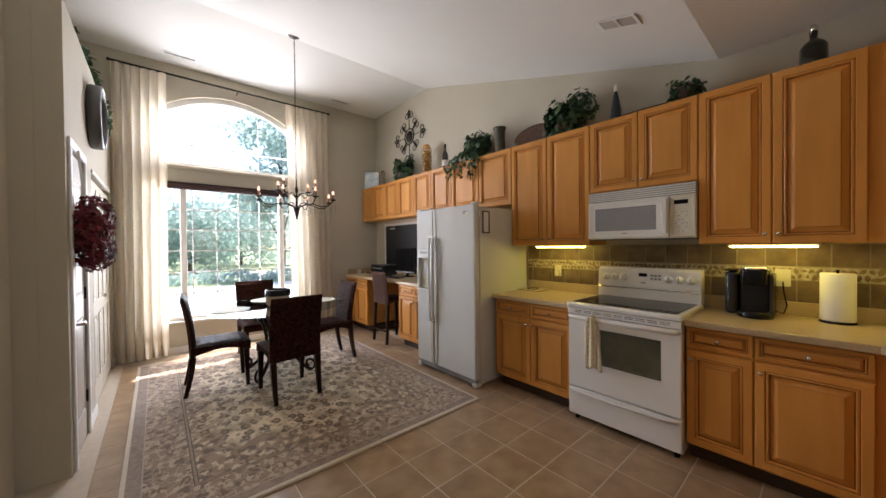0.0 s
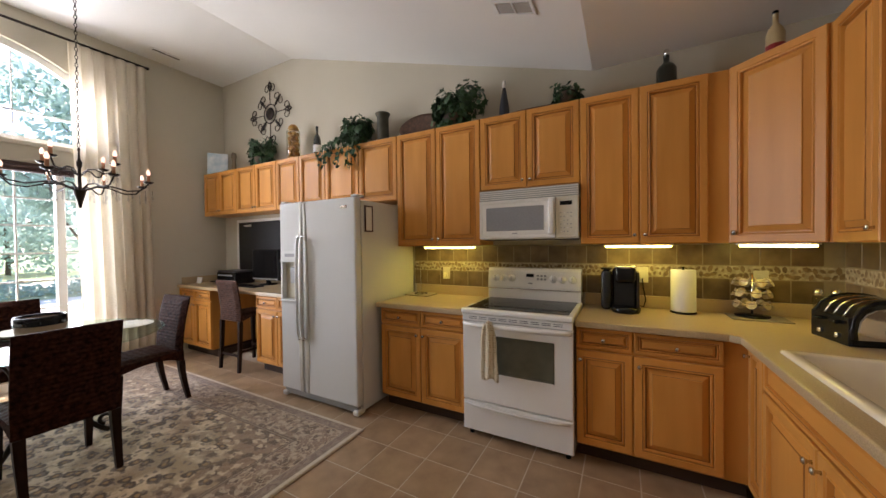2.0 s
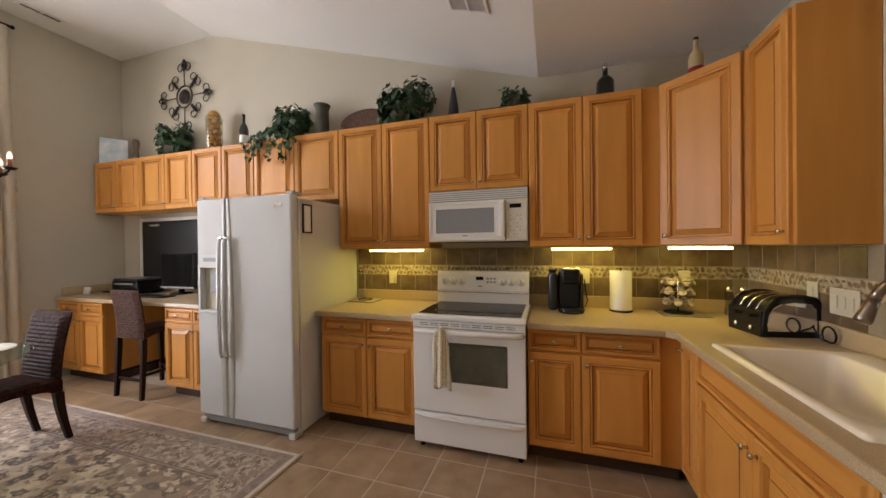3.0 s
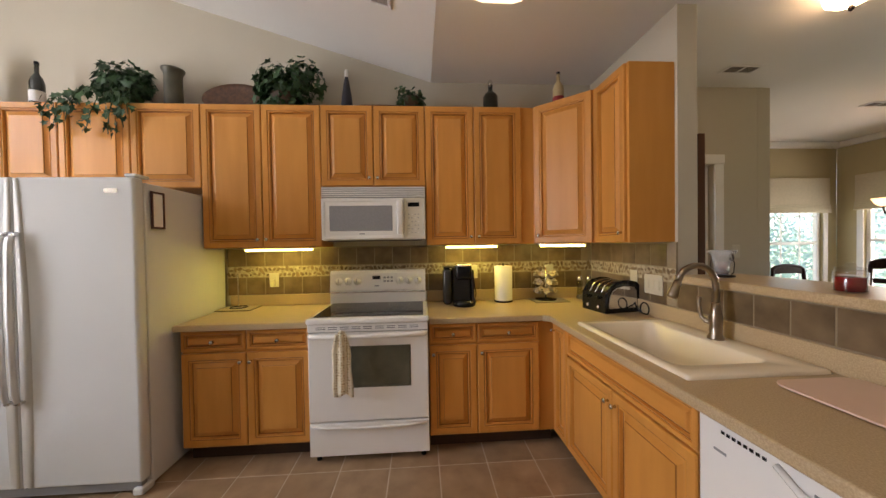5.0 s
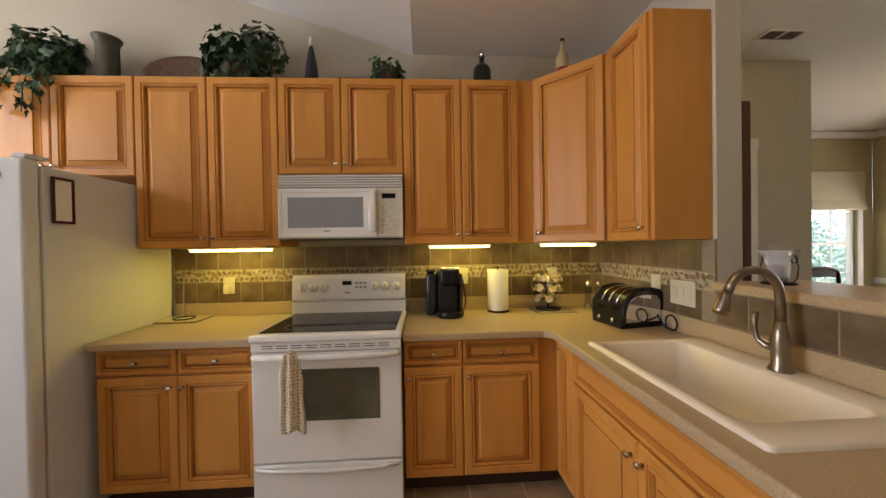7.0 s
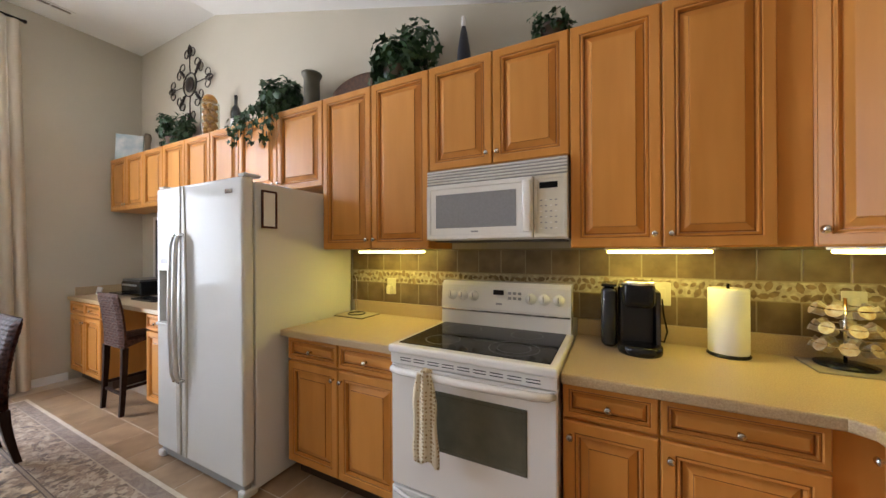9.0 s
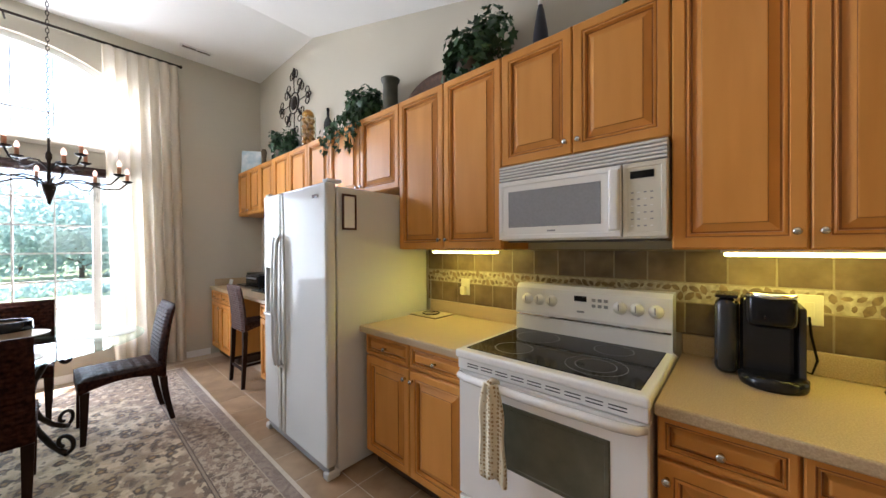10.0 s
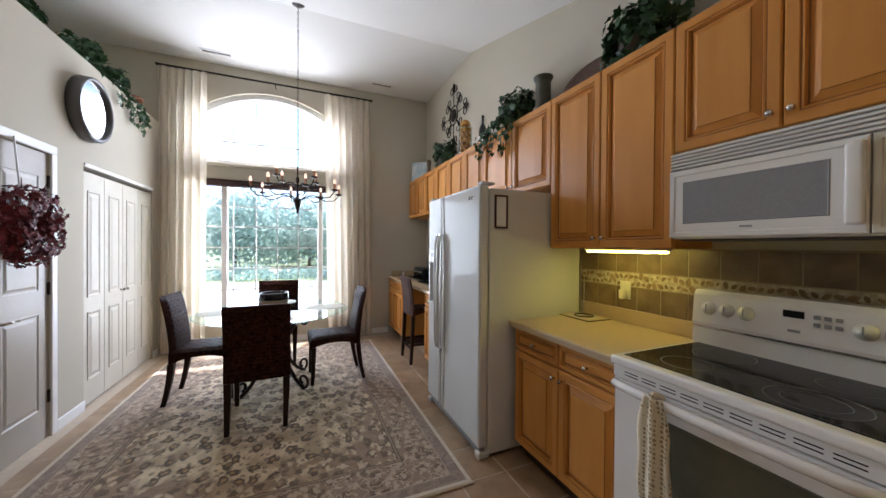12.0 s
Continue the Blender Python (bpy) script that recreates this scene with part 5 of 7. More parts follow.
# ---- desk corner ----
def desk_things():
    t = thing("chalkboard", pose(WX - 0.003, 5.25, 0.99, 0, 0, EAST), "black chalkboard in a white frame above the desk", "chalkboard")
    w, h = 1.40, 0.79
    part("board", bx(0.04, w - 0.04, -0.012, 0, 0.04, h - 0.04), material("black_slate", (0.012, 0.012, 0.013), 0.5, vary=0.2, scale=4), t)
    for x0, x1, z0, z1 in ((0, w, 0, 0.039), (0, w, h - 0.039, h), (0, 0.039, 0.04, h - 0.04), (w - 0.039, w, 0.04, h - 0.04)):
        part("frame_rail", bx(x0, x1, -0.022, 0, z0, z1, 0.004), TRIM, t)
    for i, (x, z, l) in enumerate(((0.16, 0.700, 0.10), (0.20, 0.690, 0.14), (0.27, 0.705, 0.07))):
        part("script_stroke", bx(x, x + l, -0.0145, -0.0125, z, z + 0.012, 0.004, 1), TRIM, t)
    m = thing("computer_monitor", pose(3.0, 4.62, 0.8955, 0, 0, EAST), "black flat computer monitor on the desk", "monitor")
    part("stand", lathe([(0, 0), (0.11, 0), (0.11, 0.012), (0.03, 0.02), (0.025, 0.10), (0, 0.10)], 20, (0.26, 0.05, 0)), BLACK, m, "", True)
    part("housing", bx(0, 0.52, 0.0, 0.045, 0.06, 0.46, 0.008), BLACK, m)
    part("screen", bx(0.02, 0.50, -0.003, -0.0005, 0.10, 0.44), BLACKGLASS, m)
    part("silver_strip", bx(0.005, 0.515, -0.004, -0.0005, 0.066, 0.086, 0.001, 1), GREY, m)
    k = thing("keyboard", pose(2.72, 4.60, 0.8955, 0, 0, EAST), "black computer keyboard on the desk", "keyboard")
    part("case", bx(0, 0.42, 0, 0.15, 0, 0.02, 0.004), BLACK, k)
    p = thing("printer", pose(2.80, 5.22, 0.8955, 0, 0, EAST), "black inkjet printer on the desk", "printer")
    part("body", bx(0, 0.44, 0.06, 0.34, 0, 0.155, 0.02, 3), BLACK, p)
    part("lid", bx(0.01, 0.43, 0.07, 0.34, 0.1555, 0.175, 0.008), material("grey_lid", (0.05, 0.05, 0.055), 0.3), p)
    part("paper_tray", bx(0.07, 0.37, -0.06, 0.06, 0.03, 0.045, 0.004), BLACK, p)
    part("control_strip", bx(0.06, 0.38, 0.050, 0.0595, 0.105, 0.125, 0.002, 1), GREY, p)
    c = thing("photo_card", pose(2.74, 5.44, 0.8955, 0, 0, EAST), "small white framed card standing on the desk", "photo frame")
    b = bx(-0.06, 0.06, 0, 0.012, 0, 0.085, 0.003)
    bmesh.ops.transform(b, matrix=pose(0, 0, 0.001, -12), verts=b.verts)
    part("card", b, PAPER, c)


desk_things()

# ---- dining corner ----
def woven_slab(w, t, z0, z1, lean, n=22, m=40, bulge=0.0034):
    """A woven chair back: two faces of interlaced strands in relief, leaning back."""
    b = bmesh.new()
    g = []
    for side in (-1, 1):
        rows = []
        for j in range(m + 1):
            u = j / m
            z = z0 + (z1 - z0) * u
            yy = -lean * u * u
            row = []
            for i in range(n + 1):
                x = w * (i / n - 0.5)
                e = min(1.0, 6 * min(i / n, 1 - i / n) + 0.25) * min(1.0, 8 * (1 - u) + 0.3)
                rel = bulge * (0.9 if j % 2 else -0.7) * (1.0 if (i // 2 + j // 2) % 2 else 0.45)
                row.append(b.verts.new((x, yy + side * (t / 2 * e) + side * rel * e, z)))
            rows.append(row)
        g.append(rows)
        for j in range(m):
            for i in range(n):
                q = (rows[j][i], rows[j][i + 1], rows[j + 1][i + 1], rows[j + 1][i])
                b.faces.new(q if side < 0 else q[::-1])
    A, B = g
    for j in range(m):
        b.faces.new((A[j][0], A[j + 1][0], B[j + 1][0], B[j][0]))
        b.faces.new((A[j + 1][n], A[j][n], B[j][n], B[j + 1][n]))
    for i in range(n):
        b.faces.new((A[0][i + 1], A[0][i], B[0][i], B[0][i + 1]))
        b.faces.new((A[m][i], A[m][i + 1], B[m][i + 1], B[m][i]))
    return b


def woven_seat(w, d, z0, z1, n=18, m=18):
    b = bmesh.new()
    top, bot = [], []
    for j in range(m + 1):
        v = j / m
        tr, br = [], []
        for i in range(n + 1):
            u = i / n
            e = min(1.0, 5 * min(u, 1 - u, v, 1 - v) + 0.35)
            rel = 0.0024 * (0.9 if j % 2 else -0.7) * (1.0 if (i // 2 + j // 2) % 2 else 0.45)
            x, y = w * (u - 0.5), d * (v - 0.5)
            tr.append(b.verts.new((x, y, z1 - 0.03 * (1 - e) + rel)))
            br.append(b.verts.new((x, y, z0 + 0.045 * math.sin(math.pi * v))))
        top.append(tr)
        bot.append(br)
    for j in range(m):
        for i in range(n):
            b.faces.new((top[j][i], top[j][i + 1], top[j + 1][i + 1], top[j + 1][i]))
            b.faces.new((bot[j][i], bot[j + 1][i], bot[j + 1][i + 1], bot[j][i + 1]))
    for j in range(m):
        b.faces.new((top[j][0], top[j + 1][0], bot[j + 1][0], bot[j][0]))
        b.faces.new((top[j + 1][n], top[j][n], bot[j][n], bot[j + 1][n]))
    for i in range(n):
        b.faces.new((top[0][i + 1], top[0][i], bot[0][i], bot[0][i + 1]))
        b.faces.new((top[m][i], top[m][i + 1], bot[m][i + 1], bot[m][i]))
    return b


def leg(x0, y0, z0, x1, y1, z1, a0, a1):
    b = bmesh.new()
    n = 5
    rings = []
    for k in range(n):
        u = k / (n - 1)
        c = (x0 + (x1 - x0) * u ** 1.5, y0 + (y1 - y0) * u ** 1.5, z0 + (z1 - z0) * u)
        a = a0 + (a1 - a0) * u
        rings.append([b.verts.new((c[0] + sx * a, c[1] + sy * a, c[2])) for sx, sy in ((-1, -1), (1, -1), (1, 1), (-1, 1))])
    for p, q in zip(rings, rings[1:]):
        for i in range(4):
            j = (i + 1) % 4
            b.faces.new((p[i], p[j], q[j], q[i]))
    b.faces.new(rings[0][::-1])
    b.faces.new(rings[-1])
    bmesh.ops.recalc_face_normals(b, faces=b.faces)
    return b


def dining_chair():
    t = thing("dining_chair", Matrix(), "dark brown woven rattan dining chair with tapered legs", "chair", "dining chairs")
    part("seat", woven_seat(0.445, 0.48, 0.365, 0.47), WICKER, t)
    bk = woven_slab(0.445, 0.055, 0.36, 0.93, 0.075)
    bmesh.ops.translate(bk, verts=bk.verts, vec=(0, -0.225, 0))
    part("backrest", bk, WICKER, t)
    for s in (-1, 1):
        part("leg", leg(s * 0.195, -0.225, 0.36, s * 0.19, -0.285, 0, 0.024, 0.016), DARKWOOD, t)
        part("leg", leg(s * 0.195, 0.205, 0.37, s * 0.195, 0.215, 0, 0.024, 0.015), DARKWOOD, t)
    return t


RUGZ = 0.0125
ch = dining_chair()
ch.matrix_basis = pose(0.962, 3.365, RUGZ, 0, 0, 1)
copy_thing(ch, pose(0.485, 3.97, RUGZ, 0, 0, -93))
copy_thing(ch, pose(1.575, 3.985, RUGZ, 0, 0, 92))
copy_thing(ch, pose(1.0, 4.68, RUGZ, 0, 0, 180))


def bar_stool():
    t = thing("bar_stool", pose(2.66, 4.19, 0, 0, 0, EAST), "dark woven rattan counter stool pulled to the desk", "stool")
    part("seat", woven_seat(0.40, 0.40, 0.56, 0.645), STOOLWICKER, t)
    bk = woven_slab(0.40, 0.05, 0.56, 1.02, 0.05)
    bmesh.ops.translate(bk, verts=bk.verts, vec=(0, -0.19, 0))
    part("backrest", bk, STOOLWICKER, t)
    for s in (-1, 1):
        part("leg", leg(s * 0.175, -0.19, 0.56, s * 0.18, -0.215, 0, 0.021, 0.015), DARKWOOD, t)
        part("leg", leg(s * 0.175, 0.17, 0.56, s * 0.18, 0.18, 0, 0.021, 0.015), DARKWOOD, t)
        part("stretcher", bx(s * 0.177 - 0.009, s * 0.177 + 0.009, -0.19, 0.17, 0.21, 0.235, 0.003, 1), DARKWOOD, t)
    part("stretcher", bx(-0.165, 0.165, -0.208, -0.188, 0.16, 0.185, 0.003, 1), DARKWOOD, t)
    part("stretcher", bx(-0.165, 0.165, 0.162, 0.182, 0.16, 0.185, 0.003, 1), DARKWOOD, t)


bar_stool()


def dining_table():
    t = thing("dining_table", pose(1.03, 3.97, RUGZ), "round glass dining table on a scrolled iron base", "table")
    part("tabletop", lathe([(0, 0.722), (0.676, 0.722), (0.684, 0.726), (0.684, 0.730), (0.676, 0.734), (0, 0.734)], 64), TABLEGLASS, t, "round clear glass top")
    part("ring", tube([(0.30 * math.cos(radians(a)), 0.30 * math.sin(radians(a)), 0.706) for a in range(0, 360, 12)], 0.012, 8, closed=True), IRON, t, "", True)
    part("ring", tube([(0.14 * math.cos(radians(a)), 0.14 * math.sin(radians(a)), 0.30) for a in range(0, 360, 15)], 0.010, 8, closed=True), IRON, t, "", True)
    for k in range(4):
        b = bmesh.new()
        pts = [(0.30, 0, 0.70), (0.24, 0, 0.62), (0.17, 0, 0.50), (0.14, 0, 0.38), (0.14, 0, 0.28), (0.19, 0, 0.17), (0.27, 0, 0.08), (0.34, 0, 0.03), (0.38, 0, 0.014)]
        tube(pts, 0.018, 8, b)
        tube(spiral(0.36, 0.655, 0.065, 0.02, 200, -160, 22), 0.013, 6, b)
        tube(spiral(0.355, 0.085, 0.070, 0.022, 290, 620, 22), 0.013, 6, b)
        tube(spiral(0.075, 0.45, 0.07, 0.02, -20, 330, 22), 0.013, 6, b)
        bmesh.ops.transform(b, matrix=pose(0, 0, 0, 0, 0, 45 + 90 * k), verts=b.verts)
        part("leg", b, IRON, t, "", True)
        part("pad", lathe([(0, 0.7185), (0.016, 0.7185), (0.016, 0.7215), (0, 0.7215)], 12, (0.30 * math.cos(radians(45 + 90 * k)), 0.30 * math.sin(radians(45 + 90 * k)), 0)), BLACK, t)
    zt = RUGZ + 0.7345
    bw = thing("table_bowl", pose(1.02, 3.93, zt) @ Matrix.Diagonal((0.92, 0.92, 1.25, 1)), "dark rimmed tan pottery bowl on the glass table", "bowl")
    part("vessel", lathe([(0, 0), (0.10, 0), (0.125, 0.02), (0.133, 0.07), (0.135, 0.125), (0.127, 0.125), (0.124, 0.05), (0.09, 0.02), (0, 0.018)], 32), material("tan_pottery", (0.34, 0.24, 0.14), 0.5, scale=14), bw, "", True)
    part("rim_band", lathe([(0.136, 0.09), (0.140, 0.092), (0.140, 0.135), (0.132, 0.142), (0.124, 0.135), (0.124, 0.126), (0.1355, 0.126), (0.136, 0.09)], 32), BLACK, bw, "dark glazed rim", True)
    mat = material("woven_placemat", (0.66, 0.64, 0.52), 0.8, colour2=(0.45, 0.44, 0.33), scale=50, bump=0.4, bump_scale=150)
    for a in (0, 90, 180, 270):
        p = thing("placemat", pose(1.03 + 0.46 * math.cos(radians(a)), 3.97 + 0.46 * math.sin(radians(a)), zt), "round woven cream placemat on the glass table", "placemat", "placemats")
        part("mat", lathe([(0, 0), (0.18, 0), (0.183, 0.002), (0.18, 0.004), (0, 0.004)], 40), mat, p)


dining_table()


def rug():
    t = thing("area_rug", pose(-0.175, 2.005, 0), "large cream and taupe floral area rug with borders", "rug")
    W, D = 2.37, 3.19
    mat = bpy.data.materials.new("floral_pile")
    mat.use_nodes = True
    nt = mat.node_tree
    N, L = nt.nodes.new, nt.links.new
    bs = nt.nodes["Principled BSDF"]
    bs.inputs["Roughness"].default_value = 0.95
    bs.inputs["Sheen Weight"].default_value = 0.3
    co = N("ShaderNodeTexCoord")
    sep = N("ShaderNodeSeparateXYZ")
    L(co.outputs["Object"], sep.inputs[0])

    def math_node(op, a, b=0.0):
        n = N("ShaderNodeMath")
        n.operation = op
        for k, v in enumerate((a, b)):
            if isinstance(v, (int, float)):
                n.inputs[k].default_value = v
            else:
                L(v, n.inputs[k])
        return n.outputs[0]

    def mix(f, a, b):
        n = N("ShaderNodeMix")
        n.data_type = "RGBA"
        L(f, n.inputs[0])
        for k, v in ((6, a), (7, b)):
            if isinstance(v, tuple):
                n.inputs[k].default_value = (*v, 1)
            else:
                L(v, n.inputs[k])
        return n.outputs[2]
    # distance in from the nearest edge
    ex = math_node("MINIMUM", sep.outputs[0], math_node("SUBTRACT", W, sep.outputs[0]))
    ey = math_node("MINIMUM", sep.outputs[1], math_node("SUBTRACT", D, sep.outputs[1]))
    e = math_node("MINIMUM", ex, ey)

    def blossoms(scale, r0, r1, seed):
        warp = N("ShaderNodeTexNoise")
        warp.inputs["Scale"].default_value = scale * 0.9
        add = N("ShaderNodeVectorMath")
        add.operation = "MULTIPLY_ADD"
        add.inputs[1].default_value = (0.05, 0.05, 0.0)
        off = N("ShaderNodeMapping")
        off.inputs["Location"].default_value = (seed, seed * 0.7, 0)
        L(co.outputs["Object"], off.inputs[0])
        L(off.outputs[0], warp.inputs["Vector"])
        L(warp.outputs["Color"], add.inputs[0])
        L(off.outputs[0], add.inputs[2])
        v = N("ShaderNodeTexVoronoi")
        v.voronoi_dimensions = "2D"
        v.inputs["Scale"].default_value = scale
        v.inputs["Randomness"].default_value = 0.75
        L(add.outputs[0], v.inputs["Vector"])
        d = v.outputs["Distance"]
        ring = math_node("MULTIPLY", math_node("GREATER_THAN", d, r0), math_node("LESS_THAN", d, r1))
        core = math_node("LESS_THAN", d, r0 * 0.55)
        return math_node("MAXIMUM", ring, core), v.outputs["Color"]

    def tendrils(scale, w):
        n = N("ShaderNodeTexNoise")
        n.inputs["Scale"].default_value, n.inputs["Detail"].default_value = scale, 1.5
        L(co.outputs["Object"], n.inputs["Vector"])
        return math_node("LESS_THAN", math_node("ABSOLUTE", math_node("SUBTRACT", n.outputs[0], 0.5)), w)
    def spots(scale, low, high, seed, twist=1.2):
        off = N("ShaderNodeMapping")
        off.inputs["Location"].default_value = (seed, seed * 0.6, 0)
        L(co.outputs["Object"], off.inputs[0])
        n = N("ShaderNodeTexNoise")
        n.noise_dimensions = "2D"
        n.inputs["Scale"].default_value, n.inputs["Detail"].default_value, n.inputs["Distortion"].default_value = scale, 1.0, twist
        L(off.outputs[0], n.inputs["Vector"])
        r = N("ShaderNodeMapRange")
        r.inputs["From Min"].default_value, r.inputs["From Max"].default_value = low, high
        L(n.outputs[0], r.inputs[0])
        return r.outputs[0]
    cream, taupe, brown, gold = (0.68, 0.53, 0.345), (0.25, 0.155, 0.085), (0.080, 0.041, 0.018), (0.36, 0.21, 0.08)

    def petals(scale, size, seed, ragged):
        # separate small motifs with uneven outlines
        off = N("ShaderNodeMapping")
        off.inputs["Location"].default_value = (seed, seed * 0.6, 0)
        off.inputs["Scale"].default_value = (1.0, 0.8, 1.0)
        L(co.outputs["Object"], off.inputs[0])
        v = N("ShaderNodeTexVoronoi")
        v.voronoi_dimensions = "2D"
        v.inputs["Scale"].default_value, v.inputs["Randomness"].default_value = scale, 0.85
        L(off.outputs[0], v.inputs["Vector"])
        n = N("ShaderNodeTexNoise")
        n.noise_dimensions = "2D"
        n.inputs["Scale"].default_value, n.inputs["Detail"].default_value = scale * 2.6, 1.0
        L(off.outputs[0], n.inputs["Vector"])
        r = N("ShaderNodeMapRange")
        r.inputs["From Min"].default_value, r.inputs["From Max"].default_value = size + 0.05, size - 0.05
        L(math_node("ADD", v.outputs["Distance"], math_node("MULTIPLY", math_node("SUBTRACT", n.outputs[0], 0.5), ragged)), r.inputs[0])
        return r.outputs[0]
    f1, c1 = blossoms(8.0, 0.20, 0.40, 0.0)
    field = mix(spots(5.0, 0.42, 0.62, 0.0, 0.4), cream, (0.38, 0.27, 0.155))
    field = mix(math_node("MULTIPLY", f1, 0.22), field, gold)
    field = mix(petals(9.5, 0.31, 2.0, 0.55), field, brown)
    field = mix(petals(9.5, 0.12, 2.0, 0.3), field, gold)
    field = mix(math_node("MULTIPLY", petals(17.0, 0.19, 6.0, 0.6), 0.85), field, (0.19, 0.13, 0.09))
    inner = mix(spots(6.0, 0.40, 0.65, 9.0), taupe, (0.31, 0.205, 0.125))
    inner = mix(math_node("MULTIPLY", petals(11.0, 0.30, 4.0, 0.7), 0.75), inner, brown)
    inner = mix(math_node("MULTIPLY", petals(12.0, 0.22, 11.0, 0.8), 0.7), inner, cream)
    curls = math_node("MAXIMUM", tendrils(17, 0.020), petals(14.0, 0.24, 3.0, 0.9))
    border = mix(math_node("MULTIPLY", curls, 0.8), mix(math_node("MULTIPLY", petals(12.0, 0.30, 8.0, 0.8), 0.7), (0.26, 0.17, 0.105), brown), (0.50, 0.385, 0.26))
    dx = math_node("DIVIDE", math_node("SUBTRACT", sep.outputs[0], W / 2), 0.76)
    dy = math_node("DIVIDE", math_node("SUBTRACT", sep.outputs[1], D / 2), 1.18)
    rr = math_node("ADD", math_node("POWER", math_node("ABSOLUTE", dx), 2.2), math_node("POWER", math_node("ABSOLUTE", dy), 2.2))
    soft = N("ShaderNodeMapRange")
    soft.inputs["From Min"].default_value, soft.inputs["From Max"].default_value = 0.85, 1.2
    L(math_node("ADD", rr, math_node("MULTIPLY", math_node("SUBTRACT", spots(4.0, 0.2, 0.8, 1.0, 0.8), 0.5), 1.1)), soft.inputs[0])
    out = mix(soft.outputs[0], field, inner)
    band = mix(math_node("GREATER_THAN", e, 0.33), border, out)
    for a, b, col in ((0.330, 0.336, brown), (0.336, 0.350, (0.27, 0.19, 0.12)), (0.350, 0.356, brown), (0.096, 0.102, (0.42, 0.33, 0.23))):
        band = mix(math_node("MULTIPLY", math_node("GREATER_THAN", e, a), math_node("LESS_THAN", e, b)), band, col)
    band = mix(math_node("LESS_THAN", e, 0.096), band, mix(spots(16.0, 0.35, 0.65, 5.0), (0.20, 0.135, 0.095), (0.29, 0.21, 0.15)))
    band = mix(math_node("LESS_THAN", e, 0.026), band, (0.58, 0.49, 0.37))
    fine = N("ShaderNodeTexNoise")
    fine.inputs["Scale"].default_value, fine.inputs["Detail"].default_value = 35, 5
    L(co.outputs["Object"], fine.inputs["Vector"])
    hs = N("ShaderNodeHueSaturation")
    mr = N("ShaderNodeMapRange")
    mr.inputs["To Min"].default_value, mr.inputs["To Max"].default_value = 0.74, 1.16
    L(fine.outputs[0], mr.inputs[0])
    L(mr.outputs[0], hs.inputs["Value"])
    L(band, hs.inputs["Color"])
    L(hs.outputs[0], bs.inputs["Base Color"])
    bp = N("ShaderNodeBump")
    bp.inputs["Strength"].default_value, bp.inputs["Distance"].default_value = 0.6, 0.004
    n2 = N("ShaderNodeTexNoise")
    n2.inputs["Scale"].default_value = 260
    L(co.outputs["Object"], n2.inputs["Vector"])
    L(n2.outputs[0], bp.inputs["Height"])
    L(bp.outputs[0], bs.inputs["Normal"])
    part("woven_field", bx(0, W, 0, D, 0.0, 0.012, 0.004), mat, t)
    tan = material("tan_binding", (0.50, 0.40, 0.28), 0.9, scale=60)
    for y0, y1 in ((-0.012, -0.0005), (D + 0.0005, D + 0.012)):
        part("binding", bx(-0.006, W + 0.006, y0, y1, 0.0, 0.010, 0.003, 1), tan, t)


rug()


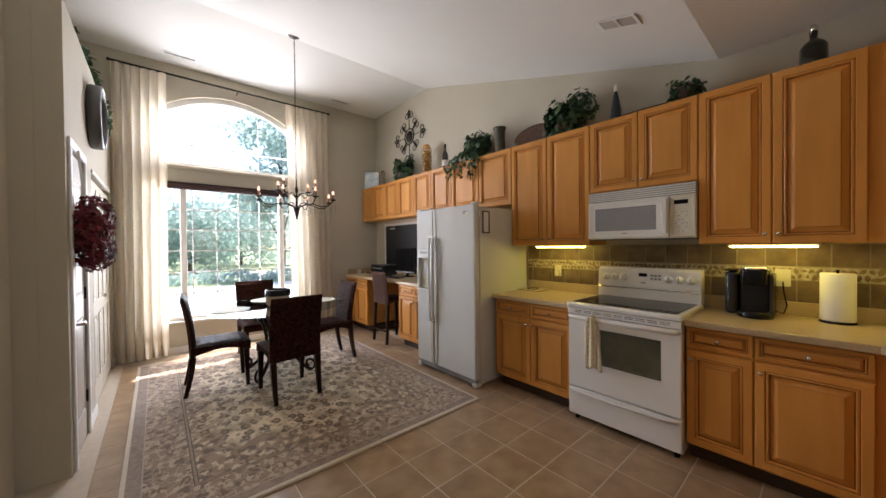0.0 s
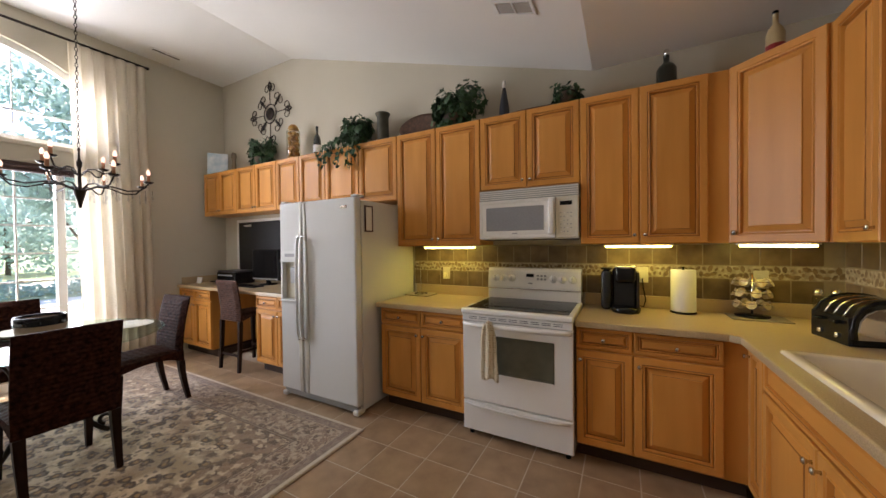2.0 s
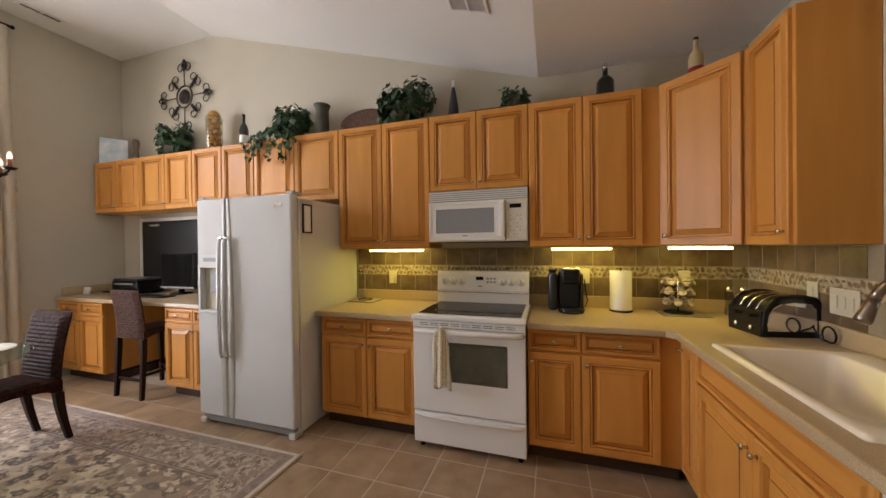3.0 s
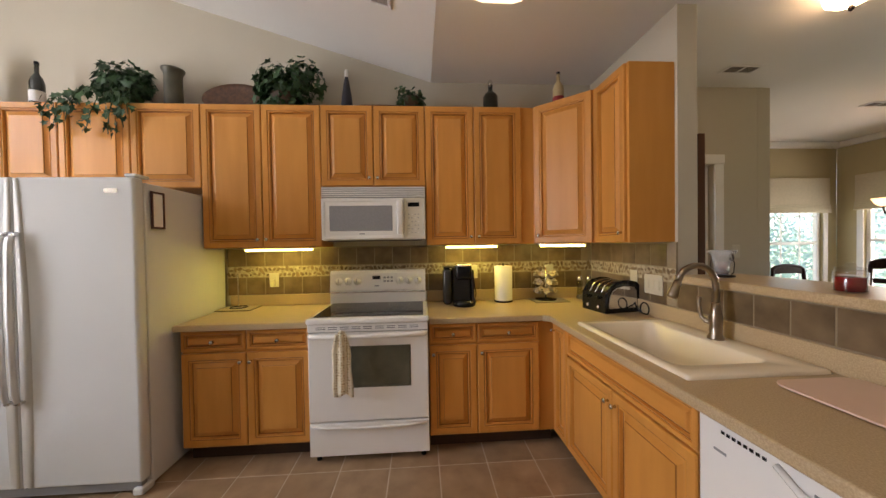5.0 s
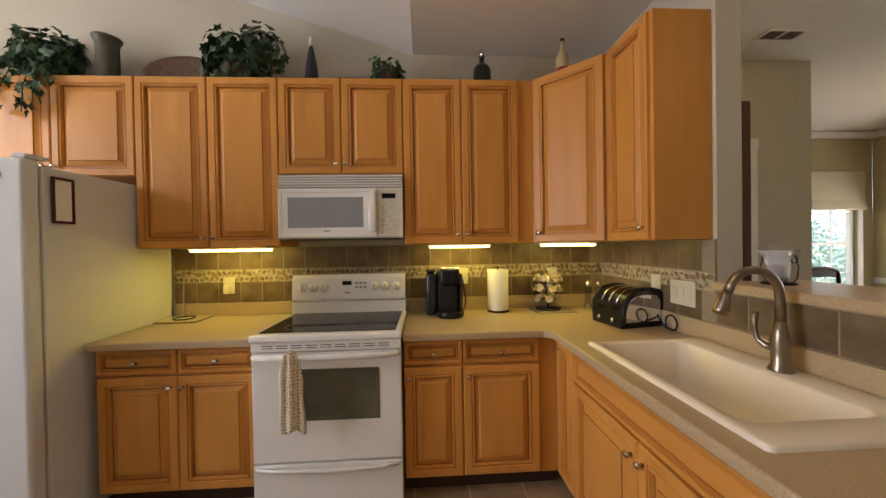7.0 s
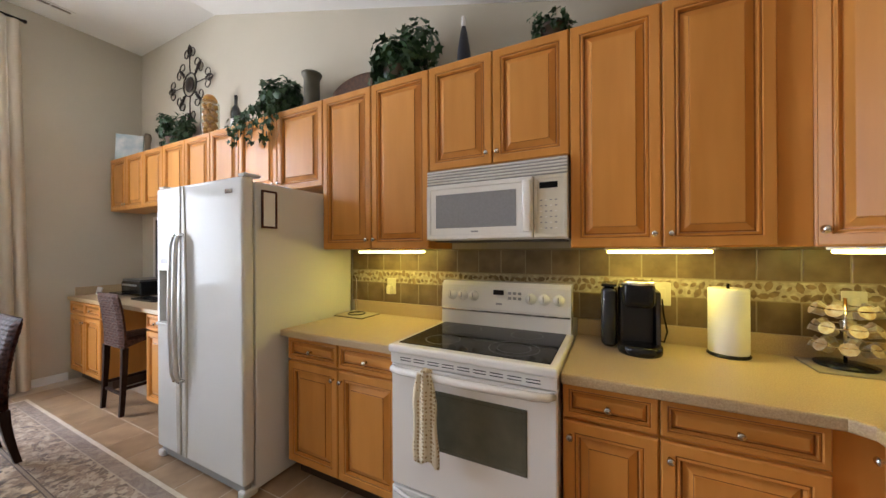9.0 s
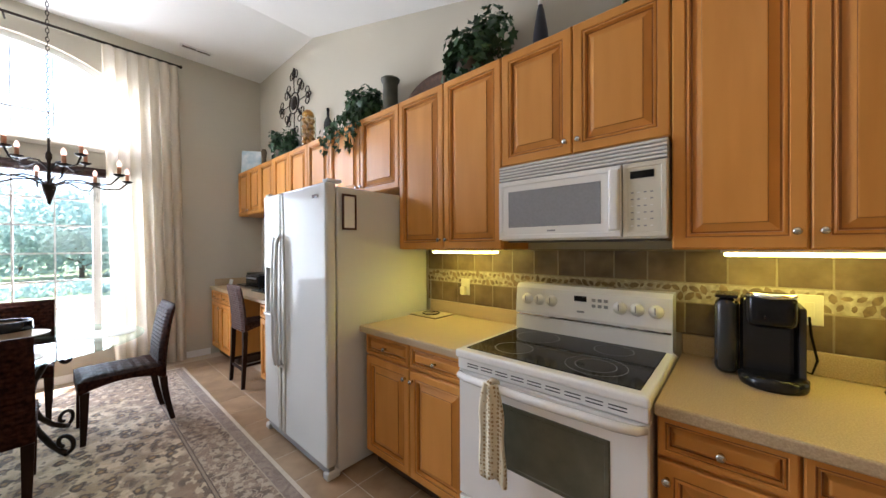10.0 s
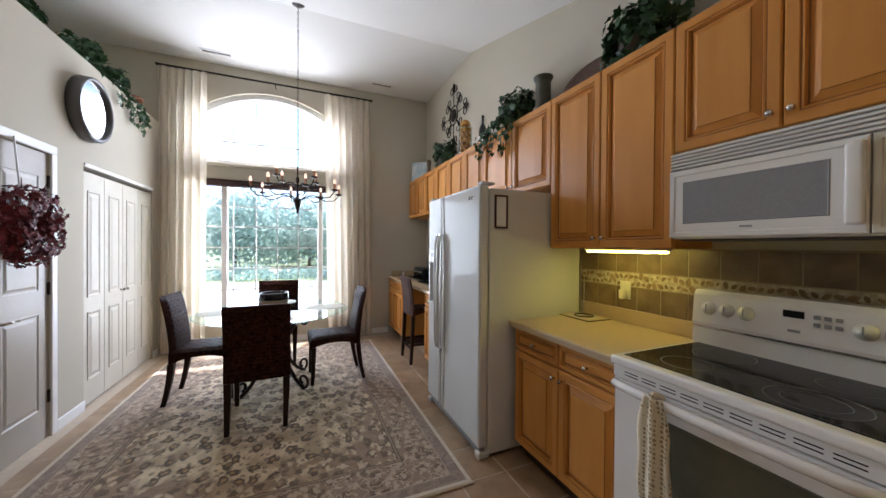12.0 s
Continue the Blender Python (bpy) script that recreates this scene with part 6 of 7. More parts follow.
def chandelier():
    t = thing("chandelier", pose(1.225, 3.90, 0), "dark iron chandelier with lit candle bulbs and crystals", "chandelier")
    part("canopy", lathe([(0, CEIL_HIGH - 0.045), (0.02, CEIL_HIGH - 0.045), (0.06, CEIL_HIGH - 0.03), (0.065, CEIL_HIGH - 0.001), (0, CEIL_HIGH - 0.001)], 24), IRON, t, "", True)
    ch_ = bmesh.new()
    z = 2.16
    i = 0
    while z < CEIL_HIGH - 0.05:
        pts = [(0.008 * math.cos(radians(a)), 0.0, z + 0.018 + 0.018 * math.sin(radians(a))) for a in range(0, 360, 45)]
        if i % 2:
            pts = [(0, x, zz) for x, _, zz in pts]
        tube(pts, 0.0025, 4, ch_, closed=True)
        z += 0.030
        i += 1
    part("chain", ch_, IRON, t, "long iron chain")
    part("stem", lathe([(0, 1.70), (0.008, 1.705), (0.014, 1.74), (0.030, 1.80), (0.036, 1.83), (0.030, 1.845), (0.012, 1.86), (0.009, 2.0), (0.016, 2.02), (0.016, 2.05), (0.008, 2.07), (0.006, 2.13), (0.010, 2.145), (0.004, 2.16), (0, 2.16)], 16), IRON, t, "", True)
    rng = random.Random(9)
    gl = glass("crystal", (0.92, 0.93, 0.95), 0.02)
    for tier, n, R, zb, off in ((0, 8, 0.405, 1.93, 10), (1, 4, 0.23, 2.05, 40)):
        for k in range(n):
            a = radians(off + 360 * k / n)
            c, s = math.cos(a), math.sin(a)
            prof = [(0.012, zb - 0.10), (R * 0.25, zb - 0.055), (R * 0.45, zb - 0.055), (R * 0.68, zb - 0.085), (R * 0.88, zb - 0.075), (R, zb - 0.02)]
            arm = part("arm", tube([(c * r, s * r, zz) for r, zz in prof], 0.006, 6), IRON, t, "", True)
            part("drip_pan", lathe([(0, zb - 0.02), (0.02, zb - 0.018), (0.034, zb - 0.006), (0.034, zb - 0.003), (0.015, zb - 0.008), (0, zb - 0.008)], 14, (c * R, s * R, 0)), IRON, arm, "", True)
            part("sleeve", lathe([(0, zb - 0.008), (0.011, zb - 0.008), (0.011, zb + 0.05), (0, zb + 0.05)], 10, (c * R, s * R, 0)), material("candle_sleeve", (0.45, 0.20, 0.10), 0.6), arm, "amber candle sleeve", True)
            part("bulb", lathe([(0, zb + 0.05), (0.009, zb + 0.052), (0.014, zb + 0.066), (0.010, zb + 0.084), (0.003, zb + 0.098), (0, zb + 0.099)], 10, (c * R, s * R, 0)), BULB, arm, "glowing candle bulb", True)
            for q in (0.38, 0.55, 0.75, 0.95, 1.06):
                x, y = c * R * q, s * R * q
                zz = zb - 0.10 - 0.02 * rng.random()
                part("crystal", lathe([(0, zz), (0.009, zz - 0.018), (0.004, zz - 0.045), (0, zz - 0.05)], 6, (x, y, 0)), gl, arm)
                part("hook", tube([(x, y, zz), (x, y, zz + 0.035)], 0.001, 4), IRON, arm)


chandelier()


# ---- curtains, rod and shade ----
def curtain_cloth():
    mat = bpy.data.materials.new("sheer_linen")
    mat.use_nodes = True
    nt = mat.node_tree
    nt.nodes.clear()
    o = nt.nodes.new("ShaderNodeOutputMaterial")
    mx = nt.nodes.new("ShaderNodeMixShader")
    mx.inputs[0].default_value = 0.42
    d = nt.nodes.new("ShaderNodeBsdfDiffuse")
    tr = nt.nodes.new("ShaderNodeBsdfTranslucent")
    n = nt.nodes.new("ShaderNodeTexNoise")
    n.inputs["Scale"].default_value = 40
    co = nt.nodes.new("ShaderNodeTexCoord")
    mp = nt.nodes.new("ShaderNodeMapping")
    mp.inputs["Scale"].default_value = (1, 1, 0.15)
    rp = nt.nodes.new("ShaderNodeValToRGB")
    rp.color_ramp.elements[0].color, rp.color_ramp.elements[1].color = (0.66, 0.58, 0.46, 1), (0.78, 0.72, 0.60, 1)
    nt.links.new(co.outputs["Object"], mp.inputs[0])
    nt.links.new(mp.outputs[0], n.inputs["Vector"])
    nt.links.new(n.outputs[0], rp.inputs[0])
    nt.links.new(rp.outputs[0], d.inputs[0])
    nt.links.new(rp.outputs[0], tr.inputs[0])
    nt.links.new(d.outputs[0], mx.inputs[1])
    nt.links.new(tr.outputs[0], mx.inputs[2])
    nt.links.new(mx.outputs[0], o.inputs[0])
    return mat


CLOTH = curtain_cloth()


def curtain(x0, x1, b0, b1, folds, seed, label):
    t = thing("curtain", pose(0, 0, 0), label, "curtain", "curtains")
    rng = random.Random(seed)
    n, m = folds * 12, 22
    ph = [rng.uniform(-0.5, 0.5) for _ in range(folds + 2)]
    b = bmesh.new()
    g = []
    for j in range(m + 1):
        v = j / m
        z = 3.60 - (3.60 - 0.025) * v
        row = []
        for i in range(n + 1):
            u = i / n
            f = u * folds
            k = int(f)
            amp = (0.028 + 0.022 * v) * (0.75 + 0.5 * abs(ph[k]))
            w = math.sin(2 * math.pi * f + ph[k] * v)
            pinch = math.exp(-((v - 0.02) / 0.02) ** 2) * 0.5
            x = (x0 + (x1 - x0) * u) * (1 - v) + (b0 + (b1 - b0) * u) * v + 0.012 * math.cos(2 * math.pi * f) * (1 - pinch)
            row.append(b.verts.new((x, 5.455 + amp * w * (1 - pinch) + 0.01 * math.sin(3 * v + k), z)))
        g.append(row)
    for p, q in zip(g, g[1:]):
        for i in range(n):
            b.faces.new((p[i], q[i], q[i + 1], p[i + 1]))
    part("cloth", b, CLOTH, t, "", True)


curtain(-0.385, 0.12, -0.385, 0.10, 6, 3, "floor-length sheer cream pleated curtain beside the window")
curtain(1.545, 2.20, 1.62, 2.26, 7, 4, "floor-length sheer cream pleated curtain beside the window")


def rod():
    t = thing("curtain_rod", pose(0, 0, 0), "thin dark bronze curtain rod above the window", "curtain rod")
    part("pole", tube([(-0.38, 5.455, 3.615), (2.23, 5.455, 3.615)], 0.013, 10), IRON, t, "", True)
    for x, s in ((-0.38, -1), (2.23, 1)):
        part("finial", lathe([(0, 0), (0.018, 0.0), (0.02, 0.012), (0.012, 0.022), (0, 0.024)], 14, m=pose(x, 5.455, 3.615, 0, 90 * s)), IRON, t, "", True)
    for x in (-0.30, 0.92, 2.15):
        part("bracket", tube([(x, 5.455, 3.60), (x, 5.50, 3.595), (x, WY - 0.002, 3.60)], 0.008, 6), IRON, t)
    s = thing("rolled_shade", pose(0, 0, 0), "dark brown woven shade rolled up at the window head", "window shade")
    part("roll", tube([(0.0, 5.535, 2.20), (1.77, 5.535, 2.20)], 0.036, 14), material("brown_bamboo", (0.055, 0.022, 0.018), 0.6, scale=40, stretch=(1, 8, 8)), s, "", True)
    part("headrail", bx(0.0, 1.77, 5.515, 5.575, 2.232, 2.262, 0.004), material("brown_headrail", (0.06, 0.028, 0.02), 0.5), s)
    v = thing("window_moulding", pose(0, 0, 0), "beige painted moulding between the windows", "moulding", kind="structure")
    part("strip", bx(WIN0, WIN1, WY - 0.018, WY - 0.001, 2.44, 2.485, 0.005), WALL, v)
    part("strip", bx(WIN0, WIN1, WY - 0.012, WY - 0.001, 2.275, 2.30, 0.003), WALL, v)


rod()


# ---- closet wall: doors, wreath, round mirror, ledge plants ----
def panel_door(w, h, panels, mat, parent):
    d = part("leaf", bx(0, w, 0.006, 0.038, 0, h, 0.002, 1), mat, parent)
    for x0, x1, z0, z1 in panels:
        p = part("panel", loops(bmesh.new(), x1 - x0, z1 - z0, [(0, -0.0055), (0.0, 0.001), (0.008, 0.001), (0.016, -0.004), (0.026, -0.004), (0.045, 0.001)], x0, z0), mat, d)
    return d


WEST = 90


def doors():
    t = thing("door_1", pose(LX, 3.07, 0, 0, 0, WEST), "narrow grey-taupe panelled pantry door with dark hinges", "door", kind="structure")
    w, h = 0.506, 2.02
    d = panel_door(w, h, [(0.09, w - 0.09, 0.22, 0.90), (0.09, w - 0.09, 1.05, 1.86)], material("grey_taupe_paint", (0.45, 0.41, 0.345), 0.4, vary=0.03, scale=4), t)
    for z in (0.25, 1.02, 1.78):
        part("hinge", bx(w - 0.008, w + 0.012, -0.006, 0.006, z, z + 0.09, 0.002, 1), IRON, d)
    hd = bmesh.new()
    lathe([(0, 0), (0.026, 0), (0.024, 0.008), (0.010, 0.012), (0.010, 0.045), (0, 0.046)], 16, bm=hd, m=pose(0.06, 0.006, 0.90, 90))
    tube([(0.06, -0.036, 0.90), (0.10, -0.042, 0.902), (0.165, -0.040, 0.90)], [0.010, 0.009, 0.007], 8, hd)
    part("handle", hd, NICKEL, d, "nickel lever handle", True)
    cs = thing("trim", pose(LX, 3.07, 0, 0, 0, WEST), "white door casing", "trim", kind="structure")
    for x0, x1, z0, z1 in ((-0.062, -0.003, 0, 2.03), (0.513, 0.572, 0, 2.03), (-0.062, 0.572, 2.031, 2.09)):
        part("casing", bx(x0, x1, -0.016, -0.001, z0, z1, 0.005), TRIM, cs)
    BIFOLD = material("cream_bifold_paint", (0.62, 0.575, 0.475), 0.45, vary=0.03, scale=4)
    b = thing("door_2", pose(LX, 3.99, 0, 0, 0, WEST), "cream bifold closet door with four panelled leaves", "door", kind="structure")
    lw = (5.36 - 3.99) / 4
    for k in range(4):
        dd = part("leaf", bx(k * lw + 0.002, (k + 1) * lw - 0.002, 0.012, 0.045, 0.015, 1.995, 0.003, 1), BIFOLD, b)
        for z0, z1 in ((0.22, 0.80), (0.93, 1.84)):
            part("panel", loops(bmesh.new(), lw - 0.15, z1 - z0, [(0, -0.0115), (0.0, -0.006), (0.008, -0.006), (0.018, -0.0115), (0.028, -0.0115), (0.052, -0.004)], k * lw + 0.075, z0), BIFOLD, dd)
        if k in (1, 2):
            part("knob", lathe([(0, 0), (0.010, 0), (0.008, 0.012), (0.016, 0.02), (0.012, 0.032), (0, 0.033)], 14, m=pose(k * lw + (lw - 0.04 if k == 1 else 0.04), 0.012, 0.93, 90)), NICKEL, dd, "", True)
    hc = thing("trim", pose(LX, 3.99, 0, 0, 0, WEST), "thin white head trim over the closet", "trim", kind="structure")
    part("head_strip", bx(-0.004, 1.374, -0.012, -0.001, 2.031, 2.062, 0.004, 1), TRIM, hc)
    for y0, y1 in ((3.645, 3.985), (5.365, WY - 0.002)):
        bb = thing("baseboard", pose(LX, y0, 0, 0, 0, WEST), "white painted baseboard", "baseboard", kind="structure")
        part("board", bx(0, y1 - y0, -0.014, -0.001, 0, 0.085, 0.005), TRIM, bb)
    bb = thing("baseboard", pose(0, 0, 0), "white painted baseboard under the window", "baseboard", kind="structure")
    part("board", bx(LX + 0.001, 2.55, WY - 0.014, WY - 0.001, 0, 0.085, 0.005), TRIM, bb)


doors()


def wreath():
    t = thing("wreath", pose(LX + 0.02, 3.23, 1.50), "full dark red berry wreath hung on the pantry door", "wreath")
    part("hanger", tube([(0.0, 0.0, 0.55), (0.012, 0.0, 0.40), (0.03, 0.0, 0.18), (0.03, 0.0, 0.10)], 0.012, 6, flat=0.3), TRIM, t, "white door hanger")
    rng = random.Random(21)
    b = bmesh.new()
    for i in range(900):
        a = rng.uniform(0, 2 * math.pi)
        q = rng.uniform(0, 2 * math.pi)
        rr = 0.105 * rng.uniform(0.5, 1.1)
        R = 0.155 + rr * math.cos(q)
        p = Vector((0.075 + 0.8 * rr * math.sin(q), R * math.cos(a), R * math.sin(a)))
        nrm = Vector((math.sin(q) + 0.2, math.cos(q) * math.cos(a), math.cos(q) * math.sin(a)))
        leaf(b, p, nrm + Vector((rng.uniform(-.6, .6), rng.uniform(-.6, .6), rng.uniform(-.6, .6))), Vector((rng.uniform(-1, 1), rng.uniform(-1, 1), rng.uniform(-1, 1))), rng.uniform(0.03, 0.05))
    for i in range(16):
        a = rng.uniform(0, 2 * math.pi)
        p = Vector((0.08, 0.24 * math.cos(a), 0.24 * math.sin(a)))
        tube([p, p + Vector((0.01, 0.06 * math.cos(a), 0.06 * math.sin(a)))], [0.004, 0.002], 4, b)
    part("petals", b, RED, t)


wreath()


def round_mirror():
    t = thing("round_mirror", pose(LX + 0.002, 4.00, 2.50, 0, 90), "round wall mirror in a thick dark pewter frame", "mirror")
    part("frame", lathe([(0.226, 0.0), (0.258, 0.0), (0.264, 0.012), (0.262, 0.075), (0.254, 0.086), (0.236, 0.087), (0.226, 0.072), (0.226, 0.0)], 48), material("pewter_frame", (0.10, 0.095, 0.09), 0.35, 0.7), t, "", True)
    part("glass", lathe([(0, 0.060), (0.2255, 0.060), (0.2255, 0.050), (0, 0.050)], 48), CHROME, t, "mirror glass")


round_mirror()


def ledge_things():
    zz = LEDGE
    rngv = [[(0.02, 0.1, 0.1), (0.16, 0.16, 0.06), (0.22, 0.20, -0.05), (0.23, 0.22, -0.16)], [(0.02, 0.3, 0.1), (0.16, 0.36, 0.04), (0.22, 0.40, -0.06), (0.22, 0.42, -0.20)], [(0.02, -0.1, 0.1), (0.16, -0.1, 0.08), (0.2, -0.06, 0.0)]]
    rngd = [[(0.02, 0.0, 0.1), (0.17, 0.02, 0.05), (0.22, 0.04, -0.10), (0.22, 0.06, -0.28)], [(0.02, 0.2, 0.1), (0.17, 0.26, 0.05), (0.22, 0.29, -0.10), (0.22, 0.31, -0.30)]]
    for (y, r, n, s, lab, vines) in ((3.15, (0.13, 0.22, 0.20), 120, 31, "ivy garland plant on the high ledge", ()), (3.55, (0.13, 0.22, 0.22), 130, 32, "ivy plant with dried flowers on the high ledge", ()),
                                     (4.30, (0.17, 0.28, 0.26), 200, 33, "trailing ivy plant spilling over the high ledge", rngv), (4.72, (0.17, 0.24, 0.20), 170, 34, "trailing ivy plant spilling over the high ledge", rngv + rngd)):
        t = thing("potted_plant", pose(LX - 0.18, y, zz), lab, "plant", "ledge plants")
        part("pot", lathe([(0, 0), (0.06, 0), (0.085, 0.10), (0.078, 0.10), (0, 0.09)], 16), TERRA, t, "", True)
        part("foliage", foliage(random.Random(s), (0, 0, r[2] * 0.42), r, n * 3, 0.058, vines), LEAF, t)
    for y in (4.62, 4.84):
        t = thing("glass_ball", pose(LX - 0.06, y, zz), "clear glass ornament ball on the high ledge", "ornament", "glass ornaments")
        b = bmesh.new()
        bmesh.ops.create_uvsphere(b, u_segments=20, v_segments=12, radius=0.06, matrix=Matrix.Translation((0, 0, 0.06)))
        part("ball", b, glass("ornament_glass", (0.9, 0.9, 0.9), 0.02), t, "", True)
    p = thing("clay_pot", pose(LX - 0.12, 5.18, zz), "small terracotta pot on the high ledge", "pot")
    part("pot_body", lathe([(0, 0), (0.06, 0), (0.085, 0.11), (0.092, 0.11), (0.092, 0.145), (0.08, 0.145), (0.07, 0.10), (0, 0.10)], 20), material("terracotta", (0.28, 0.12, 0.06), 0.8, scale=20), p, "", True)


ledge_things()


# ---- ceiling registers ----
def register(m, w, d, label, slats=8):
    t = thing("ceiling_vent", m, label, "vent", "ceiling vents")
    part("backing", bx(0.02, w - 0.02, 0.02, d - 0.02, -0.003, -0.001), material("vent_dark", (0.05, 0.045, 0.04), 0.8), t)
    for x0, x1, y0, y1 in ((0, w, 0, 0.02), (0, w, d - 0.02, d), (0, 0.02, 0.02, d - 0.02), (w - 0.02, w, 0.02, d - 0.02)):
        part("frame", bx(x0, x1, y0, y1, -0.010, -0.001, 0.002, 1), TRIM, t)
    for i in range(slats):
        y = 0.026 + (d - 0.052) * (i + 0.5) / slats
        b = bx(0.021, w - 0.021, -0.003, 0.003, -0.0008, 0.0008)
        bmesh.ops.transform(b, matrix=pose(0, y, -0.0065, 35), verts=b.verts)
        part("slat", b, material("vent_slat", (0.45, 0.40, 0.34), 0.5), t)
    part("divider", bx(w / 2 - 0.006, w / 2 + 0.006, 0.02, d - 0.02, -0.0105, -0.004), TRIM, t)


slope = math.degrees(math.atan2(CEIL_HIGH - CEIL_LOW, RIDGE - FOLD))
register(Matrix.Translation((2.30, 0.74, CEIL_LOW + (0.74 - FOLD) * (CEIL_HIGH - CEIL_LOW) / (RIDGE - FOLD))) @ pose(0, 0, 0, slope) @ pose(0.13, 0, 0, 0, 0, 90), 0.26, 0.15, "white ceiling air register with dark slots")
register(pose(0.10, 5.22, CEIL_HIGH), 0.34, 0.09, "long narrow white ceiling register", 4)
register(pose(2.20, 5.22, CEIL_HIGH), 0.32, 0.09, "long narrow white ceiling register", 4)
register(pose(2.82, -1.84, CEIL_LOW, 0, 0, -90), 0.28, 0.13, "white ceiling air register with dark slots")
register(pose(3.42, -3.95, CEIL_LOW, 0, 0, -90), 0.28, 0.13, "white ceiling air register with dark slots")


# ---- kitchen ceiling light ----
def kitchen_light():
    t = thing("ceiling_fluorescent_light", pose(0.93, 0.0, CEIL_LOW), "lit wraparound fluorescent ceiling light over the kitchen", "ceiling light")
    part("housing", bx(0, 1.22, -0.05, 0.37, -0.022, -0.001, 0.004), TRIM, t)
    b = bmesh.new()
    prof = [(0.0, -0.0225), (0.03, -0.07), (0.08, -0.085), (0.24, -0.085), (0.29, -0.07), (0.32, -0.0225)]
    ends = []
    for x in (0.02, 1.20):
        ends.append([b.verts.new((x, y, z)) for y, z in prof])
    for i in range(len(prof) - 1):
        b.faces.new((ends[0][i], ends[1][i], ends[1][i + 1], ends[0][i + 1]))
    b.faces.new(ends[0])
    b.faces.new(ends[1][::-1])
    bmesh.ops.recalc_face_normals(b, faces=b.faces)
    part("diffuser", b, CEILTUBE, t, "glowing warm white diffuser")
    for x in (0.0, 1.2005):
        part("end_cap", bx(x, x + 0.0195, 0.33, 0.40, -0.055, -0.0225, 0.004), TRIM, t)


kitchen_light()


# ---- the dining room past the bar ----
def far_window(m, w, h, label, name):
    t = thing(name, m, label, "window", kind="structure")
    for x0, x1, z0, z1 in ((0, w, 0, 0.05), (0, w, h - 0.05, h), (0, 0.05, 0.05, h - 0.05), (w - 0.05, w, 0.05, h - 0.05), (0.05, w - 0.05, h / 2 - 0.02, h / 2 + 0.02)):
        part("window_frame", bx(x0, x1, 0.03, 0.08, z0, z1, 0.004, 1), TRIM, t)
    for x in (w / 3, 2 * w / 3):
        part("muntin", bx(x - 0.007, x + 0.007, 0.045, 0.06, 0.05, h - 0.05), TRIM, t)
    for z in (h * 0.25, h * 0.75):
        part("muntin", bx(0.05, w - 0.05, 0.046, 0.059, z - 0.007, z + 0.007), TRIM, t)
    for x0, x1, z0, z1 in ((-0.07, -0.001, -0.07, h + 0.07), (w + 0.001, w + 0.07, -0.07, h + 0.07), (0, w, -0.07, -0.001), (0, w, h + 0.001, h + 0.07)):
        part("casing", bx(x0, x1, -0.016, -0.001, z0, z1, 0.004, 1), TRIM, t)
    s = thing("roman_shade", m, "cream folded roman shade on a dining window", "window shade", "roman shades")
    cl = material("cream_shade", (0.62, 0.56, 0.42), 0.9, vary=0.04, scale=30)
    zt = h + 0.16
    part("fabric", bx(-0.08, w + 0.08, -0.030, -0.018, h * 0.83, zt, 0.004, 1), cl, s)
    for i in range(4):
        z = h * 0.78 + i * 0.028
        part("fold", bx(-0.08, w + 0.08, -0.06 + 0.006 * i, -0.0305, z, z + 0.034, 0.012, 2), cl, s)


far_window(pose(4.50, -5.40, 0.62, 0, 0, SOUTH), 1.0, 1.46, "white double-hung dining window", "window_3")
far_window(pose(4.80, -4.30, 0.55, 0, 0, EAST), 0.88, 1.53, "white double-hung dining window", "window_4")


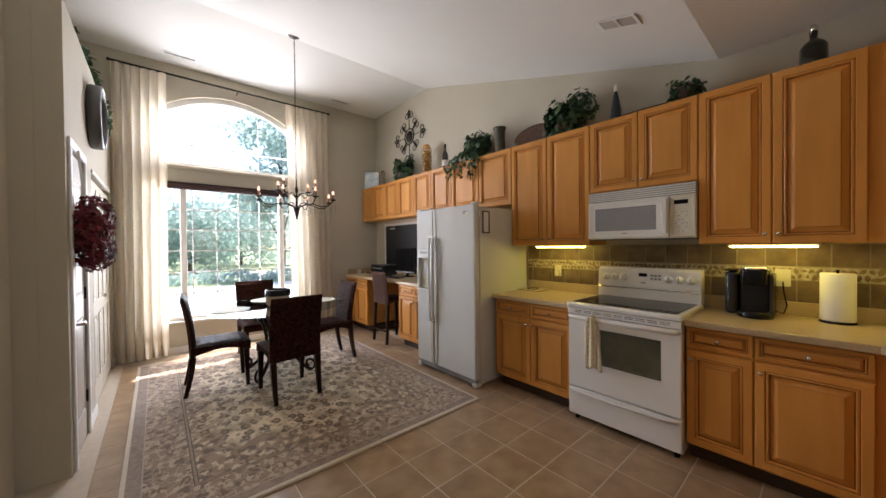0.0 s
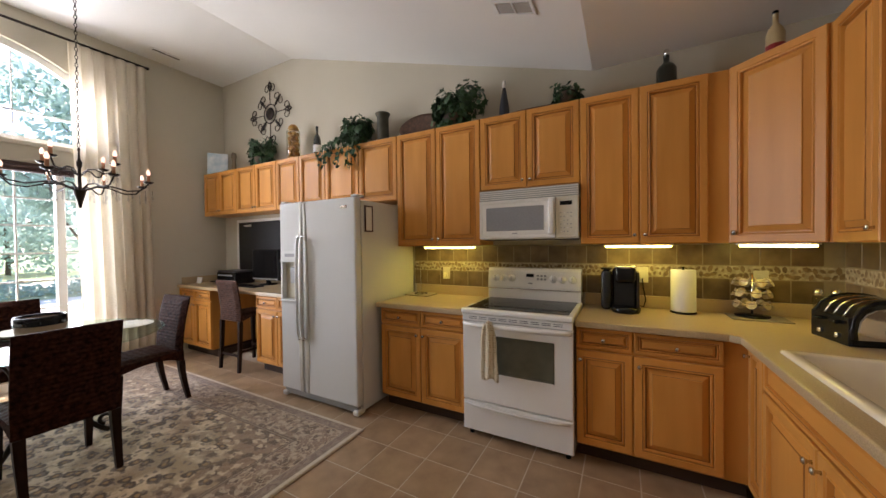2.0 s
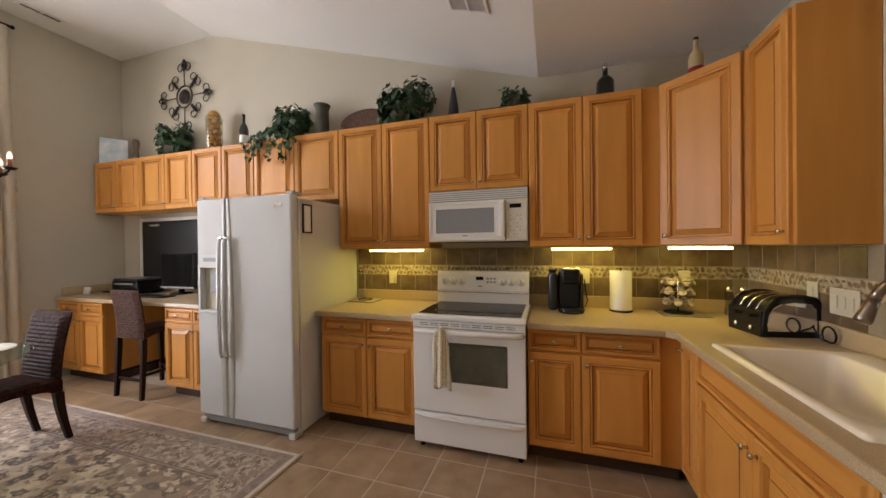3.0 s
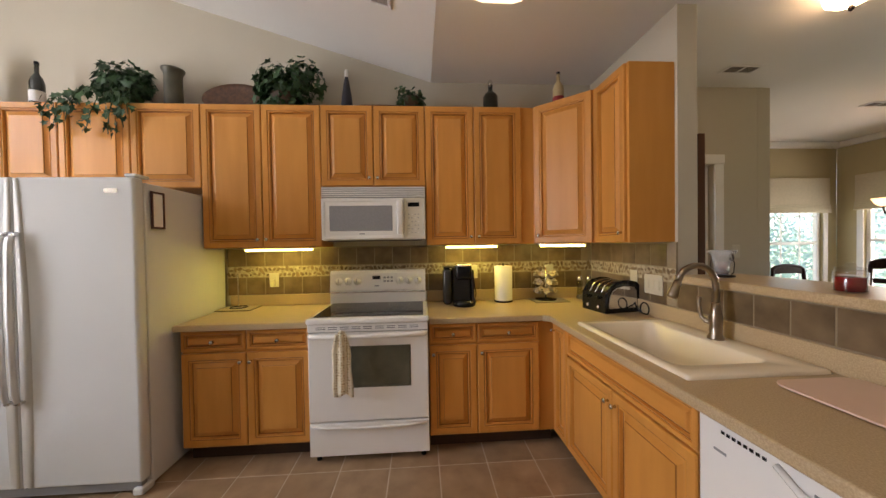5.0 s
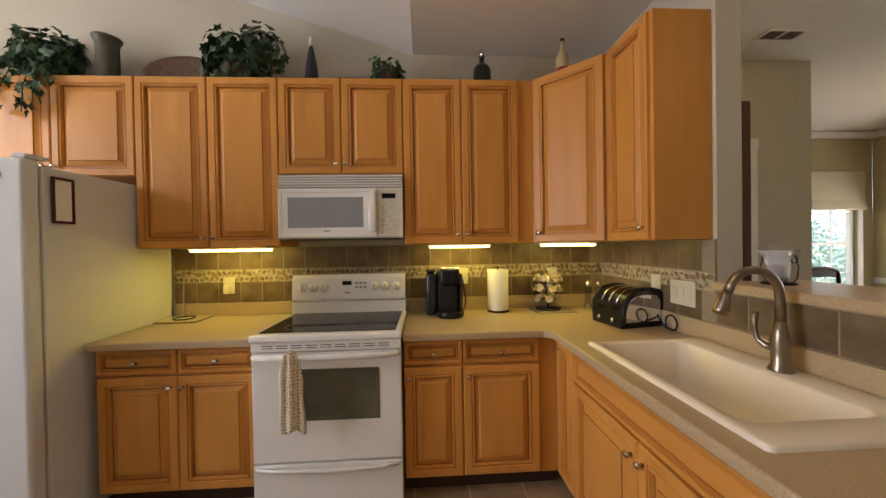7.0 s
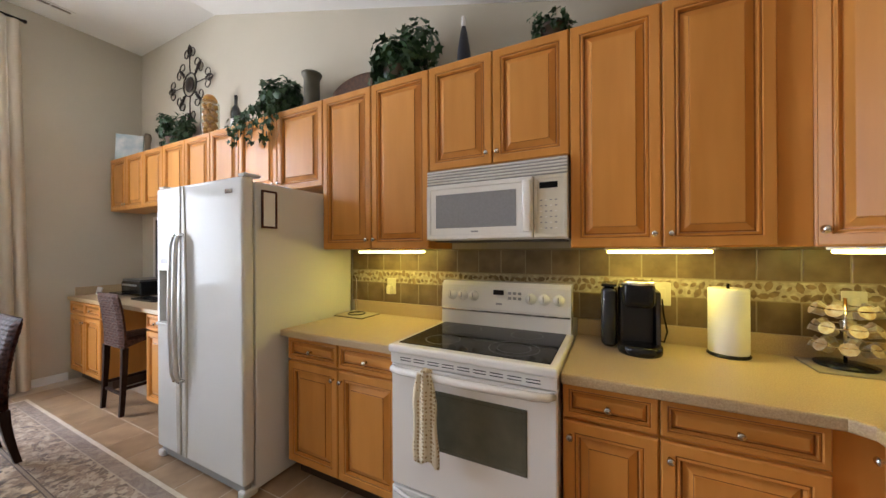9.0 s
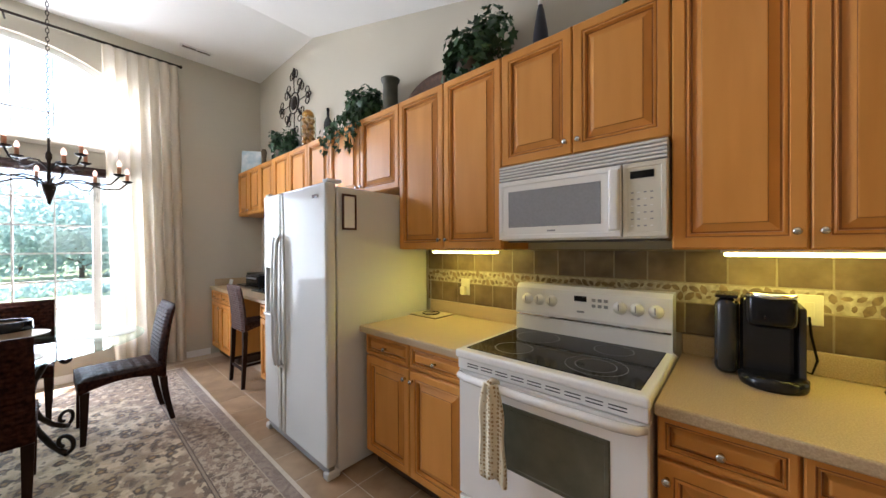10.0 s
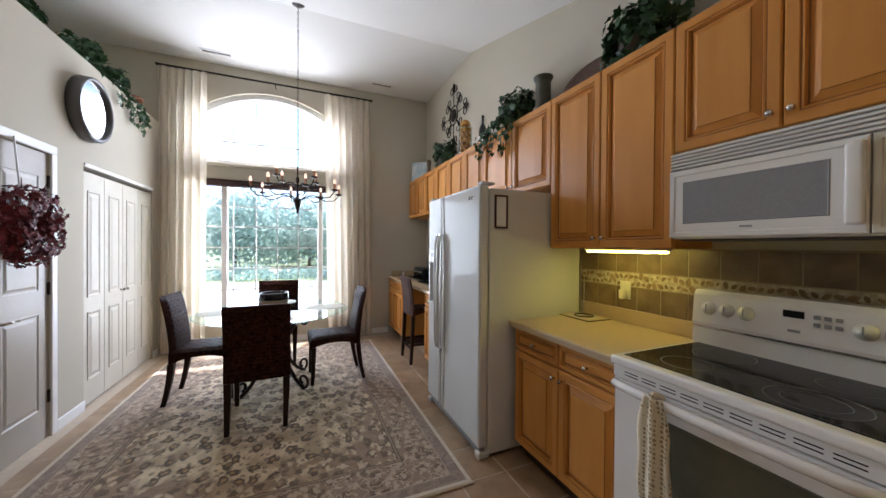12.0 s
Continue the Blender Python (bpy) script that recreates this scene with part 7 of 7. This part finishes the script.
def dining_trim():
    t = thing("trim", pose(0, 0, 0), "white chair rail and crown moulding in the dining room", "trim", kind="structure")
    part("chair_rail", bx(2.6, 3.42, -5.398, -5.378, 0.80, 0.87, 0.006), TRIM, t)
    part("chair_rail", bx(4.575, 4.777, -5.398, -5.378, 0.80, 0.87, 0.004), TRIM, t)
    part("chair_rail", bx(4.778, 4.799, -4.22, -2.572, 0.80, 0.87, 0.006), TRIM, t)
    part("crown", bx(2.0, 4.72, -5.398, -5.32, 2.66, 2.744, 0.02), TRIM, t)
    part("crown", bx(4.72, 4.799, -5.398, -2.572, 2.66, 2.744, 0.02), TRIM, t)
    d = thing("hall_door_casing", pose(0, 0, 0), "white door casing in the hall", "trim", kind="structure")
    part("casing", bx(WX - 0.018, WX - 0.001, -2.115, -2.032, 0.0, 2.06, 0.006), TRIM, d)
    part("casing", bx(WX - 0.018, WX - 0.001, -2.125, -1.022, 2.061, 2.145, 0.006), TRIM, d)
    g = thing("door_3", pose(0, 0, 0), "white glazed hall door letting in daylight", "door", kind="structure")
    for y0, y1, z0, z1 in ((-2.028, -1.95, 0.01, 2.055), (-1.18, -1.102, 0.01, 2.055), (-1.949, -1.181, 0.01, 0.25), (-1.949, -1.181, 1.94, 2.055)):
        part("rail", bx(WX + 0.05, WX + 0.09, y0, y1, z0, z1, 0.004, 1), TRIM, g)
    p = part("pane", bx(WX + 0.068, WX + 0.072, -1.949, -1.181, 0.251, 1.939), PANE, g)
    p.visible_shadow = False
    w = thing("open_door", pose(2.238, -1.098, 0.008), "dark-stained wooden door standing open behind the stub wall", "door")
    part("leaf", bx(0, 0.86, 0, 0.045, 0.0, 2.01, 0.004), material("walnut_stain", (0.11, 0.042, 0.02), 0.4, scale=4, stretch=(8, 8, 0.8)), w)
    for z in (0.25, 1.72):
        part("hinge", bx(0.8605, 0.875, 0.010, 0.035, z, z + 0.09, 0.002, 1), NICKEL, w)
    outlet(pose(WX, -2.24, 1.28, 0, 0, EAST), 0.075, 0.115, "white switch plate on the hall wall")


dining_trim()


def pendant():
    t = thing("pendant_chandelier", pose(3.275, -4.22, 0), "bronze chandelier with lit alabaster bowls", "chandelier")
    part("rod", tube([(0, 0, 1.62), (0, 0, CEIL_LOW - 0.02)], 0.008, 8), IRON, t, "", True)
    part("canopy", lathe([(0, CEIL_LOW - 0.03), (0.06, CEIL_LOW - 0.02), (0.065, CEIL_LOW - 0.001), (0, CEIL_LOW - 0.001)], 20), IRON, t, "", True)
    part("hub", lathe([(0, 1.56), (0.02, 1.57), (0.035, 1.60), (0.02, 1.64), (0.014, 1.70), (0, 1.70)], 16), IRON, t, "", True)
    for k in range(5):
        a = radians(20 + 72 * k)
        c, s = math.cos(a), math.sin(a)
        arm = part("arm", tube([(c * r, s * r, z) for r, z in ((0.02, 1.62), (0.08, 1.585), (0.16, 1.59), (0.21, 1.63), (0.225, 1.70))], 0.009, 8), IRON, t, "", True)
        part("bowl", lathe([(0, 1.705), (0.03, 1.71), (0.055, 1.735), (0.075, 1.775), (0.079, 1.785), (0.073, 1.785), (0.05, 1.745), (0.02, 1.72), (0, 1.718)], 24, (c * 0.225, s * 0.225, 0)), BOWL, arm, "glowing alabaster bowl", True)
    f = thing("flush_light", pose(2.03, -1.74, CEIL_LOW), "lit alabaster flush ceiling light with bronze finial", "ceiling light")
    part("pan", lathe([(0, -0.001), (0.10, -0.001), (0.104, -0.02), (0.095, -0.03), (0, -0.03)], 32), IRON, f, "", True)
    part("bowl", lathe([(0.095, -0.031), (0.106, -0.04), (0.10, -0.065), (0.07, -0.09), (0.03, -0.105), (0, -0.107)], 32), FLUSHBOWL, f, "glowing alabaster bowl", True)
    part("finial", lathe([(0, -0.142), (0.010, -0.135), (0.015, -0.122), (0.009, -0.109), (0, -0.1078)], 14), IRON, f, "", True)


pendant()


def far_dining():
    t = thing("far_table", pose(3.55, -3.9, 0), "dark formal dining table with a pale cloth", "table")
    part("tabletop", bx(-0.55, 0.55, -0.9, 0.9, 0.735, 0.765, 0.008), DARKWOOD, t)
    for sx in (-1, 1):
        for sy in (-1, 1):
            part("leg", leg(sx * 0.48, sy * 0.82, 0.735, sx * 0.48, sy * 0.82, 0, 0.04, 0.025), DARKWOOD, t)
    c = thing("table_runner", pose(3.55, -3.9, 0.766), "white cloth runner on the dining table", "tablecloth")
    part("cloth", bx(-0.40, 0.40, -0.70, 0.70, 0, 0.006, 0.002, 1), PAPER, c)

    def chair(m):
        ch2 = thing("arched_chair", m, "dark wooden dining chair with an arched back", "chair", "formal dining chairs")
        part("seat", bx(-0.24, 0.24, -0.22, 0.22, 0.43, 0.48, 0.012), DARKWOOD, ch2)
        arch = [(-0.22, -0.21, 0.44), (-0.225, -0.23, 0.75), (-0.22, -0.245, 0.95)] + [(0.22 * math.cos(radians(a)), -0.25, 0.97 + 0.06 * math.sin(radians(a))) for a in range(165, 0, -15)] + [(0.22, -0.245, 0.95), (0.225, -0.23, 0.75), (0.22, -0.21, 0.44)]
        part("back_frame", tube(arch, 0.022, 8), DARKWOOD, ch2, "", True)
        crest = bmesh.new()
        rows = []
        for y in (-0.262, -0.238):
            rows.append([crest.verts.new((x, y, z)) for x, z in [(0.215 * math.cos(radians(a)), 0.965 + 0.055 * math.sin(radians(a))) for a in range(0, 181, 15)] + [(-0.215, 0.915), (-0.10, 0.925), (0.10, 0.925), (0.215, 0.915)]])
        n = len(rows[0])
        crest.faces.new(rows[0])
        crest.faces.new(rows[1][::-1])
        for i in range(n):
            j = (i + 1) % n
            crest.faces.new((rows[0][j], rows[0][i], rows[1][i], rows[1][j]))
        part("crest_rail", crest, DARKWOOD, ch2)
        for z in (0.62, 0.76):
            part("slat", bx(-0.20, 0.20, -0.245, -0.225, z, z + 0.055, 0.004), DARKWOOD, ch2)
        for sx in (-1, 1):
            for sy in (-1, 1):
                part("leg", leg(sx * 0.21, sy * 0.19, 0.43, sx * 0.21, sy * 0.20, 0, 0.02, 0.015), DARKWOOD, ch2)
        return ch2
    c0 = chair(pose(4.22, -4.25, 0, 0, 0, 90))
    copy_thing(c0, pose(3.80, -4.76, 0, 0, 0, 22) @ Matrix.Diagonal((1, 1, 1.09, 1)))
    copy_thing(c0, pose(4.22, -3.55, 0, 0, 0, 90))


far_dining()


def ledge_decor():
    zl = 1.188
    t = thing("candle_jar", pose(1.50, -1.0, zl) @ Matrix.Scale(0.86, 4), "deep red candle in a clear lidded glass jar", "candle")
    part("wax", lathe([(0, 0.004), (0.048, 0.004), (0.048, 0.062), (0.044, 0.064), (0, 0.062)], 28), material("red_wax", (0.20, 0.006, 0.012), 0.25, coat=0.3), t, "", True)
    part("glass_wall", lathe([(0, 0), (0.052, 0), (0.053, 0.004), (0.053, 0.082), (0.045, 0.092), (0.043, 0.09), (0.050, 0.08), (0.0505, 0.006)], 28), glass("candle_glass", (0.97, 0.95, 0.95)), t, "", True)
    part("lid", lathe([(0, 0.093), (0.046, 0.093), (0.046, 0.105), (0.02, 0.110), (0.012, 0.125), (0, 0.126)], 24), glass("lid_glass", (0.9, 0.9, 0.9)), t, "", True)
    h = thing("hurricane_holder", pose(2.065, -1.035, zl, 0, 0, -35) @ Matrix.Scale(0.76, 4), "cut glass bowl in a scrolled iron stand", "candle holder")
    part("cut_glass", lathe([(0, 0.016), (0.035, 0.018), (0.045, 0.04), (0.050, 0.10), (0.062, 0.15), (0.085, 0.178), (0.086, 0.186), (0.080, 0.184), (0.058, 0.153), (0.046, 0.10), (0.041, 0.042), (0, 0.022)], 12), material("cut_crystal", (0.93, 0.94, 0.95), 0.12, vary=0.02, transmission=0.75, bump=0.6, bump_scale=70), h)
    part("red_candle", lathe([(0, 0.0225), (0.030, 0.0225), (0.030, 0.105), (0, 0.105)], 16), RED, h, "", True)
    part("base_plate", lathe([(0, 0), (0.072, 0), (0.076, 0.006), (0.068, 0.013), (0, 0.0155)], 20), IRON, h, "", True)
    for a in (0, 180):
        b = tube([(x, 0, z) for x, _, z in spiral(0.078, 0.135, 0.026, 0.008, 80, -200, 18)], 0.003, 6)
        tube([(0.083, 0, 0.160), (0.105, 0, 0.10), (0.098, 0, 0.04), (0.070, 0, 0.010)], 0.003, 6, b)
        bmesh.ops.transform(b, matrix=pose(0, 0, 0, 0, 0, a + 30), verts=b.verts)
        part("scroll_leg", b, IRON, h, "", True)
    f = thing("bar_figurine", pose(1.27, -1.13, zl), "pale blue figurine on the raised bar", "figurine")
    part("shape", lathe([(0, 0), (0.05, 0), (0.045, 0.03), (0.025, 0.08), (0.03, 0.10), (0.018, 0.12), (0.03, 0.135), (0.03, 0.16), (0, 0.165)], 14), material("pale_blue_glaze", (0.42, 0.50, 0.55), 0.4, scale=20), f, "", True)


ledge_decor()


# ---- garden seen through the windows ----
def garden():
    rd = structure("driveway", bx(-20, 24, 7.0, 17.0, -0.299, -0.27), material("pale_concrete", (0.50, 0.475, 0.43), 0.9, vary=0.06, scale=1.5), "sunlit pale concrete driveway", "driveway")
    structure("road", bx(-40, 44, 22.5, 26.0, -0.299, -0.285), material("pale_asphalt", (0.38, 0.36, 0.33), 0.9, vary=0.06, scale=2), "sunlit pale street beyond the hedge", "road")
    rng = random.Random(77)

    def bush(x, y, z, rx, ry, rz, n, s):
        t = thing("shrub", pose(x, y, z), "sunlit green garden shrub", "shrub", "garden shrubs")
        bm = bmesh.new()
        for i in range(n):
            v = Vector((rng.gauss(0, 1), rng.gauss(0, 1), abs(rng.gauss(0, 1)))).normalized()
            r = rng.uniform(0.6, 1.05)
            p = Vector((v.x * rx, v.y * ry, v.z * rz)) * r
            a = Vector((rng.uniform(-1, 1), rng.uniform(-1, 1), rng.uniform(-1, 1))).normalized() * s
            c = a.orthogonal().normalized() * s * 0.6
            q = [bm.verts.new(p + k) for k in (-a, c, a, -c)]
            bm.faces.new(q)
        part("crown", bm, HAZYLEAF, t)
    for i in range(11):
        bush(-10 + i * 2.2 + rng.uniform(-0.3, 0.3), 19.0 + rng.uniform(-0.4, 0.4), -0.3, 1.3, 0.8, 0.45 + 0.25 * rng.random(), 380, 0.11)
    bush(6.3, -5.6, -0.3, 0.9, 1.2, 2.3, 4200, 0.035)
    bush(6.7, -9.6, -0.3, 1.5, 1.2, 3.1, 4200, 0.055)
    bush(7.9, -8.4, -0.3, 1.2, 1.4, 2.5, 3600, 0.045)
    bush(4.6, -10.6, -0.3, 2.2, 0.9, 2.7, 4200, 0.05)

    def tree(x, y, h, r, n, s):
        t = thing("tree", pose(x, y, -0.3), "tall leafy tree beyond the driveway", "tree", "garden trees")
        b = bmesh.new()
        tube([(0, 0, 0), (0.05, 0.03, h * 0.25), (-0.04, 0.05, h * 0.5), (0.03, 0, h * 0.85)], [0.13, 0.10, 0.07, 0.02], 8, b)
        tips = []
        for k in range(12):
            a = k * 2.4
            z0 = h * (0.14 + 0.055 * k)
            tip = Vector((math.cos(a) * r * rng.uniform(0.5, 0.9), math.sin(a) * r * rng.uniform(0.5, 0.9), z0 + h * rng.uniform(0.08, 0.22)))
            tube([(0, 0, z0), tip * 0.5 + Vector((0, 0, z0 * 0.5)), tip], [0.06, 0.04, 0.012], 5, b)
            tips.append(tip)
        tips.append(Vector((0, 0, h * 0.92)))
        part("trunk", b, material("bark", (0.12, 0.085, 0.06), 0.9, scale=8), t)
        bm = bmesh.new()
        for i in range(n):
            c = tips[rng.randrange(len(tips))]
            v = Vector((rng.gauss(0, 0.38), rng.gauss(0, 0.38), rng.gauss(0, 0.30))) * r * 0.8
            p = c + v
            a = Vector((rng.uniform(-1, 1), rng.uniform(-1, 1), rng.uniform(-1, 1))).normalized() * s
            d = a.orthogonal().normalized() * s * 0.6
            bm.faces.new([bm.verts.new(p + k) for k in (-a, d, a, -d)])
        part("crown", bm, HAZYLEAF, t)
    for x, y, h, r in ((5.4, 20, 9.5, 1.9), (1.8, 30, 4.6, 2.4), (-3.5, 30, 5.0, 2.8), (11, 29, 6.0, 3.0), (-9, 26, 5.5, 2.8), (6.0, 36, 5.5, 3.2), (-1.0, 38, 5.0, 3.0), (15, 22, 6.0, 3.0), (3.6, 44, 6.0, 3.2)):
        tree(x, y, h, r, 4600, 0.17)


garden()


# ---- tiles ----
def tiles():
    P = 0.305
    me_b = bx(-0.1488, 0.1488, -0.1488, 0.1488, -0.006, 0.0, 0.0015, 1)
    me = bpy.data.meshes.new("tile")
    me_b.to_mesh(me)
    me_b.free()
    me.materials.append(FLOORTILE)
    x0, y0 = 1.823 - P / 2, 0.497 - P / 2
    for i in range(-7, 5):
        for k in range(-3, 18):
            x, y = x0 + i * P, y0 + k * P
            if x - 0.15 < LX or x + 0.15 > 3.0 or y < -0.35 or y + 0.15 > WY + 0.05 or (x > 2.85):
                continue
            ob = new("tile", me)
            ob.parent, ob.location = floor, (x, y, 0.0)
    # backsplash
    S = 0.148
    tb = bx(-0.0715, 0.0715, -0.008, 0, -0.070, 0.070, 0.002, 1)
    ms = bpy.data.meshes.new("tile")
    tb.to_mesh(ms)
    tb.free()
    ms.materials.append(TILE)

    def splash(parent, start, step, n, rot, rows):
        for k in range(n):
            p = start + step * k
            for z in rows:
                ob = new("tile", ms)
                ob.parent = parent
                ob.matrix_basis = Matrix.Translation((p.x, p.y, z)) @ pose(0, 0, 0, 0, 0, rot)
    rows = (1.066, 1.300)
    part("tile_bed", bx(WX - 0.0125, WX - 0.001, SY + 0.013, 2.157, 0.996, 1.379), SPLASHGROUT, wall_east)
    splash(wall_east, Vector((WX - 0.0062, 2.085, 0)), Vector((0, -S, 0)), 20, EAST, rows)
    part("tile_bed", bx(2.206, WX - 0.013, SY + 0.001, SY + 0.0125, 0.996, 1.379), SPLASHGROUT, wall_sink)
    splash(wall_sink, Vector((WX - 0.10, SY + 0.0062, 0)), Vector((-S, 0, 0)), 6, SOUTH, rows)
    part("tile_bed", bx(0.62, 2.205, SY + 0.001, SY + 0.0125, 0.996, 1.146), SPLASHGROUT, knee)
    splash(knee, Vector((2.124, SY + 0.0062, 0)), Vector((-S, 0, 0)), 11, SOUTH, (1.070,))
    # mosaic band
    rng = random.Random(12)

    def band(parent, o, along, out, length):
        b = bmesh.new()
        z0, z1 = 1.140, 1.224
        p0, p1 = o, o + along * length
        v = [b.verts.new(q) for q in (p0 + Vector((0, 0, z0)), p1 + Vector((0, 0, z0)), p1 + Vector((0, 0, z1)), p0 + Vector((0, 0, z1)))]
        w = [b.verts.new(q.co + out * 0.007) for q in v]
        b.faces.new(w)
        for i in range(4):
            j = (i + 1) % 4
            b.faces.new((v[i], v[j], w[j], w[i]))
        bmesh.ops.recalc_face_normals(b, faces=b.faces)
        part("mosaic_band", b, BANDBASE, parent, "cream mosaic border")
        lf = bmesh.new()
        n = int(length / 0.017)
        for k in range(n):
            c = o + along * (0.010 + 0.017 * k) + out * 0.0078 + Vector((0, 0, 1.182 + (0.019 if k % 2 else -0.019) + rng.uniform(-0.008, 0.008)))
            a = rng.uniform(0, math.pi)
            u = along * math.cos(a) + Vector((0, 0, 1)) * math.sin(a)
            s = out.cross(u)
            r = rng.uniform(0.011, 0.027)
            lf.faces.new([lf.verts.new(c + u * x * r + s * y * r) for x, y in ((-1, 0), (-0.4, 0.5), (0.4, 0.5), (1, 0), (0.4, -0.5), (-0.4, -0.5))])
        ob = part("mosaic_leaf", lf, BANDLEAF, parent)
        ob["kind"] = "stuff"
    band(wall_east, Vector((WX - 0.0062, 2.157, 0)), Vector((0, -1, 0)), Vector((-1, 0, 0)), 2.157 - SY - 0.014)
    band(wall_sink, Vector((WX - 0.014, SY + 0.0062, 0)), Vector((-1, 0, 0)), Vector((0, 1, 0)), WX - 0.014 - 2.206)


tiles()
